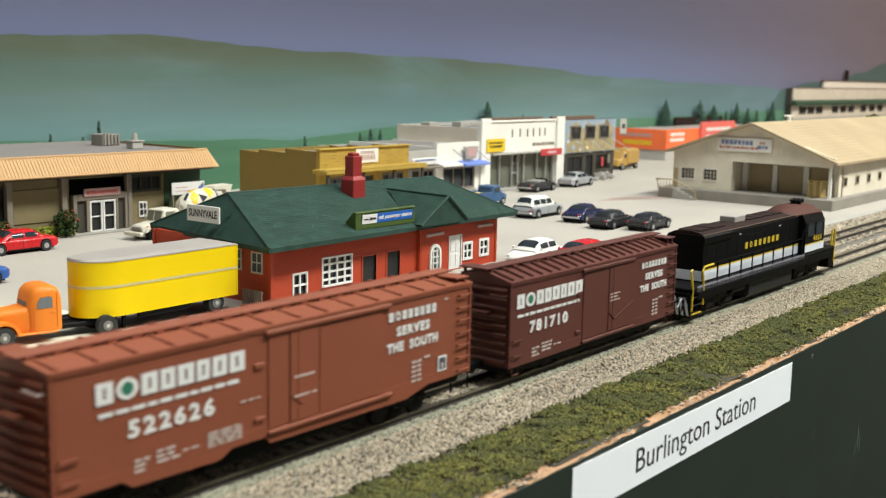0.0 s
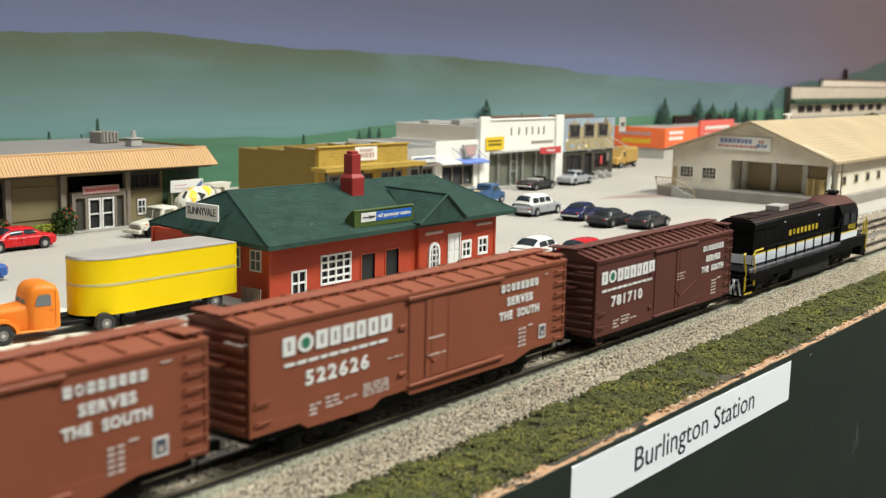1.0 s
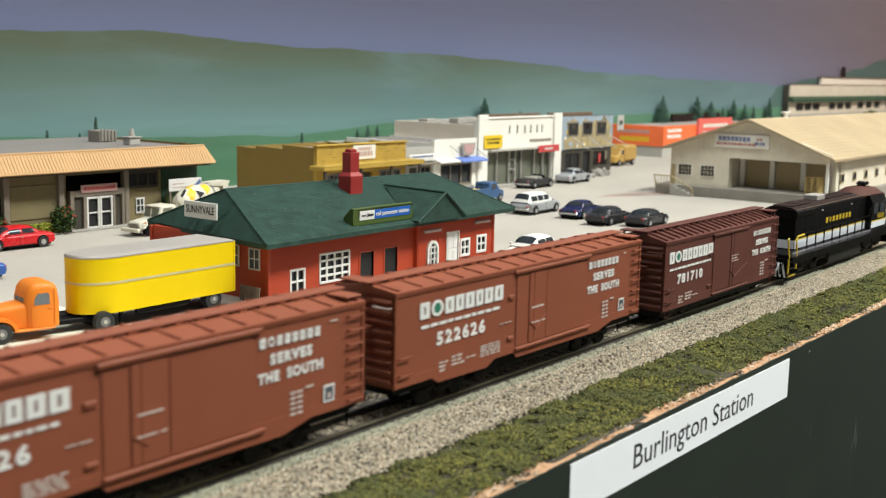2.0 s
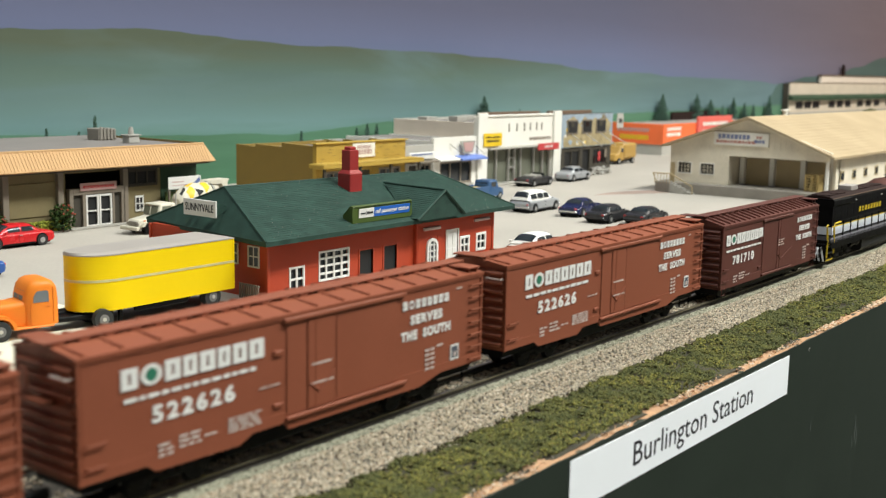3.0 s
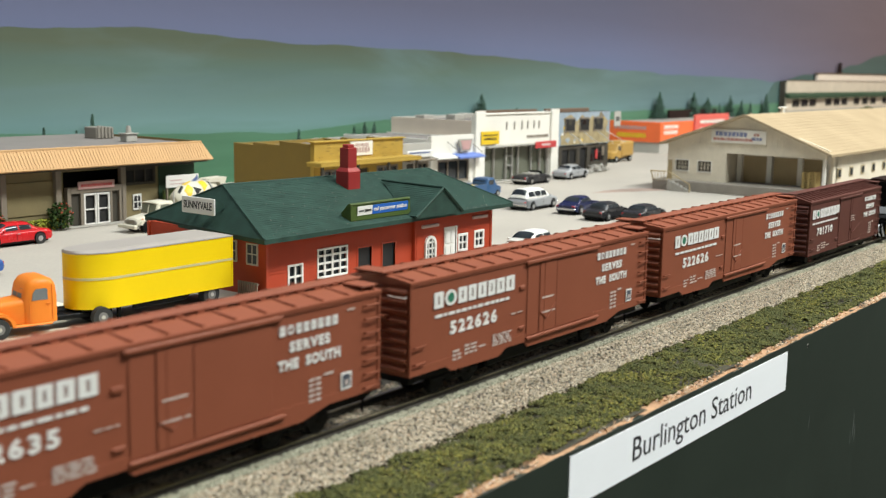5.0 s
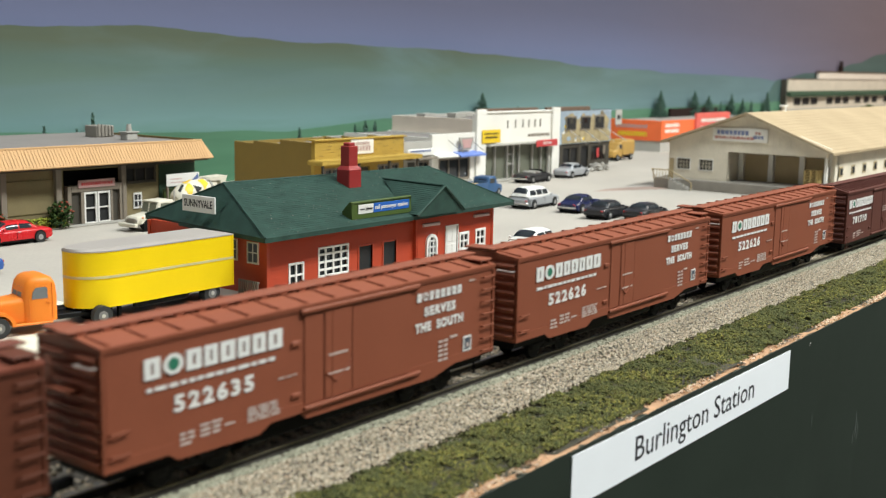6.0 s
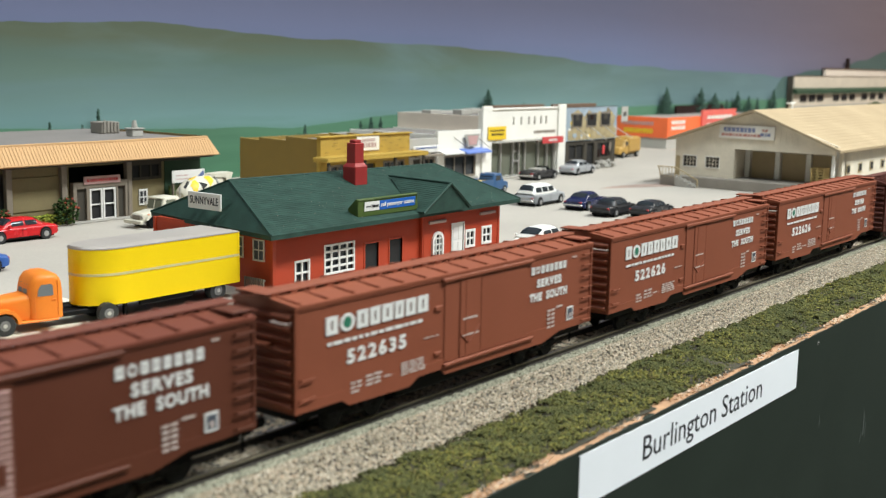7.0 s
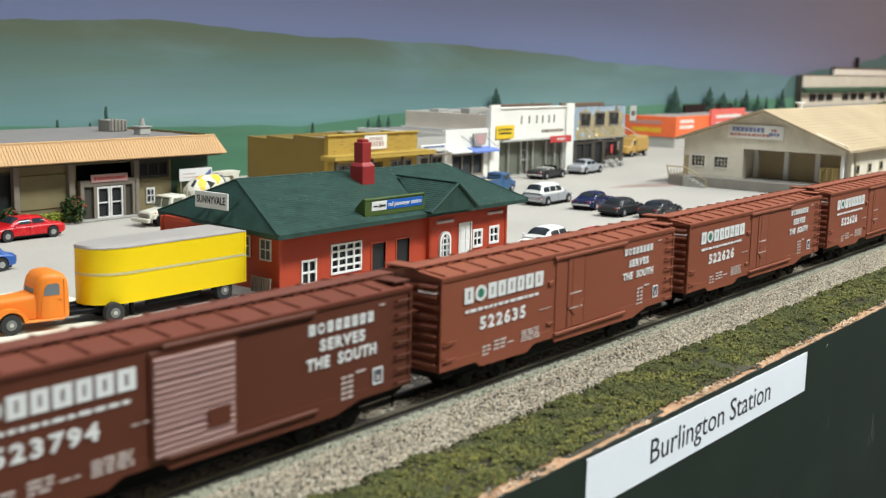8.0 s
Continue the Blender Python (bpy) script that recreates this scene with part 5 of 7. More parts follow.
# the name board and the roof sign are things of their own, standing on the roof
s = thing("name_sign", P(37.9, 21.1, 3.66, 0, 0, -90), "white name board lettered in black on the station roof", "sign")
part("board", Geo().box(-1.22, 1.22, -0.1, 0, -0.42, 0.42, 0.02), M["white"], s)
words("SUNNYVALE", 0.38, M["ink"], P(0, -0.108, 0.0, 90, 0, 0), s, "lettering", 0.006, stretch=0.7)
part("bracket", Geo().prism([(0.02, -0.42), (0.8, -0.1), (0.75, 0.1), (0.02, 0.35)], "x", -1.0, -0.85).prism([(0.02, -0.42), (0.8, -0.1), (0.75, 0.1), (0.02, 0.35)], "x", 0.85, 1.0), M["roof_green"], s)

s = thing("station_sign", P(46.45, 16.42, 3.22), "green-framed sign with blue panel rail passenger station on the roof", "sign")
part("frame", Geo().prism([(-0.1, -0.5), (-0.04, 0.4), (0.08, 0.42), (0.6, -0.1), (0.55, -0.5)], "x", -2.46, 2.46), M["sign_green"], s)
m = P(0, -0.075, 0.0, 4, 0, 0)
part("rim", Geo().box(-2.44, 2.44, -0.07, 0.0, 0.32, 0.4, 0.02, m).box(-2.44, 2.44, -0.07, 0.0, -0.4, -0.32, 0.02, m).box(-2.44, -2.36, -0.07, 0.0, -0.32, 0.32, 0.02, m).box(2.36, 2.44, -0.07, 0.0, -0.32, 0.32, 0.02, m), M["sign_green"], s)
p = part("blue_panel", Geo().box(-0.78, 2.2, -0.05, 0, -0.24, 0.24), M["sign_blue"], s, "", m)
words("rail passenger station", 0.22, M["white"], P(0.71, -0.056, 0.02, 90, 0, 0), p, "lettering", 0.006, stretch=1.04)
p = part("white_panel", Geo().box(-1.98, -0.8, -0.05, 0, -0.24, 0.24), M["white"], s, "", m)
part("arrow_mark", Geo().prism([(-1.85, -0.03), (-1.5, -0.03), (-1.5, 0.03), (-1.85, 0.03)], "y", -0.07, -0.052).prism([(-1.45, -0.1), (-1.2, 0.0), (-1.45, 0.1), (-1.35, 0.0)], "y", -0.07, -0.052).prism([(-1.3, -0.1), (-1.05, 0.0), (-1.3, 0.1), (-1.2, 0.0)], "y", -0.07, -0.052).prism([(-1.1, -0.05), (-0.9, -0.05), (-0.9, 0.05), (-1.1, 0.05)], "y", -0.07, -0.052), M["ink"], p)


# -- the restaurant with the tan shake eaves --
def restaurant():
    t = thing("restaurant_building", P(0, 0, 0), "low brown restaurant with tan ribbed eaves and gravel roof", "building")
    x0, x1, y0, y1 = 22, 57.4, 44.3, 57.6
    holes = [(50.9, 53.7, 2.0, 3.25), (45.9, 50.6, GZ, 3.25), (36.5, 41.3, 0.1, 3.1)]
    part("front_wall", holed(Geo(), x0, x1, GZ, 3.6, y0, y0 + 0.3, holes), M["wall_ochre"], t)
    part("back_wall", Geo().box(x0, x1, y1 - 0.3, y1, GZ, 4.8), M["wall_dark"], t)
    part("side_wall", Geo().box(x1 - 0.3, x1, y0 + 0.3, y1 - 0.3, GZ, 4.8), M["sign_green"], t, "dark green side wall")
    part("side_wall", Geo().box(x0, x0 + 0.3, y0 + 0.3, y1 - 0.3, GZ, 4.8), M["wall_dark"], t)
    # black sheet added behind the front, for the dark inside the doors
    part("inner_shade_sheet", Geo().box(x0 + 0.5, x1 - 0.5, y0 + 2.6, y0 + 2.8, GZ, 4.2), M["blackout"], t)
    for h in (holes[0], holes[2]):
        sash(t, *h, y0, 3, 1, M["wall_dark"], 0.12, "window", "blackout")
    part("green_panel", Geo().box(53.95, 57.35, y0 - 0.06, y0 - 0.004, GZ, 3.24, 0.01), M["wall_green"], t, "dark green wall panel")
    # dark strip along the wall top, painted in for the eave's shade
    part("eave_shade_strip", Geo().box(50.95, 57.3, y0 - 0.05, y0 - 0.004, 3.25, 3.6), M["wall_dark"], t)
    part("lower_panel", Geo().box(41.6, 45.2, y0 - 0.08, y0 - 0.004, 0.5, 2.75, 0.02), M["wall_ochre"], t, "ochre wall panel")
    for x in (45.3, 50.6, 41.2):
        part("post", Geo().box(x - 0.22, x + 0.22, y0 - 0.4, y0 - 0.005, GZ, 3.7, 0.03), M["trim"], t)
    # glazed vestibule
    v = part("vestibule", Geo().box(45.95, 46.25, 43.9, 44.29, GZ, 2.2, 0.02).box(50.2, 50.5, 43.9, 44.29, GZ, 2.2, 0.02).box(46.25, 50.2, 43.9, 44.29, 1.75, 2.2, 0.02).box(47.0, 47.25, 43.9, 44.2, GZ, 1.75).box(49.45, 49.6, 43.9, 44.2, GZ, 1.75), M["trim"], t, "brown-grey door surround")
    for a in (47.28, 48.38):
        sash(t, a, a + 1.05, GZ + 0.03, 1.7, 44.0, 1, 2, M["white"], 0.085, "door", "blackout")
    for a, b in ((46.25, 47.0), (49.62, 50.2)):
        part("side_light", Geo().box(a, b, 44.1, 44.14, GZ, 1.75), M["wall_dark"], t)
    bars_sign(t, 48.25, 43.88, 2.3, 3.0, 0.55, M["sign_pink"], [(M["sign_red"], 0.35, 0.5, 0.85)])
    bars_sign(t, 52.0, 44.28, 0.75, 0.75, 1.15, M["white"], [(M["ink"], 0.34, 0.72, 0.8), (M["ink"], 0.34, 0.3, 0.8)])
    # roof and ribbed eaves
    part("roof", Geo().box(x0, x1 - 0.2, 43.6, y1 + 0.2, 4.6, 4.85, 0.03), M["roof_grey"], t, "grey gravel roof")
    e = Geo().add([(x0, 42.6, 3.68), (57.85, 42.6, 3.68), (57.4, 43.5, 5.0), (x0, 43.5, 5.0), (x0, 42.75, 3.6), (57.75, 42.75, 3.6), (57.85, 57, 3.68), (57.4, 57, 5.0), (57.75, 57, 3.6)],
                  [(0, 1, 2, 3), (0, 4, 5, 1), (1, 6, 7, 2), (1, 5, 8, 6)])
    ev = part("eave", e, M["tan"], t, "tan ribbed shake eaves")
    rib = mesh_of("rib", Geo().add([(-0.06, -0.02, -0.02), (0.06, -0.02, -0.02), (0.045, 0.88, 1.32), (-0.045, 0.88, 1.32), (-0.05, -0.032, 0.0), (0.05, -0.032, 0.0), (0.04, 0.86, 1.33), (-0.04, 0.86, 1.33)],
                                   [(4, 5, 6, 7), (0, 1, 5, 4), (1, 2, 6, 5), (3, 0, 4, 7), (2, 3, 7, 6)]), M["tan"])
    for i in range(96):
        x = 34 + i * 0.248
        if x < 57.5:
            part("rib", rib, M["tan"], ev, at=P(x, 42.61 + rng.uniform(-0.015, 0.015), 3.69))
    part("soffit", Geo().box(x0, 57.4, 42.8, y0 - 0.01, 3.5, 3.58), M["wall_dark"], t)
    part("parapet_edge", Geo().box(x0, 57.4, 43.4, 43.6, 4.86, 5.02, 0.03), M["tan"], t)
    c = part("chimney", Geo().box(53.9, 55.5, 51.5, 53.0, 4.85, 5.75, 0.05), M["dock_grey"], t, "brown-grey rooftop unit")
    for i in range(5):
        part("fin", Geo().box(54.0 + i * 0.32, 54.16 + i * 0.32, 51.4, 51.5, 4.95, 5.9 - 0.05 * i, 0.02), M["dock_grey"], c)
    vt = part("roof_vent", Geo().box(53.6, 54.6, 47.4, 48.2, 4.85, 5.4, 0.05), M["stucco"], t, "grey roof vent")
    part("vent_cap", Geo().box(53.5, 54.7, 47.3, 48.3, 5.4, 5.5, 0.03).cyl((54.1, 47.8, 5.5), "z", 0.24, 0.55, 10, 0.14), M["concrete"], vt)
    part("doorstep", Geo().box(22, 57.6, 43.3, 44.0, GZ + 0.004, GZ + 0.1, 0.03), M["concrete"], t, "pale concrete walk")
    return t


restaurant()
b = thing("billboard", P(55.3, 43.2, 0), "white billboard with a purple smear of print beside the restaurant", "billboard")
part("panel", Geo().box(-1.53, 1.53, -0.06, 0, 1.7, 2.6, 0.02), M["white"], b)
part("print_shape", Geo().prism([(0.55, 1.85), (1.4, 2.52), (1.45, 2.2), (0.95, 1.8)], "y", -0.08, -0.064), M["dull_blue"], b)
part("print_bar", Geo().box(-1.2, 0.2, -0.08, -0.064, 1.95, 2.0).box(-1.2, -0.1, -0.08, -0.064, 2.2, 2.26), M["sign_pink"], b)
part("pole", Geo().box(-1.42, -1.3, 0.0, 0.15, GZ, 1.71), M["trim"], b)
part("pole", Geo().box(1.2, 1.32, 0.0, 0.15, GZ, 1.71), M["trim"], b)
part("hoarding", Geo().box(-1.5, 2.2, 0.3, 0.4, GZ, 1.5), M["sign_green"], b, "mottled green board")


def foliage_mass(g, cx, cy, cz, rx, ry, rz, n, r):
    for _ in range(n):
        a, b2 = rng.uniform(0, 6.28), rng.uniform(-1, 1)
        q = rng.random() ** 0.4
        s2 = math.sqrt(1 - b2 * b2)
        lump(g, cx + rx * q * s2 * math.cos(a), cy + ry * q * s2 * math.sin(a), cz + rz * q * b2, rng.uniform(0.5, 1.2) * r)


LEAVES = island_mat("leaf_clumps", [(0.012, 0.03, 0.008), (0.03, 0.06, 0.015), (0.05, 0.08, 0.02), (0.02, 0.05, 0.02)])
LIME = island_mat("lime_clumps", [(0.12, 0.15, 0.02), (0.28, 0.3, 0.04), (0.35, 0.34, 0.05)])
BLOOM = island_mat("blooms", [(0.22, 0.03, 0.02), (0.36, 0.08, 0.05)])


def bush(x, y, r, label):
    t = thing("bush", P(x, y, GZ), label, "bush", "bushes by the restaurant")
    part("stem", Geo().cyl((0, 0, 0), "z", 0.12, r, 6, 0.05), M["bark"], t)
    g = Geo()
    foliage_mass(g, 0, 0, r * 1.0, r * 0.95, r * 0.9, r, 260, 0.14)
    part("leaves", g, LEAVES, t)
    g = Geo()
    for _ in range(11):
        a, e = rng.uniform(3.4, 6.0), rng.uniform(0.1, 1.2)
        lump(g, r * math.cos(a) * math.cos(e), r * math.sin(a) * math.cos(e), r + r * math.sin(e), 0.1)
    part("blossoms", g, BLOOM, t)


bush(45.0, 43.4, 0.95, "dark green bush with red flowers by the restaurant door")
bush(40.2, 43.1, 0.75, "low green bush with a few red flowers")
g = Geo()
for _ in range(500):
    lump(g, rng.uniform(37, 45.5), rng.uniform(43.4, 44.1), GZ + rng.uniform(0.1, 0.75), rng.uniform(0.08, 0.18))
tagged(part("hedge", g, LIME), "lime-yellow grassy hedge along the restaurant wall", "hedge", kind="stuff")


# -- the ochre shop --
def ochre_shop():
    t = thing("ochre_shop", P(0, 0, 0), "ochre wooden shop with stepped side wall and canopy", "shop")
    part("front_wall", holed(Geo(), 68.1, 79.6, GZ, 4.5, 42.0, 42.4, [(69.2, 72.2, 0.2, 2.2), (73.4, 75, GZ, 2.1), (76, 79, 0.2, 2.2)]), M["gold"], t)
    for i in range(6):
        z = 2.98 + i * 0.255
        part("plank", Geo().prism([(42.0, z), (41.96, z), (41.985, z + 0.25), (42.0, z + 0.25)], "x", 68.1, 79.6), M["gold"], t)
        for k in range(5):
            x = 68.4 + k * 2.3 + rng.uniform(0, 1.6)
            part("plank_gap", Geo().box(x, x + rng.uniform(0.25, 0.6), 41.945, 41.97, z, z + 0.05), M["gold_dark"], t)
    for h in ((69.2, 72.2, 0.2, 2.2), (76, 79, 0.2, 2.2)):
        sash(t, *h, 42.05, 3, 1, M["trim"], 0.12)
    part("door", Geo().box(73.4, 75, 42.2, 42.3, GZ, 2.1), M["wall_dark"], t)
    # the side wall steps down to the back
    side = [(42.4, GZ), (51.6, GZ), (51.6, 4.05), (49.2, 3.95), (49.2, 4.2), (46.0, 4.08), (46.0, 4.45), (42.4, 4.35)]
    part("side_wall", Geo().prism(side, "x", 68.1, 68.5), M["gold_dark"], t, "dark ochre stepped side wall")
    part("side_wall", Geo().prism(side, "x", 79.2, 79.6), M["gold_dark"], t)
    part("back_wall", Geo().box(68.5, 79.2, 51.3, 51.6, GZ, 4.0), M["gold_dark"], t)
    part("roof", Geo().box(68.5, 79.2, 42.4, 51.3, 3.5, 3.7), M["roof_grey"], t)
    c = part("canopy", Geo().box(67.2, 80.3, 40.3, 41.99, 2.62, 2.95, 0.04), M["gold"], t, "ochre plank canopy")
    for i in range(26):
        part("plank", Geo().box(67.25 + i * 0.5, 67.7 + i * 0.5, 40.28, 41.9, 2.955, 2.99, 0.01), M["gold"], c)
    for x in (67.6, 72, 76, 79.9):
        part("canopy_post", Geo().box(x - 0.1, x + 0.1, 40.5, 40.7, GZ, 2.62), M["wall_dark"], t)
    part("cornice", Geo().box(67.9, 79.8, 41.8, 42.5, 4.5, 4.62, 0.03), M["gold"], t)
    bars_sign(t, 73.9, 41.96, 3.85, 2.9, 1.25, M["shop_white"], [(M["lintel"], 0.22, 0.72, 0.6), (M["lintel"], 0.34, 0.38, 0.7)])


ochre_shop()


# -- the row of white shops --
def small_shop():
    t = thing("small_shop", P(0, 0, 0), "narrow grey shop between taller fronts", "shop")
    part("front_wall", holed(Geo(), 79.65, 83.75, GZ, 3.95, 42.0, 42.4, [(80.2, 81.3, GZ, 2.1), (81.7, 83.4, 0.2, 2.2)]), M["stucco"], t)
    sash(t, 81.7, 83.4, 0.2, 2.2, 42.05, 2, 1, M["trim"], 0.12)
    part("door", Geo().box(80.2, 81.3, 42.1, 42.2, GZ, 2.1), M["wall_dark"], t)
    part("roof", Geo().box(79.65, 83.75, 42.4, 53, 3.6, 3.8), M["roof_grey"], t)
    part("wall", Geo().box(79.65, 83.75, 53.0, 53.3, GZ, 3.9), M["stucco"], t)
    part("canopy", Geo().box(79.7, 83.7, 41.2, 41.99, 2.35, 2.5, 0.03), M["trim"], t)
    part("roof_box", Geo().box(81.2, 82.0, 46, 46.9, 3.8, 4.3, 0.05), M["concrete"], t)
    g = Geo().box(79.9, 83.7, 41.7, 41.85, 2.62, 3.3, 0.15)
    b = part("sign_board", g, M["white"], t, "white rounded sign")
    for z, w in ((3.1, 3.0), (2.8, 1.6)):
        part("print_bars", small_bars(1, w, 0.16, 0.2), M["dull_blue"], b, "", P(80.2, 41.69, z + 0.08))


small_shop()


def cream_shop():
    t = thing("cream_shop", P(0, 0, 0), "cream-white shop with blue awning and hanging sign", "shop")
    part("front_wall", holed(Geo(), 83.8, 90.75, GZ, 4.5, 42.0, 42.4, [(84.8, 89.9, 0.0, 2.25)]), M["shop_white"], t)
    part("side_wall", Geo().box(83.8, 84.1, 42.4, 53, GZ, 4.2), M["shop_white"], t)
    part("side_wall", Geo().box(90.45, 90.75, 42.4, 53, GZ, 4.2), M["shop_white"], t)
    part("roof", Geo().box(84.1, 90.45, 42.4, 53, 3.9, 4.1), M["roof_grey"], t)
    sash(t, 84.8, 89.9, 0.0, 2.25, 42.1, 3, 1, M["trim"], 0.14)
    part("sill", Geo().box(84.6, 90.1, 41.85, 42.0, -0.15, 0.0, 0.02), M["concrete"], t)
    part("awning", Geo().prism([(42.0, 2.75), (41.0, 2.45), (41.0, 2.3), (42.0, 2.35)], "x", 87.1, 91.2), M["awning_blue"], t, "blue awning")
    part("canopy", Geo().prism([(42.0, 2.7), (41.2, 2.5), (41.2, 2.35), (42.0, 2.35)], "x", 83.9, 87.0), M["white"], t)
    s2 = part("hanging_sign", Geo().prism([(87.6, 4.1), (89.9, 4.1), (89.5, 2.95), (88.0, 2.95)], "y", 41.6, 41.75), M["concrete"], t, "brown-framed hanging sign")
    part("sign_face", Geo().prism([(87.9, 3.95), (89.6, 3.95), (89.3, 3.1), (88.2, 3.1)], "y", 41.56, 41.59), M["sign_pink"], s2)
    part("stay_wire", Geo().rod([(86.2, 41.95, 3.9), (87.6, 41.2, 2.75)], 0.03).rod([(90.3, 41.95, 3.6), (91.0, 41.2, 2.75)], 0.03), M["trim"], t)


cream_shop()


def white_store():
    t = thing("department_store", P(0, 0, 0), "tall white store with wide glass front and parapet", "store")
    part("front_wall", holed(Geo(), 90.8, 105.9, GZ, 6.3, 42.0, 42.5, [(92.3, 104.4, -0.35, 3.15)]), M["shop_white"], t)
    for a, b in ((90.6, 92.2), (104.5, 106.0)):
        part("pilaster", Geo().box(a, b, 41.75, 41.99, GZ, 6.7, 0.05), M["shop_white"], t)
    part("coping", Geo().box(92.2, 104.5, 41.85, 42.6, 6.3, 6.45, 0.03), M["shop_white"], t)
    part("fascia_ledge", Geo().box(92.2, 104.5, 41.3, 41.99, 3.05, 3.25, 0.04), M["concrete"], t, "grey ledge over the glass")
    part("side_wall", Geo().box(90.8, 91.2, 42.5, 52.7, GZ, 5.75), M["side_beige"], t, "beige rendered side wall")
    part("side_wall", Geo().box(105.5, 105.9, 42.5, 52.7, GZ, 5.75), M["side_beige"], t)
    part("back_wall", Geo().box(91.2, 105.5, 52.3, 52.7, GZ, 5.75), M["stucco"], t)
    part("roof", Geo().box(91.2, 105.5, 42.5, 52.3, 5.3, 5.5), M["roof_grey"], t)
    for x, y, h in ((92.2, 49.5, 0.5), (95.5, 48, 0.55), (100, 50, 0.5)):
        part("roof_unit", Geo().box(x, x + 1.8, y, y + 1.2, 5.5, 5.5 + h, 0.05), M["concrete"], t)
    part("roof_edge", Geo().box(93.4, 104.4, 43.6, 43.9, 5.5, 6.66, 0.03), M["wood_brown"], t, "weathered brown roof parapet")
    for a in (92.4, 94.3, 96.5, 97.6, 98.7, 101.2, 102.9, 104.3):
        part("mullion", Geo().box(a - 0.1, a + 0.1, 42.1, 42.35, -0.35, 3.15, 0.02), M["silver_trim"], t)
    part("display_glass", Geo().box(92.3, 104.4, 42.4, 42.44, -0.35, 3.15), M["shop_glass"], t)
    part("door_bar", Geo().box(96.6, 97.5, 42.1, 42.3, 1.0, 1.15).box(96.6, 97.5, 42.1, 42.3, 2.0, 2.1), M["silver_trim"], t)
    part("shop_step", Geo().box(92.2, 104.5, 41.3, 42.3, GZ + 0.004, -0.35, 0.03), M["concrete"], t)
    bars_sign(t, 92.9, 41.7, 4.05, 3.1, 1.3, M["sign_yellow"], [(M["ink"], 0.12, 0.7, 0.8), (M["ink"], 0.16, 0.42, 0.7)])
    bars_sign(t, 102.6, 41.28, 3.05, 4.1, 0.7, M["sign_red"], [(M["white"], 0.3, 0.5, 0.4)])
    for i, x in enumerate((96.2, 97.6, 99.0, 100.1, 101.3, 102.3)):
        part("name_bar", Geo().box(x - 0.07, x + 0.06, 41.92, 41.995, 4.75, 5.55, 0.01), M["trim"], t)
    part("name_bar", small_bars(1, 4.2, 0.3, 0.4), M["trim"], t, "", P(100.0, 41.99, 4.05))


white_store()


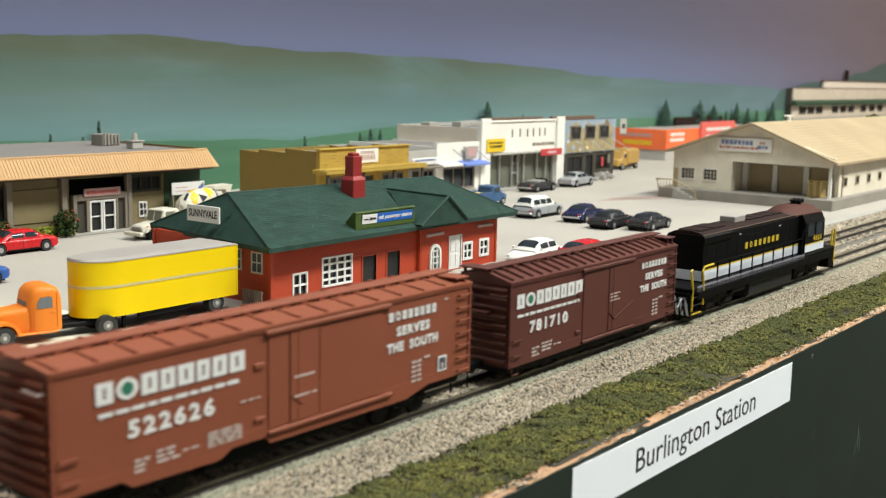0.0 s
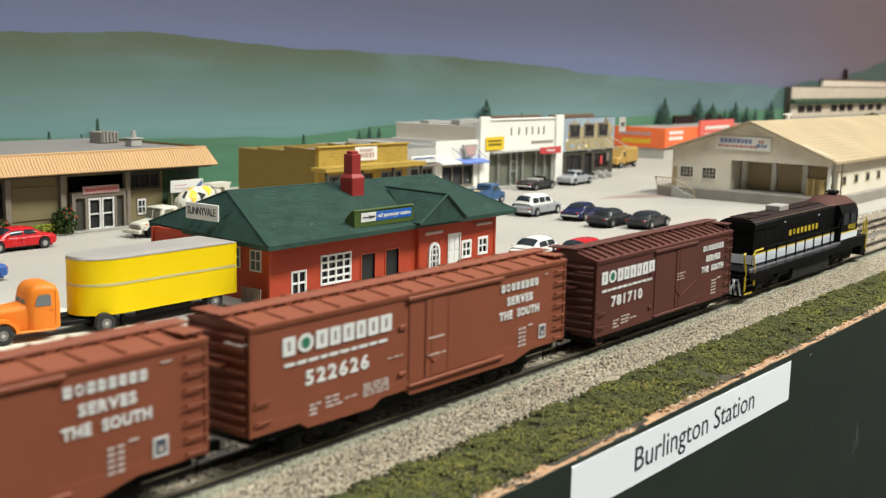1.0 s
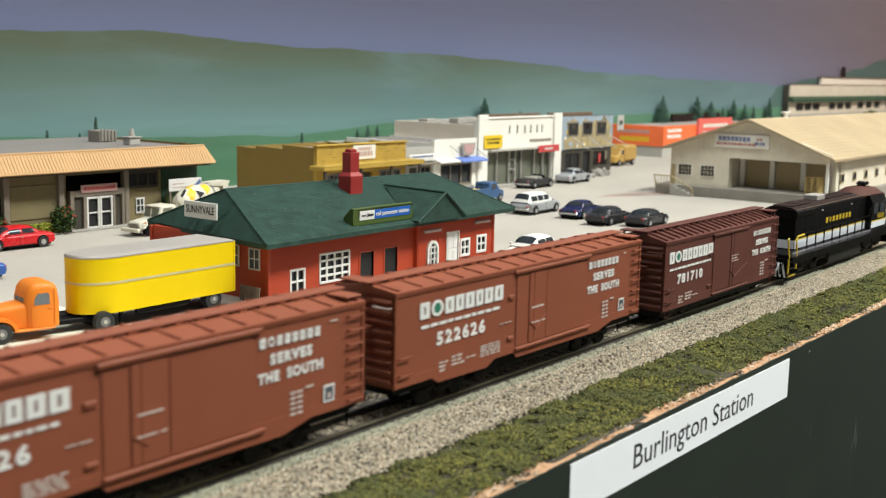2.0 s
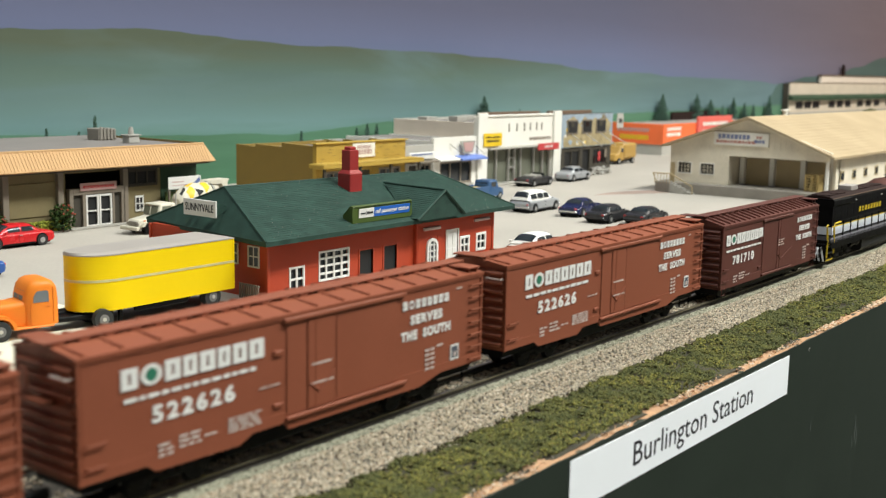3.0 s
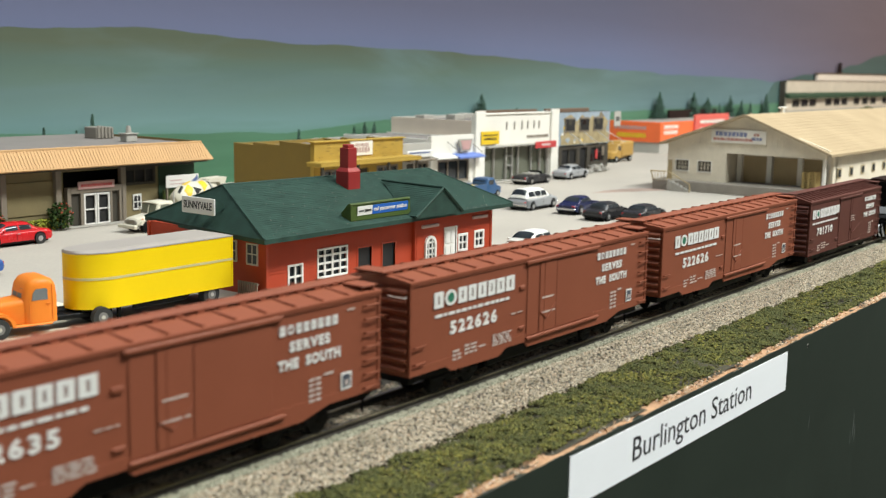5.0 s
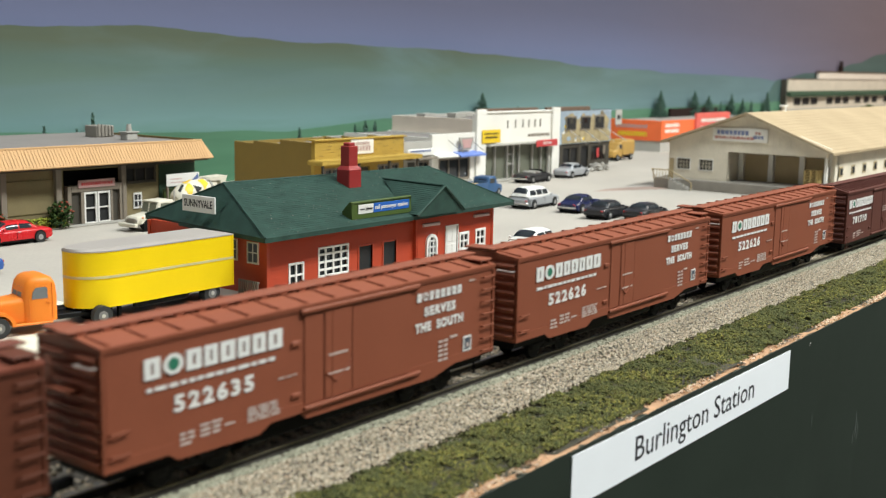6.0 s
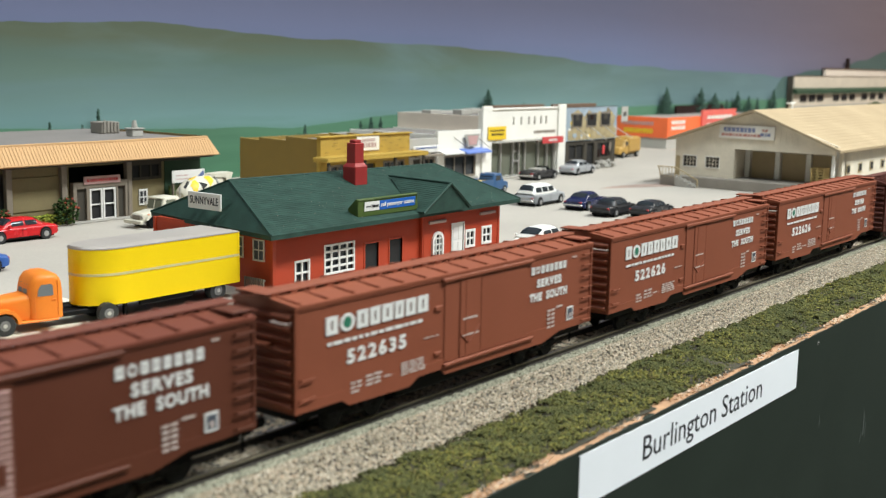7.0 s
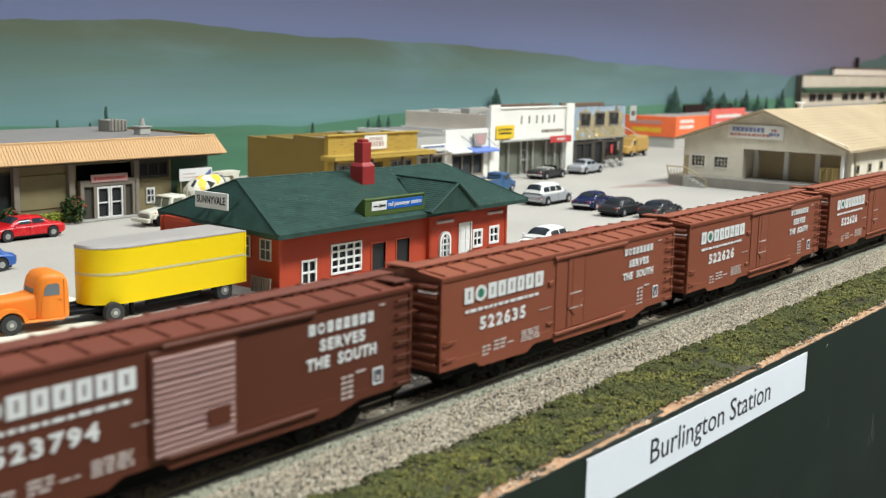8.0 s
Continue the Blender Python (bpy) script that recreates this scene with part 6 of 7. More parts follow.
def mural_shop():
    t = thing("mural_shop", P(0, 0, 0), "shop with a blue and tan painted upper front", "shop")
    part("front_wall", holed(Geo(), 106.05, 117.4, GZ, 6.3, 42.0, 42.5, [(107, 110.5, 0.4, 2.4), (111, 112.6, GZ, 2.3), (113.2, 116.6, 0.4, 2.4)]), M["wall_dark"], t)
    part("painted_front", Geo().box(106.1, 117.35, 41.85, 41.99, 2.65, 6.25, 0.03), M["mural_blue"], t, "pale blue painted panel")
    base = [(106.6, 2.75), (117.0, 2.75), (117.2, 3.6), (116.5, 4.3), (116.9, 5.1), (115.6, 5.9), (114.6, 5.3), (113.2, 5.9), (112.4, 5.2), (110.9, 6.0), (109.9, 5.2), (108.6, 6.05), (107.0, 5.6), (107.5, 4.5), (106.5, 3.8)]
    part("painted_patch", Geo().prism(base, "y", 41.81, 41.849), M["mural_tan"], t, "irregular tan painted patch")
    for k in range(26):
        cx, cz, r = rng.uniform(106.8, 116.7), rng.uniform(2.95, 5.9), rng.uniform(0.15, 0.5)
        q = [(cx + r * rng.uniform(0.5, 1.2) * math.cos(a), cz + 0.7 * r * rng.uniform(0.5, 1.2) * math.sin(a)) for a in [math.pi * i / 4 for i in range(8)]]
        part("paint_blotch", Geo().prism(q, "y", 41.79 + 0.0005 * k, 41.809), M[("wall_ochre", "mural_blue", "trim", "sign_yellow", "mural_tan", "shop_white")[k % 6]], t)
    for i in range(3):
        x = 108.3 + i * 3.1
        a = part("window_frame", Geo().box(x - 1.1, x + 1.1, 41.72, 41.785, 4.1, 5.7, 0.02), M["trim"], t)
        part("dark_pane", Geo().prism([(x - 0.9, 4.3), (x + 0.85, 4.25), (x + 1.0, 5.5), (x - 1.0, 5.55)], "y", 41.69, 41.719), M["blackout"], a)
        part("curtain", Geo().box(x - 0.45, x + 0.25, 41.67, 41.689, 4.9, 5.45), M[("wall_dark", "rust", "wall_dark")[i]], a)
        part("strut", Geo().rod([(x - 0.2, 41.7, 4.1), (x + 1.5, 40.6, 2.7)], 0.05), M["silver_trim"], t)
    part("strut", Geo().rod([(116.2, 41.7, 4.1), (118.9, 40.6, 2.7)], 0.05), M["silver_trim"], t)
    for h in ((107, 110.5, 0.4, 2.4), (113.2, 116.6, 0.4, 2.4)):
        sash(t, *h, 42.1, 2, 1, M["wall_dark"], 0.14, "window", "blackout")
    for k, (x, z, ink) in enumerate(((113.6, 0.5, "rust"), (114.6, 0.9, "sign_red"), (115.5, 0.6, "rust"), (116.1, 1.2, "trim"))):
        part("display_item", Geo().box(x, x + 0.5, 42.02 + 0.002 * k, 42.09, z, z + 1.0, 0.04), M[ink], t)
    part("door", Geo().box(111, 112.6, 42.2, 42.3, GZ, 2.3), M["blackout"], t)
    heap = Geo()
    for k in range(90):
        u = rng.uniform(-1, 1)
        lump(heap, 113.6 + 2.4 * u, 41.3 + rng.uniform(-0.5, 0.6), GZ + 0.1 + rng.random() * 0.75 * (1 - u * u), rng.uniform(0.12, 0.26))
    tagged(part("rubble", heap, M["stucco"], t, "grey rubble heap"), kind="stuff")
    part("side_wall", Geo().box(117.0, 117.4, 42.5, 54, GZ, 5.9), M["stucco"], t)
    part("roof", Geo().box(106.1, 117.0, 42.5, 54, 5.4, 5.6), M["rust"], t, "rusty flat roof")
    part("roof_box", Geo().box(106.3, 115.5, 43.6, 44.0, 5.6, 6.62, 0.03), M["wood_brown"], t)
    bars_sign(t, 118.4, 41.5, 5.4, 1.5, 1.7, M["stucco"], [(M["ink"], 0.3, 0.5, 0.5)])


mural_shop()


def orange_store():
    t = thing("orange_store", P(0, 0, 0), "flat-roofed store with an orange band above grey walls", "store")
    x0, x1, y0, y1 = 147.4, 186, 50.3, 59.6
    part("wall", Geo().box(x0 + 0.2, x1, y0 + 0.2, y1, GZ, 1.0), M["stucco"], t, "grey lower walls")
    part("orange_band", Geo().box(x0, x0 + 0.5, y0, y1, 0.95, 3.85, 0.04), M["orange"], t, "orange sign band")
    part("orange_band", Geo().box(x0 + 0.5, x1, y0, y0 + 0.5, 0.95, 3.85, 0.04), M["orange"], t, "orange sign band")
    part("coral_panel", Geo().box(158, 170, y0 - 0.4, y0 - 0.01, 1.4, 4.75, 0.04), M["store_red"], t, "coral-red raised panel")
    part("roof", Geo().box(x0 + 0.5, x1, y0 + 0.5, y1, 3.4, 3.6), M["trailer_roof"], t)
    part("rear_parapet", Geo().box(168, x1, y1 - 0.5, y1 - 0.1, 3.6, 4.9), M["rust"], t, "dark red rear parapet")
    for yy, z, w, hh, ink in ((57.6, 3.2, 5.2, 0.5, "sign_pink"), (57.2, 2.2, 4.6, 0.65, "sign_yellow")):
        part("print_bars", small_bars(1, w, hh, 0.7), M[ink], t, "", P(x0 - 0.02, yy, z, 0, 0, -90))
    for x, z, w, yy in ((148.5, 3.4, 4.5, y0), (148.5, 2.6, 4.5, y0), (159.5, 3.9, 9, y0 - 0.4), (159.5, 2.8, 9, y0 - 0.4)):
        part("print_bars", small_bars(1, w, 0.5, 0.7), M["shop_white"], t, "", P(x, yy - 0.02, z))


orange_store()


# -- the warehouse --
def warehouse():
    t = thing("warehouse", P(0, 0, 0), "pale grey warehouse with tan gabled roof and loading dock", "warehouse")
    xf, y0, y1, xb = 103.0, 11.6, 27.3, 165
    zf = 0.42
    ws = M["walton"]
    dk = part("dock", Geo().box(101.7, xb, 10.95, 28.2, GZ + 0.004, zf, 0.04), M["dock_grey"], t, "grey concrete dock")
    # front wall in the y-z plane, recessed bay for three roller doors
    w = part("front_wall", Geo().box(xf, xf + 0.3, 21.2, 27.3, zf, 1.35).box(xf, xf + 0.3, 21.2, 22.7, 1.35, 2.35).box(xf, xf + 0.3, 24.05, 25.05, 1.35, 2.35).box(xf, xf + 0.3, 26.4, 27.3, 1.35, 2.35).box(xf, xf + 0.3, 21.2, 27.3, 2.35, 4.0), ws, t, "pale grey boarded front")
    for a in (22.7, 25.05):
        w2 = 1.35
        g = Geo().box(xf - 0.06, xf + 0.1, a - 0.08, a, 1.27, 2.43).box(xf - 0.06, xf + 0.1, a + w2, a + w2 + 0.08, 1.27, 2.43).box(xf - 0.08, xf + 0.1, a, a + w2, 1.27, 1.35).box(xf - 0.06, xf + 0.1, a, a + w2, 2.35, 2.43)
        v = part("window", g, M["shop_white"], t)
        for q in (w2 * 0.25, w2 * 0.5, w2 * 0.75):
            part("glazing_bar", Geo().box(xf + 0.02, xf + 0.08, a + q - 0.02, a + q + 0.02, 1.35, 2.35), M["walton"], v)
        for z in (1.66, 2.0):
            part("glazing_bar", Geo().box(xf + 0.03, xf + 0.07, a, a + w2, z, z + 0.045), M["walton"], v)
        part("pane", Geo().box(xf + 0.12, xf + 0.15, a, a + w2, 1.35, 2.35), M["wall_dark"], v)
    part("office_door", Geo().box(xf - 0.05, xf - 0.003, 26.75, 27.2, zf, 2.3, 0.01), M["garage"], t)
    part("bay_side", Geo().box(xf + 0.3, xf + 2.8, 21.2, 21.45, zf, 3.6), ws, t)
    part("bay_back", Geo().box(xf + 2.8, xf + 3.1, y0, 21.2, zf, 4.0), ws, t)
    for a in (18.2, 15.2, 12.3):
        dr = part("roller_door", Geo().box(xf + 2.7, xf + 2.79, a, a + 2.3, zf, 2.95), M["garage"], t, "tan roller door")
        for i in range(10):
            part("slat", Geo().box(xf + 2.66, xf + 2.7, a, a + 2.3, zf + 0.02 + i * 0.25, zf + 0.22 + i * 0.25), M["garage"], dr)
    for a in (20.6, 17.6, 14.6, 11.8):
        part("pier", Geo().box(xf + 2.35, xf + 2.64, a, a + 0.5, zf, 3.4, 0.03), M["shop_white"], t)
    part("header", Geo().box(xf, xf + 0.3, y0, 21.2, 3.25, 4.0), ws, t)
    part("corner_post", Geo().box(xf - 0.02, xf + 0.28, y0 + 0.05, y0 + 0.3, zf, 3.25), M["shop_white"], t)
    part("side_wall", Geo().box(xf + 2.0, xb, y0, y0 + 0.3, zf, 3.75), ws, t, "pale side wall")
    part("side_wall", Geo().box(xf + 0.3, xb, y1 - 0.3, y1, zf, 3.9), ws, t)
    part("back_wall", Geo().box(xb - 0.3, xb, y0 + 0.3, y1 - 0.3, zf, 4.0), ws, t)
    for i in range(12):
        x = 106.1 + i * 3.45
        v = part("window", Geo().box(x, x + 1.1, y0 - 0.06, y0 - 0.004, 1.3, 2.25, 0.02), M["garage"], t)
        part("pane", Geo().box(x + 0.15, x + 0.95, y0 - 0.075, y0 - 0.062, 1.45, 2.12), M["window"], v)
    # gable and roof
    ym = 19.3
    g = Geo().prism([(y0 - 0.3, 4.0), (y1 + 0.2, 4.0), (ym, 6.85)], "x", xf - 0.02, xf + 0.25)
    part("gable", g, ws, t, "boarded gable")
    strip = Geo()
    for i in range(26):
        y = 12.4 + i * 0.55
        top = 4.0 + (6.75 - 4.0) * (1 - abs(y - ym) / 8.1)
        if top > 4.2:
            strip.box(xf - 0.05, xf - 0.021, y - 0.03, y + 0.03, 4.02, top)
    tagged(part("gable_battens", strip, ws, t), kind="stuff")
    for a, b in (((y0 - 0.7, 3.72), (ym, 7.05)), ((y1 + 0.6, 4.0), (ym, 7.05))):
        g = Geo().prism([a, b, (b[0], b[1] - 0.2), (a[0], a[1] - 0.2)], "x", xf - 0.7, xb + 0.6)
        part("roof_slope", g, M["tin"], t, "tan weathered roof")
        for i in range(15):
            u = i / 15
            y, z = a[0] + (b[0] - a[0]) * u, a[1] + (b[1] - a[1]) * u
            part("roof_lap", Geo().rod([(xf - 0.7, y, z + 0.01), (xb + 0.6, y, z - 0.004)], 0.012, 4), M["tin"], t)
        part("verge_board", Geo().prism([(a[0], a[1] + 0.03), (b[0], b[1] + 0.03), (b[0], b[1] - 0.2), (a[0], a[1] - 0.18)], "x", xf - 0.82, xf - 0.7), M["wood_grey"], t)
    part("ridge_vent", Geo().cyl((112, ym + 0.1, 6.9), "z", 0.25, 0.7, 8).box(111.2, 112.8, ym - 0.1, ym + 0.3, 7.45, 7.6, 0.04), M["shop_white"], t)
    # sign with unreadable colour print on a cream ground
    b = part("sign_board", Geo().box(xf - 0.22, xf - 0.06, 17.3, 22.75, 4.28, 5.55, 0.03), M["shop_white"], t, "cream sign board")
    for yy, z, w2, hh, ink in ((22.3, 5.32, 3.3, 0.42, "faded_blue"), (22.5, 4.75, 3.9, 0.26, "faded_red"), (18.5, 5.25, 0.6, 0.24, "faded_red"), (18.7, 4.9, 1.0, 0.3, "faded_blue")):
        part("print_bars", small_bars(1, w2, hh, 0.5), M[ink], b, "", P(xf - 0.225, yy, z, 0, 0, -90))
    # stair and rail
    for i in range(6):
        part("baluster", Geo().rod([(101.0, 26.3 + i * 0.32, 0.3), (101.0, 26.3 + i * 0.32, 1.3)], 0.035, 5), M["garage"], t)
    for i in range(5):
        part("step", Geo().box(100.9, 101.69, 24.0 + i * 0.45, 24.45 + i * 0.45, GZ + 0.004, GZ + 0.18 + i * 0.19, 0.02), M["concrete"], t)
    part("stair_rail", Geo().rod([(101.0, 23.9, 0.2), (101.0, 26.2, 1.3), (101.0, 28.1, 1.3)], 0.06).rod([(101.0, 23.9, GZ), (101.0, 23.9, 0.2)], 0.06).rod([(101.75, 26.2, 0.4), (101.0, 26.2, 1.3)], 0.05).rod([(101.75, 28.1, 0.4), (101.0, 28.1, 1.3)], 0.05), M["garage"], t)


warehouse()
pl = thing("pallet_stack", P(103.2, 13.2, 0.42), "stack of yellow-tan wooden pallets on the dock", "pallets")
for i in range(6):
    p = part("pallet", Geo().box(0, 1.3, -0.65, 0.65, 0.02 + i * 0.26, 0.08 + i * 0.26).box(0, 1.3, -0.65, 0.65, 0.2 + i * 0.26, 0.25 + i * 0.26).box(0, 1.3, -0.65, -0.5, 0.08 + i * 0.26, 0.2 + i * 0.26).box(0, 1.3, -0.08, 0.08, 0.08 + i * 0.26, 0.2 + i * 0.26).box(0, 1.3, 0.5, 0.65, 0.08 + i * 0.26, 0.2 + i * 0.26), M["wood"], pl)
setting("dirt_patch", Geo().prism([(101.6, 25.8), (101.6, 28.6), (99.6, 29.6), (96.4, 30.4), (93.2, 30.2), (96.0, 28.8), (98.8, 27.3)], "z", GZ + 0.001, GZ + 0.006), mat("reddish_dirt", (0.31, 0.225, 0.185), 0.95, 0.3, 0.3, 0.01), "reddish dirt stain on the ground", "dirt")


# -- the factory by the backdrop --
def factory():
    t = thing("factory", P(0, 0, 0), "cream two-storey factory with dark green awning band", "factory")
    hs = [(x, x + 4.0, 4.7, 6.2) for x in (220.5, 225.2, 229.9, 239.5, 244.6, 249.7, 258, 264, 270, 279, 285, 291)]
    part("front_wall", holed(Geo(), 217.2, 320, GZ, 9.75, 58.6, 58.9, hs), M["factory_cream"], t, "cream wall")
    for h in hs:
        sash(t, *h, 58.65, 2, 1, M["wall_dark"], 0.2)
    part("side_wall", Geo().box(217.2, 217.6, 58.9, 60.0, GZ, 9.75), M["wall_dark"], t, "dark side wall")
    part("roof", Geo().box(217.6, 320, 58.9, 60.0, 9.3, 9.5), M["roof_grey"], t)
    part("awning_band", Geo().prism([(58.59, 7.5), (57.7, 7.0), (57.7, 6.4), (58.59, 6.5)], "x", 216.5, 320), M["wall_green"], t, "dark green awning")
    part("penthouse", Geo().box(236, 320, 59.2, 59.9, 9.5, 11.3, 0.1), M["side_beige"], t, "pinkish upper storey")
    part("roof_line", Geo().box(235.6, 320, 59.0, 59.95, 11.3, 11.5, 0.04), M["wood_brown"], t)
    part("roof_line", Geo().box(217.0, 320, 58.5, 58.95, 9.75, 9.9, 0.04), M["wood_brown"], t)
    part("smoke_stack", Geo().cyl((250, 59.5, 11.3), "z", 0.5, 2.4, 12, 0.4), M["rust"], t)
    part("floor_band", Geo().box(217.1, 320, 58.4, 58.59, 3.6, 4.0), M["concrete"], t)


factory()


# -- trees along the backdrop --
NEEDLE = island_mat("needles", [(0.045, 0.09, 0.066), (0.07, 0.125, 0.092), (0.085, 0.15, 0.115), (0.055, 0.105, 0.08)])


def conifer(x, y, h, r, label="dark green conifer against the backdrop", z=GZ, low=0.12):
    t = thing("conifer_tree", P(x, y, z), label, "tree", "conifers along the backdrop")
    part("trunk", Geo().cyl((0, 0, 0), "z", 0.16, h * 0.97, 7, 0.01), M["bark"], t)
    g = Geo()
    n = int(500 + 130 * h)
    for _ in range(n):
        u = rng.random() ** 0.8
        zz = h * (low + (1 - low) * u)
        down = (h - zz) / 4.5
        q = r * min(1.0, down) ** 0.8 * (0.85 + 0.2 * math.sin(zz * 7)) * rng.uniform(0.1, 1.15) ** 0.7
        a = rng.uniform(0, 6.28)
        lump(g, q * math.cos(a), q * math.sin(a) * 0.5, zz - q * 0.3, rng.uniform(0.08, 0.2) * (0.5 + min(1.0, down)), 0.6)
    part("crown", g, NEEDLE, t)
    return t


for x, h, r in ((116, 8.3, 2.6), (121.5, 6.3, 0.9), (124, 6.5, 1.0), (164.5, 8.4, 2.7), (177, 8.3, 2.6), (182.5, 7.4, 3.4), (192, 7.7, 2.1), (197, 6.8, 2.0), (208.5, 7.9, 1.7), (201, 6.4, 1.5), (187.5, 6.4, 1.6)):
    conifer(x, 59.2, h, r)
for x, h, r in ((84, 4.9, 0.8), (92.5, 5.0, 1.0), (94.2, 5.4, 1.2), (95.8, 5.3, 1.0), (54.5, 5.9, 0.5), (59.2, 6.9, 0.6), (48.5, 5.4, 0.4), (57.6, 5.6, 0.6)):
    conifer(x, 59.3, h, r, "small dark tree against the painted meadow")
b = thing("round_tree", P(196, 36.5, GZ), "dark round-crowned tree beyond the warehouse", "tree")
part("trunk", Geo().cyl((0, 0, 0), "z", 0.3, 4.2, 8, 0.15), M["bark"], b)
g = Geo()
foliage_mass(g, 0, 0, 4.9, 2.2, 2.0, 1.5, 500, 0.35)
part("crown", g, LEAVES, b)


# ---- road vehicles ----
def wheel_at(t, x, y, r, w, hub="hub"):
    a = part("wheel", Geo().cyl((x, y - w / 2, r), "y", r, w, 18), M["tyre"], t)
    part("hubcap", Geo().cyl((x, y - w / 2 - 0.02, r), "y", r * 0.5, w + 0.04, 14), M[hub], a)
    part("hub_nut", Geo().cyl((x, y - w / 2 - 0.05, r), "y", r * 0.2, w + 0.1, 10), M["silver_trim"], a)


def section(y, z0, z1, c, n=3):
    """Half-rounded cross-section: bottom flat, top corners rounded by c."""
    pts = [(-y, z0), (-y, z1 - c)]
    for i in range(1, n):
        a = math.pi / 2 * i / n
        pts.append((-y + c * (1 - math.cos(a)), z1 - c + c * math.sin(a)))
    pts.append((-y + c, z1))
    return pts + [(-p[0], p[1]) for p in reversed(pts)]


def cabin_shell(t, cabin, belt, H, W, paint, wagon):
    """Rounded roof and pillars in one shell, with the glass set into it."""
    a, b, c, d = cabin
    z0, hw = belt - 0.06, W / 2 * 0.93

    def crown(x):
        if x < b:
            return (H - 0.03 - z0) * math.sin(math.pi / 2 * max(0.0, (x - a) / (b - a))) ** 0.85
        if x > c:
            return (H - 0.03 - z0) * math.sin(math.pi / 2 * max(0.0, (d - x) / (d - c))) ** 0.85
        return H - 0.03 - z0 + 0.03 * math.sin(math.pi * (x - b) / (c - b))

    def at(x, th, out=0.0):
        co, si = math.cos(th), math.sin(th)
        wy = hw * (0.93 + 0.07 * math.sin(math.pi * (x - a) / (d - a)))
        k = crown(x)
        lean = 1 - 0.16 * (abs(si) ** 0.7) * k / (H - z0)
        return (x, math.copysign(abs(co) ** 0.6, co) * (wy * lean + out), z0 + abs(si) ** 0.62 * k + out * si)
    xs = [a + 0.02 + (d - a - 0.04) * i / 26 for i in range(27)]
    ths = [math.pi * i / 16 for i in range(17)]
    part("roof_shell", Geo().loft([[at(x, th) for th in ths] for x in xs], True, False), paint, t)

    def glass_patch(name, x0, x1, t0, t1, n=6):
        g = Geo()
        k = n + 1
        g.add([at(x0 + (x1 - x0) * i / n, t0 + (t1 - t0) * j / n, 0.014) for i in range(k) for j in range(k)],
              [(i * k + j, i * k + j + 1, (i + 1) * k + j + 1, (i + 1) * k + j) for i in range(n) for j in range(n)], True)
        part(name, g, M["window"], t)
    glass_patch("rear_window", a + (b - a) * 0.22, a + (b - a) * 0.8, 0.8, math.pi - 0.8)
    glass_patch("windscreen", d - (d - c) * 0.85, d - (d - c) * 0.2, 0.8, math.pi - 0.8)
    x0, x1 = a + (b - a) * 0.75, d - (d - c) * 0.7
    n = 3 if wagon else 2
    gap = 0.12
    w = (x1 - x0 - gap * (n - 1)) / n
    for k in range(n):
        u = x0 + k * (w + gap)
        glass_patch("side_window", u, u + w, 0.08, 0.6)
        glass_patch("side_window", u, u + w, math.pi - 0.6, math.pi - 0.08)


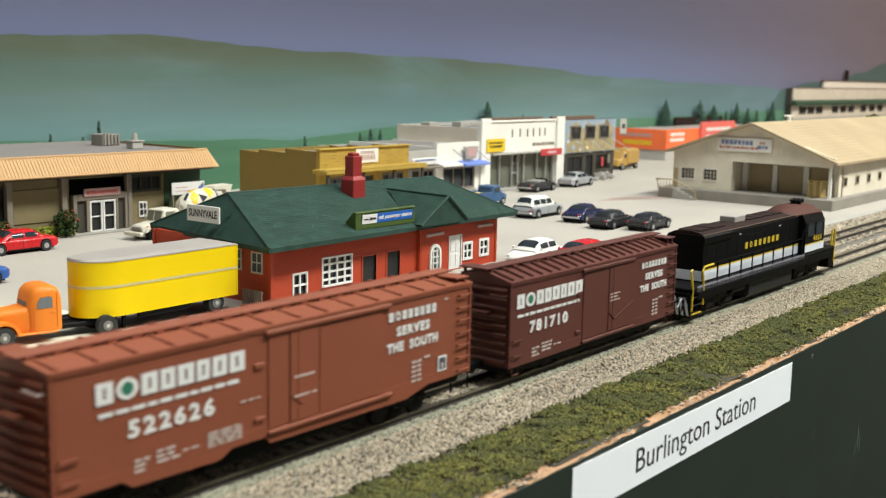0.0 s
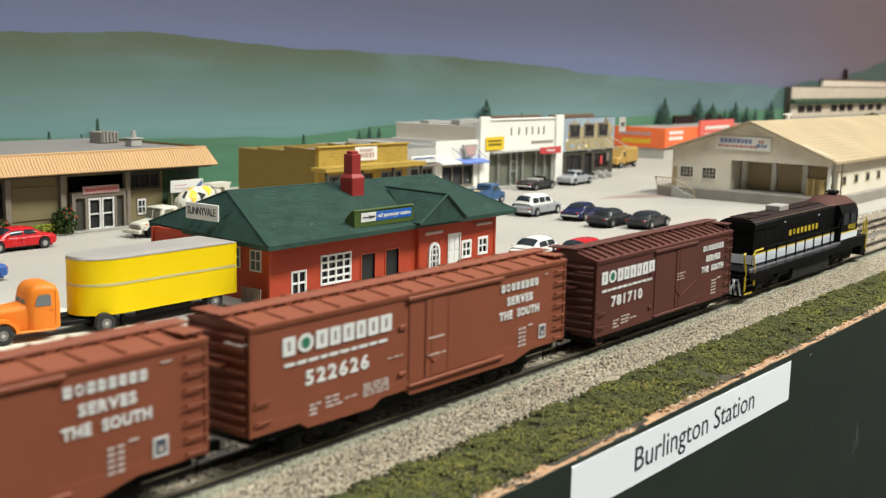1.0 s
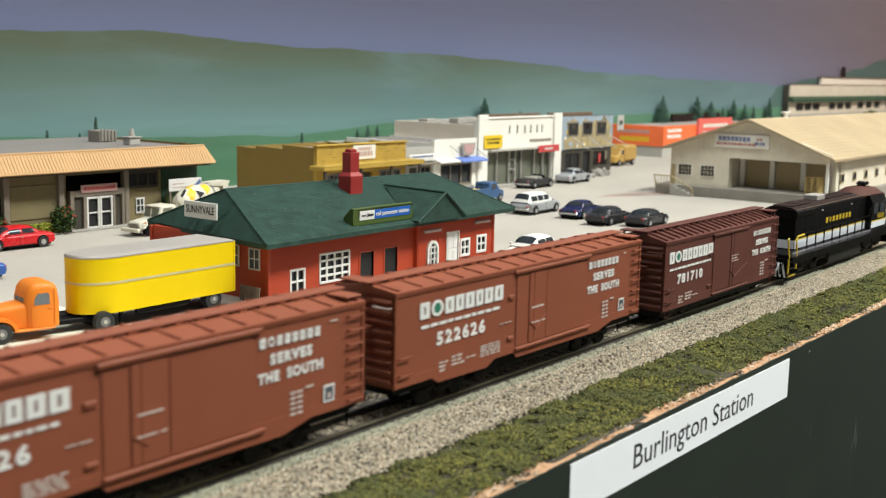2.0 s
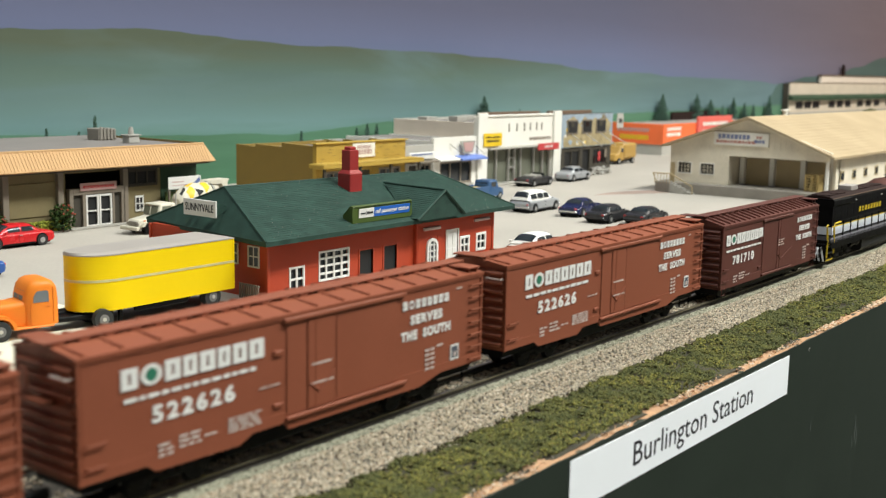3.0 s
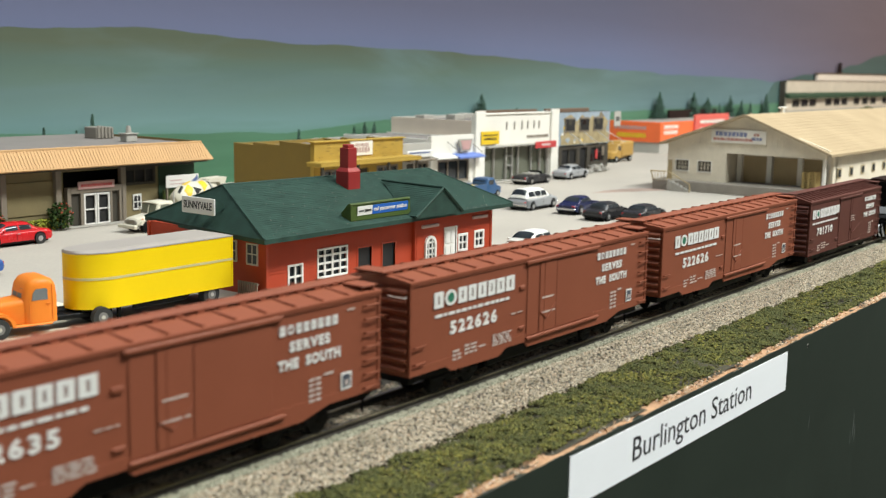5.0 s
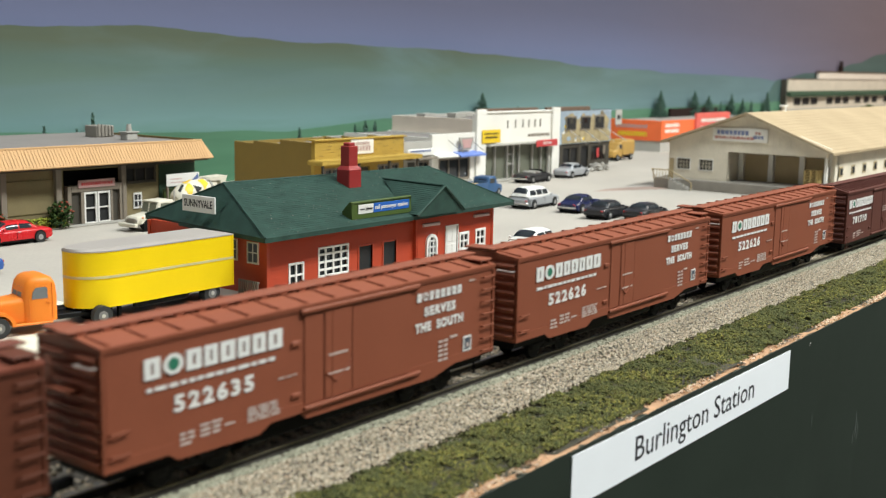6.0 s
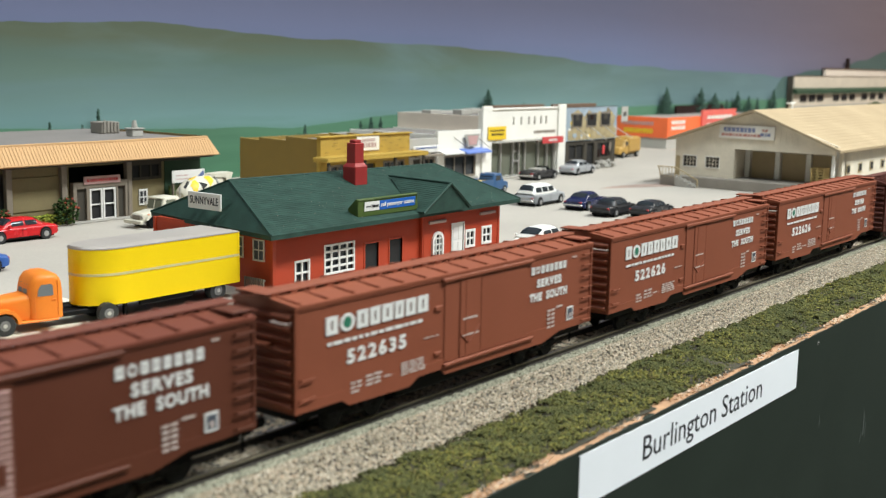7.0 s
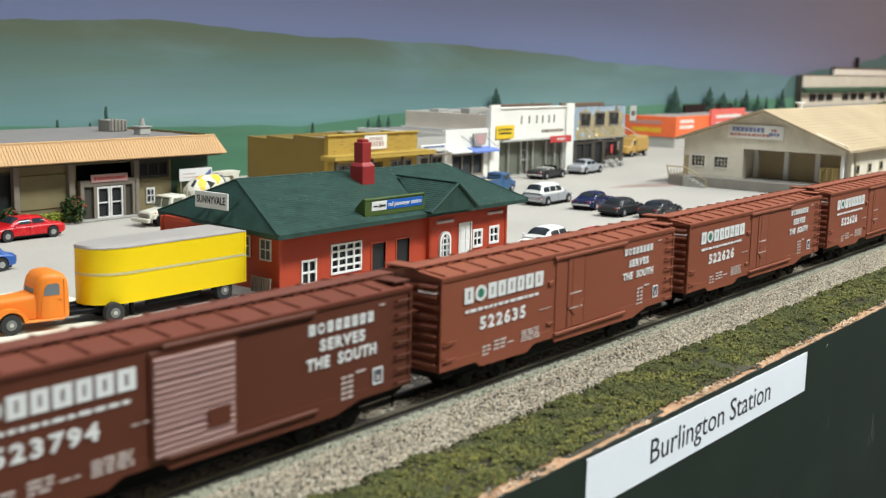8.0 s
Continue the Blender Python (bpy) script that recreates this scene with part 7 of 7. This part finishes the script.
def car(m, paint, label, L=4.8, W=1.85, H=1.42, belt=0.92, hood=0.86, boot=0.9, cabin=(-1.75, -1.15, 0.45, 1.25), wagon=False, roof=None, group="parked cars", chrome=True, open_top=False):
    """A car that faces +x. cabin: rear foot, rear roof, front roof, screen foot, measured from its middle."""
    t = thing("car", m, label, "car", group)
    h = L / 2
    prof = [(-h, 0.45, 0.72), (-h + 0.12, 0.3, boot - 0.06), (-h + 0.5, 0.24, boot), (cabin[0], 0.24, belt), (0, 0.22, belt + 0.01), (cabin[3], 0.24, belt - 0.01), (h - 0.9, 0.24, hood), (h - 0.25, 0.28, hood - 0.1), (h, 0.42, hood - 0.3)]
    full = []
    for i, (x, a, b) in enumerate(prof):
        full.append((x, a, b, W / 2 * (0.84 if i in (0, len(prof) - 1) else 0.95 if i in (1, len(prof) - 2) else 1.0)))
    rings = []
    for i in range(len(full) - 1):
        p0, p1, p2, p3 = full[max(i - 1, 0)], full[i], full[i + 1], full[min(i + 2, len(full) - 1)]
        for k in range(4 if i < len(full) - 2 else 5):
            u = k / 4
            q = [0.5 * (2 * b1 + (c1 - a1) * u + (2 * a1 - 5 * b1 + 4 * c1 - d1) * u * u + (3 * b1 - a1 - 3 * c1 + d1) * u ** 3) for a1, b1, c1, d1 in zip(p0, p1, p2, p3)]
            x = p1[0] + (p2[0] - p1[0]) * u
            rings.append([(x, y, z) for y, z in section(min(q[3], W / 2), q[1], q[2], min(0.24, (q[2] - q[1]) * 0.45), 5)])
    part("body", Geo().loft(rings), M[paint], t)
    part("underbody", Geo().box(-h + 0.3, h - 0.3, -W / 2 + 0.12, W / 2 - 0.12, 0.14, 0.3), M["black"], t)
    if not open_top:
        cabin_shell(t, cabin, belt, H, W, M[roof or paint], wagon)
    else:
        part("seats", Geo().box(-0.9, -0.5, -0.7, 0.7, 0.7, 1.1, 0.08).box(0.1, 0.4, -0.7, 0.7, 0.7, 1.1, 0.08), M["concrete"], t)
        part("windscreen", Geo().add([(0.9, -0.75, belt), (0.9, 0.75, belt), (0.65, 0.68, H - 0.1), (0.65, -0.68, H - 0.1)], [(0, 1, 2, 3)]), M["window"], t)
    for s in (-1, 1):
        for x in (-h + 0.95, h - 0.95):
            part("wheel_arch", Geo().cyl((x, s * (W / 2 - 0.12) - 0.13, 0.36), "y", 0.42, 0.26, 16), M["black"], t)
            wheel_at(t, x, s * (W / 2 - 0.05), 0.34, 0.22)
        part("headlight", Geo().box(h - 0.12, h - 0.02, s * W * 0.36 - 0.14, s * W * 0.36 + 0.14, hood - 0.34, hood - 0.18, 0.03), M["white"], t)
        part("tail_light", Geo().box(-h + 0.0, -h + 0.06, s * W * 0.37 - 0.12, s * W * 0.37 + 0.12, 0.6, 0.74, 0.02), M["sign_red"], t)
        part("door_line", Geo().box(0.02, 0.05, s * W / 2 - 0.004, s * W / 2 + 0.006, 0.35, belt - 0.12), M["black"], t)
        part("sill", Geo().box(-h + 1.4, h - 1.4, s * W / 2 - 0.05, s * W / 2 + 0.004, 0.2, 0.3, 0.01), M["black"], t)
        part("door_handle", Geo().box(-0.22, -0.04, s * W / 2 - 0.005, s * W / 2 + 0.02, belt - 0.2, belt - 0.15, 0.008), M["chrome"], t)
        part("side_mirror", Geo().box(cabin[3] - 0.45, cabin[3] - 0.3, s * (W / 2 + 0.06) - 0.08, s * (W / 2 + 0.06) + 0.08, belt - 0.02, belt + 0.12, 0.03), M[paint], t)
    for x in (-h - 0.03, h - 0.1):
        part("bumper", Geo().box(x, x + 0.13, -W / 2 * 0.9, W / 2 * 0.9, 0.36, 0.54, 0.05), M["chrome" if chrome else paint], t)
    return t


def G(x, y, rz=0):
    return P(x, y, GZ + 0.01, 0, 0, rz)


car(G(39.2, 40.25, 180), "red_car", "glossy red sedan parked before the restaurant", 5.0, cabin=(-1.55, -0.85, 0.45, 1.3), chrome=False)
car(G(31.0, 32.1, 180), "blue_car", "small blue car with chrome bumpers in the lot", 4.6)
car(G(79.3, 27.7, 2), "silver", "silver-grey wagon with white window frames in the lot", 5.2, 1.95, 1.75, 1.02, 0.96, 0.98, (-2.5, -1.95, 0.35, 1.35), True, "car_white")
car(G(79.6, 23.5, 4), "navy", "dark blue fastback coupe with chrome bumper in the lot", 4.9, 1.85, 1.38, 0.88, 0.86, 0.82, (-1.75, -0.85, 0.3, 0.85))
car(G(77.6, 19.9, 2), "charcoal", "charcoal grey sedan in the row of parked cars", 4.7, 1.85, 1.36, 0.88, 0.84, 0.88, (-1.5, -1.0, 0.35, 1.05), chrome=False)
car(G(78.9, 17.3, 2), "charcoal", "black sedan in the row of parked cars", 4.6, 1.85, 1.28, 0.86, 0.82, 0.86, (-1.5, -0.95, 0.35, 1.05), chrome=False)
car(G(58.9, 14.75, 184), "car_white", "white hatchback parked beside the station", 4.6, 1.85, 1.5, 0.95, 0.85, 0.9, (-1.6, -1.0, 0.5, 1.45), chrome=False)
car(G(60.6, 12.5, 182), "red_car", "red hatchback parked behind the train", 4.4, 1.85, 1.45, 0.92, 0.86, 0.9, (-1.8, -1.2, 0.6, 1.4), chrome=False)
car(G(97.0, 39.3, 2), "charcoal", "black open convertible before the white store", 5.0, 1.9, 1.35, 0.92, 0.9, 0.9, open_top=True)
car(G(104.9, 39.5, 4), "silver", "silver sedan before the white store", 5.2, 1.9, 1.5, 0.95, 0.9, 0.95, (-1.55, -1.05, 0.45, 1.2), chrome=False)


def tractor_trailer():
    t = thing("truck_tractor", G(24.95, 19.3, 167) @ Matrix.Scale(0.86, 4), "orange 1940s truck tractor hauling a yellow trailer", "truck")
    y = 1.1
    # faces -x in the world, +x here
    part("chassis", Geo().box(-6.2, 1.5, -0.45, 0.45, 0.45, 0.7, 0.04), M["black"], t)
    rings = []
    for x, w, z0, z1 in ((-3.15, 0.95, 0.62, 2.1), (-3.08, 1.02, 0.6, 2.5), (-2.95, 1.05, 0.58, 2.68), (-2.7, 1.06, 0.58, 2.78), (-2.25, 1.06, 0.58, 2.78), (-1.95, 1.04, 0.58, 2.7), (-1.75, 0.97, 0.58, 2.5), (-1.62, 0.86, 0.58, 2.15), (-1.56, 0.74, 0.58, 1.75)):
        rings.append([(x, a, b) for a, b in section(w, z0, z1, 0.35, 4)])
    cab = part("cab", Geo().loft(rings), M["truck_orange"], t, "rounded orange cab")
    for s in (-1, 1):
        part("side_window", Geo().prism([(-2.68, 1.72), (-1.92, 1.72), (-1.96, 2.05), (-2.1, 2.26), (-2.56, 2.28), (-2.66, 2.2)], "y", s * 1.075, s * 1.04), M["grey_window"], cab, "grey window")
        part("door_seam", Geo().box(-2.92, -2.89, s * 1.05 - 0.03, s * 1.05 + 0.03, 0.75, 2.45).box(-1.84, -1.81, s * 1.0 - 0.03, s * 1.0 + 0.03, 0.75, 1.7), M["truck_orange"], cab)
        part("door_handle", Geo().box(-2.8, -2.6, s * 1.09 - 0.02, s * 1.09 + 0.02, 1.5, 1.56, 0.01), M["truck_orange"], cab)
    part("windscreen", Geo().prism([(-1.62, 1.82), (-1.55, 1.82), (-1.66, 2.26), (-1.73, 2.26)], "y", -0.56, -0.05).prism([(-1.62, 1.82), (-1.55, 1.82), (-1.66, 2.26), (-1.73, 2.26)], "y", 0.05, 0.56), M["grey_window"], cab)
    rings = []
    for x, w, z1 in ((-1.95, 0.9, 1.8), (-1.5, 0.82, 1.78), (-0.8, 0.72, 1.72), (0.1, 0.6, 1.66), (0.7, 0.5, 1.55), (0.85, 0.45, 1.35)):
        rings.append([(x, a, b) for a, b in section(w, 0.6, z1, 0.3, 4)])
    part("bonnet", Geo().loft(rings), M["truck_orange"], t, "orange bonnet")
    for s in (-1, 1):
        arc = [(-0.35 + 0.8 * math.cos(a) * 1.0, 0.5 + 0.75 * math.sin(a)) for a in [math.pi * i / 10 for i in range(11)]]
        inn = [(-0.35 + 0.62 * math.cos(a), 0.5 + 0.6 * math.sin(a)) for a in [math.pi * i / 10 for i in range(10, -1, -1)]]
        part("fender", Geo().prism(arc + inn, "y", s * 0.55, s * 1.12, True), M["truck_orange"], t)
        part("running_board", Geo().box(-2.9, -1.0, s * 1.0 - 0.16, s * 1.0 + 0.16, 0.5, 0.6, 0.04), M["truck_orange"], t)
        part("headlamp", Geo().cyl((0.35, s * 0.75, 1.25), "x", 0.14, 0.22, 10), M["chrome"], t)
        wheel_at(t, -0.35, s * 0.95, 0.5, 0.3, "wheel_grey")
        wheel_at(t, -5.4, s * 0.95, 0.5, 0.42, "wheel_grey")
    part("bumper", Geo().box(0.95, 1.1, -1.05, 1.05, 0.5, 0.75, 0.04), M["truck_orange"], t)
    part("fuel_tank", Geo().cyl((-4.5, -0.72, 0.62), "x", 0.3, 1.1, 12), M["black"], t)
    part("fifth_wheel", Geo().box(-5.9, -4.6, -0.5, 0.5, 0.72, 0.82, 0.03), M["black"], t)

    r = thing("trailer", G(28.5, 18.7, 0.4), "yellow round-nosed trailer with silver band and grey roof", "trailer")
    L, w = 8.28, 1.28
    n = 9
    nose = [(1.75 * (1 - math.sin(a)), -w + 1.22 * (1 - math.cos(a))) for a in [math.pi / 2 * i / n for i in range(n + 1)]]
    out = [(L, -w)] + nose + [(x, -y2) for x, y2 in reversed(nose)] + [(L, w)]
    zb, zt = 0.72, 3.12
    part("body", Geo().prism(out, "z", zb, zt, True), M["yellow"], r, "bright yellow body")
    wide = [(x * 1.006 - 0.02, yy * 1.02) for x, yy in out]
    dome = [(0.3 + (x - 0.3) * 0.96, yy * 0.8) for x, yy in out]
    part("roof", Geo().loft([[(x, yy, zt) for x, yy in wide], [(x, yy, zt + 0.05) for x, yy in wide], [(x, yy, zt + 0.14) for x, yy in dome]], True), M["trailer_roof"], r, "matt grey roof")
    for z in (1.98, 0.72):
        part("band", Geo().prism([(x * 1.004 - 0.015, yy * 1.02) for x, yy in out], "z", z, z + (0.11 if z > 1 else 0.06), True), M["silver_band_warm"] if z > 1 else M["yellow"], r, "dull silver-yellow band" if z > 1 else "")
    part("corner_trim", Geo().box(L - 0.06, L + 0.03, -w - 0.02, -w + 0.06, zb, zt).box(L - 0.06, L + 0.03, w - 0.06, w + 0.02, zb, zt), M["yellow"], r)
    part("chassis", Geo().box(1.0, L - 0.2, -0.5, 0.5, 0.5, 0.72), M["black"], r)
    part("side_box", Geo().box(2.6, 5.6, -1.15, -0.95, 0.45, 0.7, 0.04), M["black"], r)
    part("rear_ladder", Geo().rod([(L + 0.02, -0.9, 2.7), (L + 0.28, -0.9, 2.7), (L + 0.28, -0.9, 1.5), (L + 0.02, -0.9, 1.5)], 0.035).rod([(L + 0.02, -0.4, 2.7), (L + 0.28, -0.4, 2.7), (L + 0.28, -0.4, 1.5), (L + 0.02, -0.4, 1.5)], 0.035), M["silver_trim"], r)
    for s in (-1, 1):
        wheel_at(r, L - 1.25, s * 1.0, 0.48, 0.42, "wheel_grey")
    part("landing_leg", Geo().box(2.0, 2.15, -0.8, -0.65, 0.05, 0.72).box(2.0, 2.15, 0.65, 0.8, 0.05, 0.72), M["black"], r)


tractor_trailer()


def mixer_truck():
    t = thing("cement_mixer", G(47.55, 39.2, 3) @ Matrix.Scale(0.71, 4), "white cement mixer truck with yellow and black drum", "truck")
    wm = M["mixer_white"]
    part("chassis", Geo().box(0.0, 11.4, -0.5, 0.5, 0.55, 0.85, 0.04), M["black"], t)
    part("bonnet", Geo().loft([[(x, p, q) for p, q in section(w, 0.62, z1, 0.16)] for x, w, z1 in ((0.0, 0.72, 1.25), (0.12, 0.8, 1.38), (2.1, 0.95, 1.62))]), wm, t)
    part("grille", Geo().box(-0.06, -0.002, -0.58, 0.58, 0.72, 1.25, 0.02), M["concrete"], t)
    for i in range(6):
        part("grille_bar", Geo().box(-0.1, -0.061, -0.52 + i * 0.19, -0.45 + i * 0.19, 0.76, 1.21), M["trim"], t)
    part("cab", Geo().loft([[(x, p, q) for p, q in section(w, 0.62, z1, 0.16)] for x, w, z1 in ((2.1, 1.05, 1.6), (2.35, 1.1, 2.5), (2.5, 1.1, 2.72), (4.2, 1.1, 2.75), (4.35, 1.06, 2.6))]), wm, t)
    part("visor", Geo().box(2.2, 2.6, -1.0, 1.0, 2.62, 2.7, 0.03), wm, t)
    part("windscreen", Geo().prism([(2.06, 1.68), (2.16, 1.68), (2.34, 2.5), (2.24, 2.5)], "y", -0.92, 0.92), M["shop_glass"], t)
    part("screen_post", Geo().prism([(2.03, 1.66), (2.07, 1.66), (2.26, 2.52), (2.21, 2.52)], "y", -0.05, 0.05), wm, t)
    for s in (-1, 1):
        part("side_window", Geo().prism([(2.55, 1.75), (3.75, 1.75), (3.75, 2.5), (2.68, 2.5)], "y", s * 1.115, s * 1.08), M["shop_glass"], t)
        part("wheel_arch", Geo().cyl((0.98, s * 0.95 - 0.27, 0.6), "y", 0.56, 0.54, 16), M["black"], t)
        part("marker_light", Geo().box(0.55, 0.72, s * 0.9 - 0.08, s * 0.9 + 0.08, 1.24, 1.34, 0.02), M["truck_orange"], t, "small orange marker light")
        part("headlight_rim", Geo().cyl((-0.05, s * 0.72, 1.0), "x", 0.15, 0.05, 12), M["concrete"], t)
        part("door_line", Geo().box(3.82, 3.86, s * 1.105 - 0.006, s * 1.105 + 0.006, 0.8, 2.55), M["trim"], t)
        part("mirror", Geo().box(2.15, 2.25, s * 1.3 - 0.06, s * 1.3 + 0.06, 1.8, 2.2, 0.02), wm, t)
        part("fender", Geo().prism([(0.15, 0.8), (0.35, 1.12), (0.8, 1.24), (1.35, 1.2), (1.7, 0.95), (1.75, 0.75), (1.5, 0.75), (1.3, 1.0), (0.6, 1.0), (0.35, 0.75)], "y", s * 0.95 - 0.24, s * 0.95 + 0.24), wm, t)
        part("headlight", Geo().cyl((-0.02, s * 0.72, 1.0), "x", 0.1, 0.05, 10), M["silver_trim"], t)
        for x in (0.98, 8.6, 9.9):
            wheel_at(t, x, s * 0.99, 0.5, 0.35, "car_white")
    part("bumper", Geo().box(-0.6, -0.2, -1.2, 1.2, 0.45, 0.8, 0.06), wm, t)
    part("bumper_bracket", Geo().box(-0.25, 0.1, -0.5, -0.35, 0.5, 0.75).box(-0.25, 0.1, 0.35, 0.5, 0.5, 0.75), wm, t)
    part("step_tank", Geo().box(2.5, 3.6, -1.15, -0.62, 0.45, 0.85, 0.06), wm, t)
    part("water_tank", Geo().box(4.5, 5.3, -1.0, 1.0, 0.86, 1.7, 0.1), wm, t)
    part("exhaust_stack", Geo().rod([(4.5, -0.95, 0.9), (4.5, -0.95, 3.6)], 0.08), M["silver_trim"], t)
    # tilted drum: profile of circles along its own axis
    ax = Matrix.Translation((5.45, 0, 2.45)) @ Matrix.Rotation(radians(-14), 4, "Y")
    prof = [(0.0, 0.55), (0.25, 0.9), (1.3, 1.28), (2.6, 1.28), (4.4, 0.82), (5.3, 0.62)]

    def drum_r(u):
        for (a, ra), (b, rb) in zip(prof, prof[1:]):
            if u <= b:
                return ra + (rb - ra) * (u - a) / (b - a)
        return prof[-1][1]
    n = 24

    def on_drum(u, a, out=0.0):
        q = drum_r(u) + out
        return ax @ Vector((u, q * math.cos(a), q * math.sin(a)))
    d = part("drum", Geo().loft([[on_drum(u, 2 * math.pi * i / n) for i in range(n)] for u in (0, 0.25, 0.7, 1.3, 2.0, 2.6, 3.4, 4.4, 5.3)]), wm, t, "white drum")
    # painted shapes wound round the drum: start and end along the axis, angle, spread, twist, taper
    for turn in (0.0, 2.1, 4.2):
        for ink, u0, u1, a0, da, twist, taper in (("blackout", 0.35, 1.2, 1.9, 0.35, -0.35, 0.8), ("sign_yellow", 0.9, 1.8, 2.2, 0.9, -0.5, 0.7), ("blackout", 1.9, 2.7, 2.25, 0.75, 0.1, 0.05), ("blackout", 1.8, 2.8, 3.15, 0.22, -0.2, 0.9), ("sign_yellow", 3.0, 3.9, 1.9, 1.1, -0.3, 0.8), ("sign_yellow", 1.5, 2.6, 1.45, 0.4, -0.2, 0.6)):
            rows = []
            for i in range(9):
                f = i / 8
                u = u0 + (u1 - u0) * f
                w = da * (1 + (taper - 1) * f)
                m = a0 + turn + twist * f + da / 2
                rows += [on_drum(u, m - w / 2 + w * e / 4, 0.03) for e in range(5)]
            part("drum_stripe", Geo().add(rows, [(5 * i + e, 5 * i + e + 1, 5 * i + e + 6, 5 * i + e + 5) for i in range(8) for e in range(4)], True), M[ink], d, "yellow painted patch" if ink != "blackout" else "black painted patch")
    part("drum_ring", Geo().loft([[on_drum(u, 2 * math.pi * i / n, o) for i in range(n)] for u, o in ((4.25, 0.0), (4.27, 0.1), (4.5, 0.1), (4.52, 0.0))], False, False), M["silver_band"], d, "grey roller ring")
    part("chute", Geo().prism([(9.3, 4.25), (9.5, 4.5), (11.9, 4.55), (11.7, 4.2), (11.5, 3.3), (11.1, 3.3), (10.9, 4.1), (9.6, 4.15)], "y", -0.75, 0.75), wm, t)
    part("rear_stand", Geo().box(10.4, 10.7, -0.7, -0.55, 0.8, 3.6).box(10.4, 10.7, 0.55, 0.7, 0.8, 3.6).box(5.4, 5.8, -0.7, 0.7, 0.8, 2.0).box(10.7, 11.4, -0.6, 0.6, 0.86, 1.6, 0.05), wm, t)


mixer_truck()


def pickup(m, paint, label, bed_mat):
    t = thing("pickup_truck", m, label, "truck")
    part("cab", Geo().loft([[(x, a, b) for a, b in section(w, 0.4, z1, 0.2)] for x, w, z1 in ((-0.2, 0.9, 1.6), (0.0, 0.95, 2.0), (1.2, 0.95, 2.05), (1.7, 0.95, 1.3), (2.6, 0.9, 1.1), (2.7, 0.85, 0.8))]), M[paint], t)
    part("bed", Geo().box(-2.9, -0.25, -1.0, -0.9, 0.5, 1.5, 0.03).box(-2.9, -0.25, 0.9, 1.0, 0.5, 1.5, 0.03).box(-2.9, -2.8, -0.9, 0.9, 0.5, 1.5).box(-2.8, -0.25, -0.9, 0.9, 0.5, 0.62), M[bed_mat], t)
    part("load", Geo().box(-2.75, -0.4, -0.85, 0.85, 0.63, 1.35, 0.12), M["wood"], t)
    for s in (-1, 1):
        part("side_window", Geo().box(0.15, 1.05, s * 0.955 - 0.012, s * 0.955 + 0.012, 1.35, 1.85), M["window"], t)
        for x in (-2.0, 1.9):
            wheel_at(t, x, s * 0.85, 0.38, 0.26)
    part("rear_window", Geo().box(-0.16, -0.13, -0.7, 0.7, 1.3, 1.8), M["window"], t)


pickup(G(82.4, 35.3, 3) @ Matrix.Scale(0.86, 4), "dull_pickup", "dull blue pickup truck with a tan load near the shops", "dull_pickup")


def delivery_van():
    t = thing("delivery_van", G(129.6, 47.6, 182), "ochre yellow box van parked by the shops", "van")
    part("box", Geo().box(-3.0, 0.6, -1.1, 1.1, 0.55, 2.6, 0.25), M["ochre_van"], t)
    part("cab", Geo().loft([[(x, a, b) for a, b in section(w, 0.5, z1, 0.25)] for x, w, z1 in ((0.62, 1.05, 2.3), (1.2, 1.05, 2.25), (1.7, 1.0, 1.4), (2.6, 0.9, 1.25), (2.75, 0.8, 0.8))]), M["ochre_van"], t)
    part("chassis", Geo().box(-2.9, 2.6, -0.8, 0.8, 0.3, 0.54), M["black"], t)
    for s in (-1, 1):
        part("side_window", Geo().box(0.75, 1.35, s * 1.06 - 0.012, s * 1.06 + 0.012, 1.5, 2.05), M["window"], t)
        for x in (-2.0, 1.8):
            wheel_at(t, x, s * 0.95, 0.4, 0.28)


delivery_van()


# ---- what moves ----
def motions():
    """The train rolls along the track; its wheelsets turn with it."""
    lag = curve([(0.0, 0.0), (4.5, 0.0), (6.5, -0.18), (8.0, -0.06)])     # it slackens a little, then catches up
    steps = [i * 0.5 for i in range(17)]
    for car in train:
        x0 = car.matrix_basis.translation.x / S
        walk(car, [(s, P(x0 + SPEED * s + lag(s), TY, 0)) for s in steps])
    turn = math.degrees(SPEED / 0.41)
    for w in WHEELS:
        x, y, z = [q / S for q in w.matrix_basis.translation]
        walk(w, [(i * 0.1, P(x, y, z) @ Matrix.Rotation(radians(turn * i * 0.1), 4, "Y")) for i in range(81)])


motions()
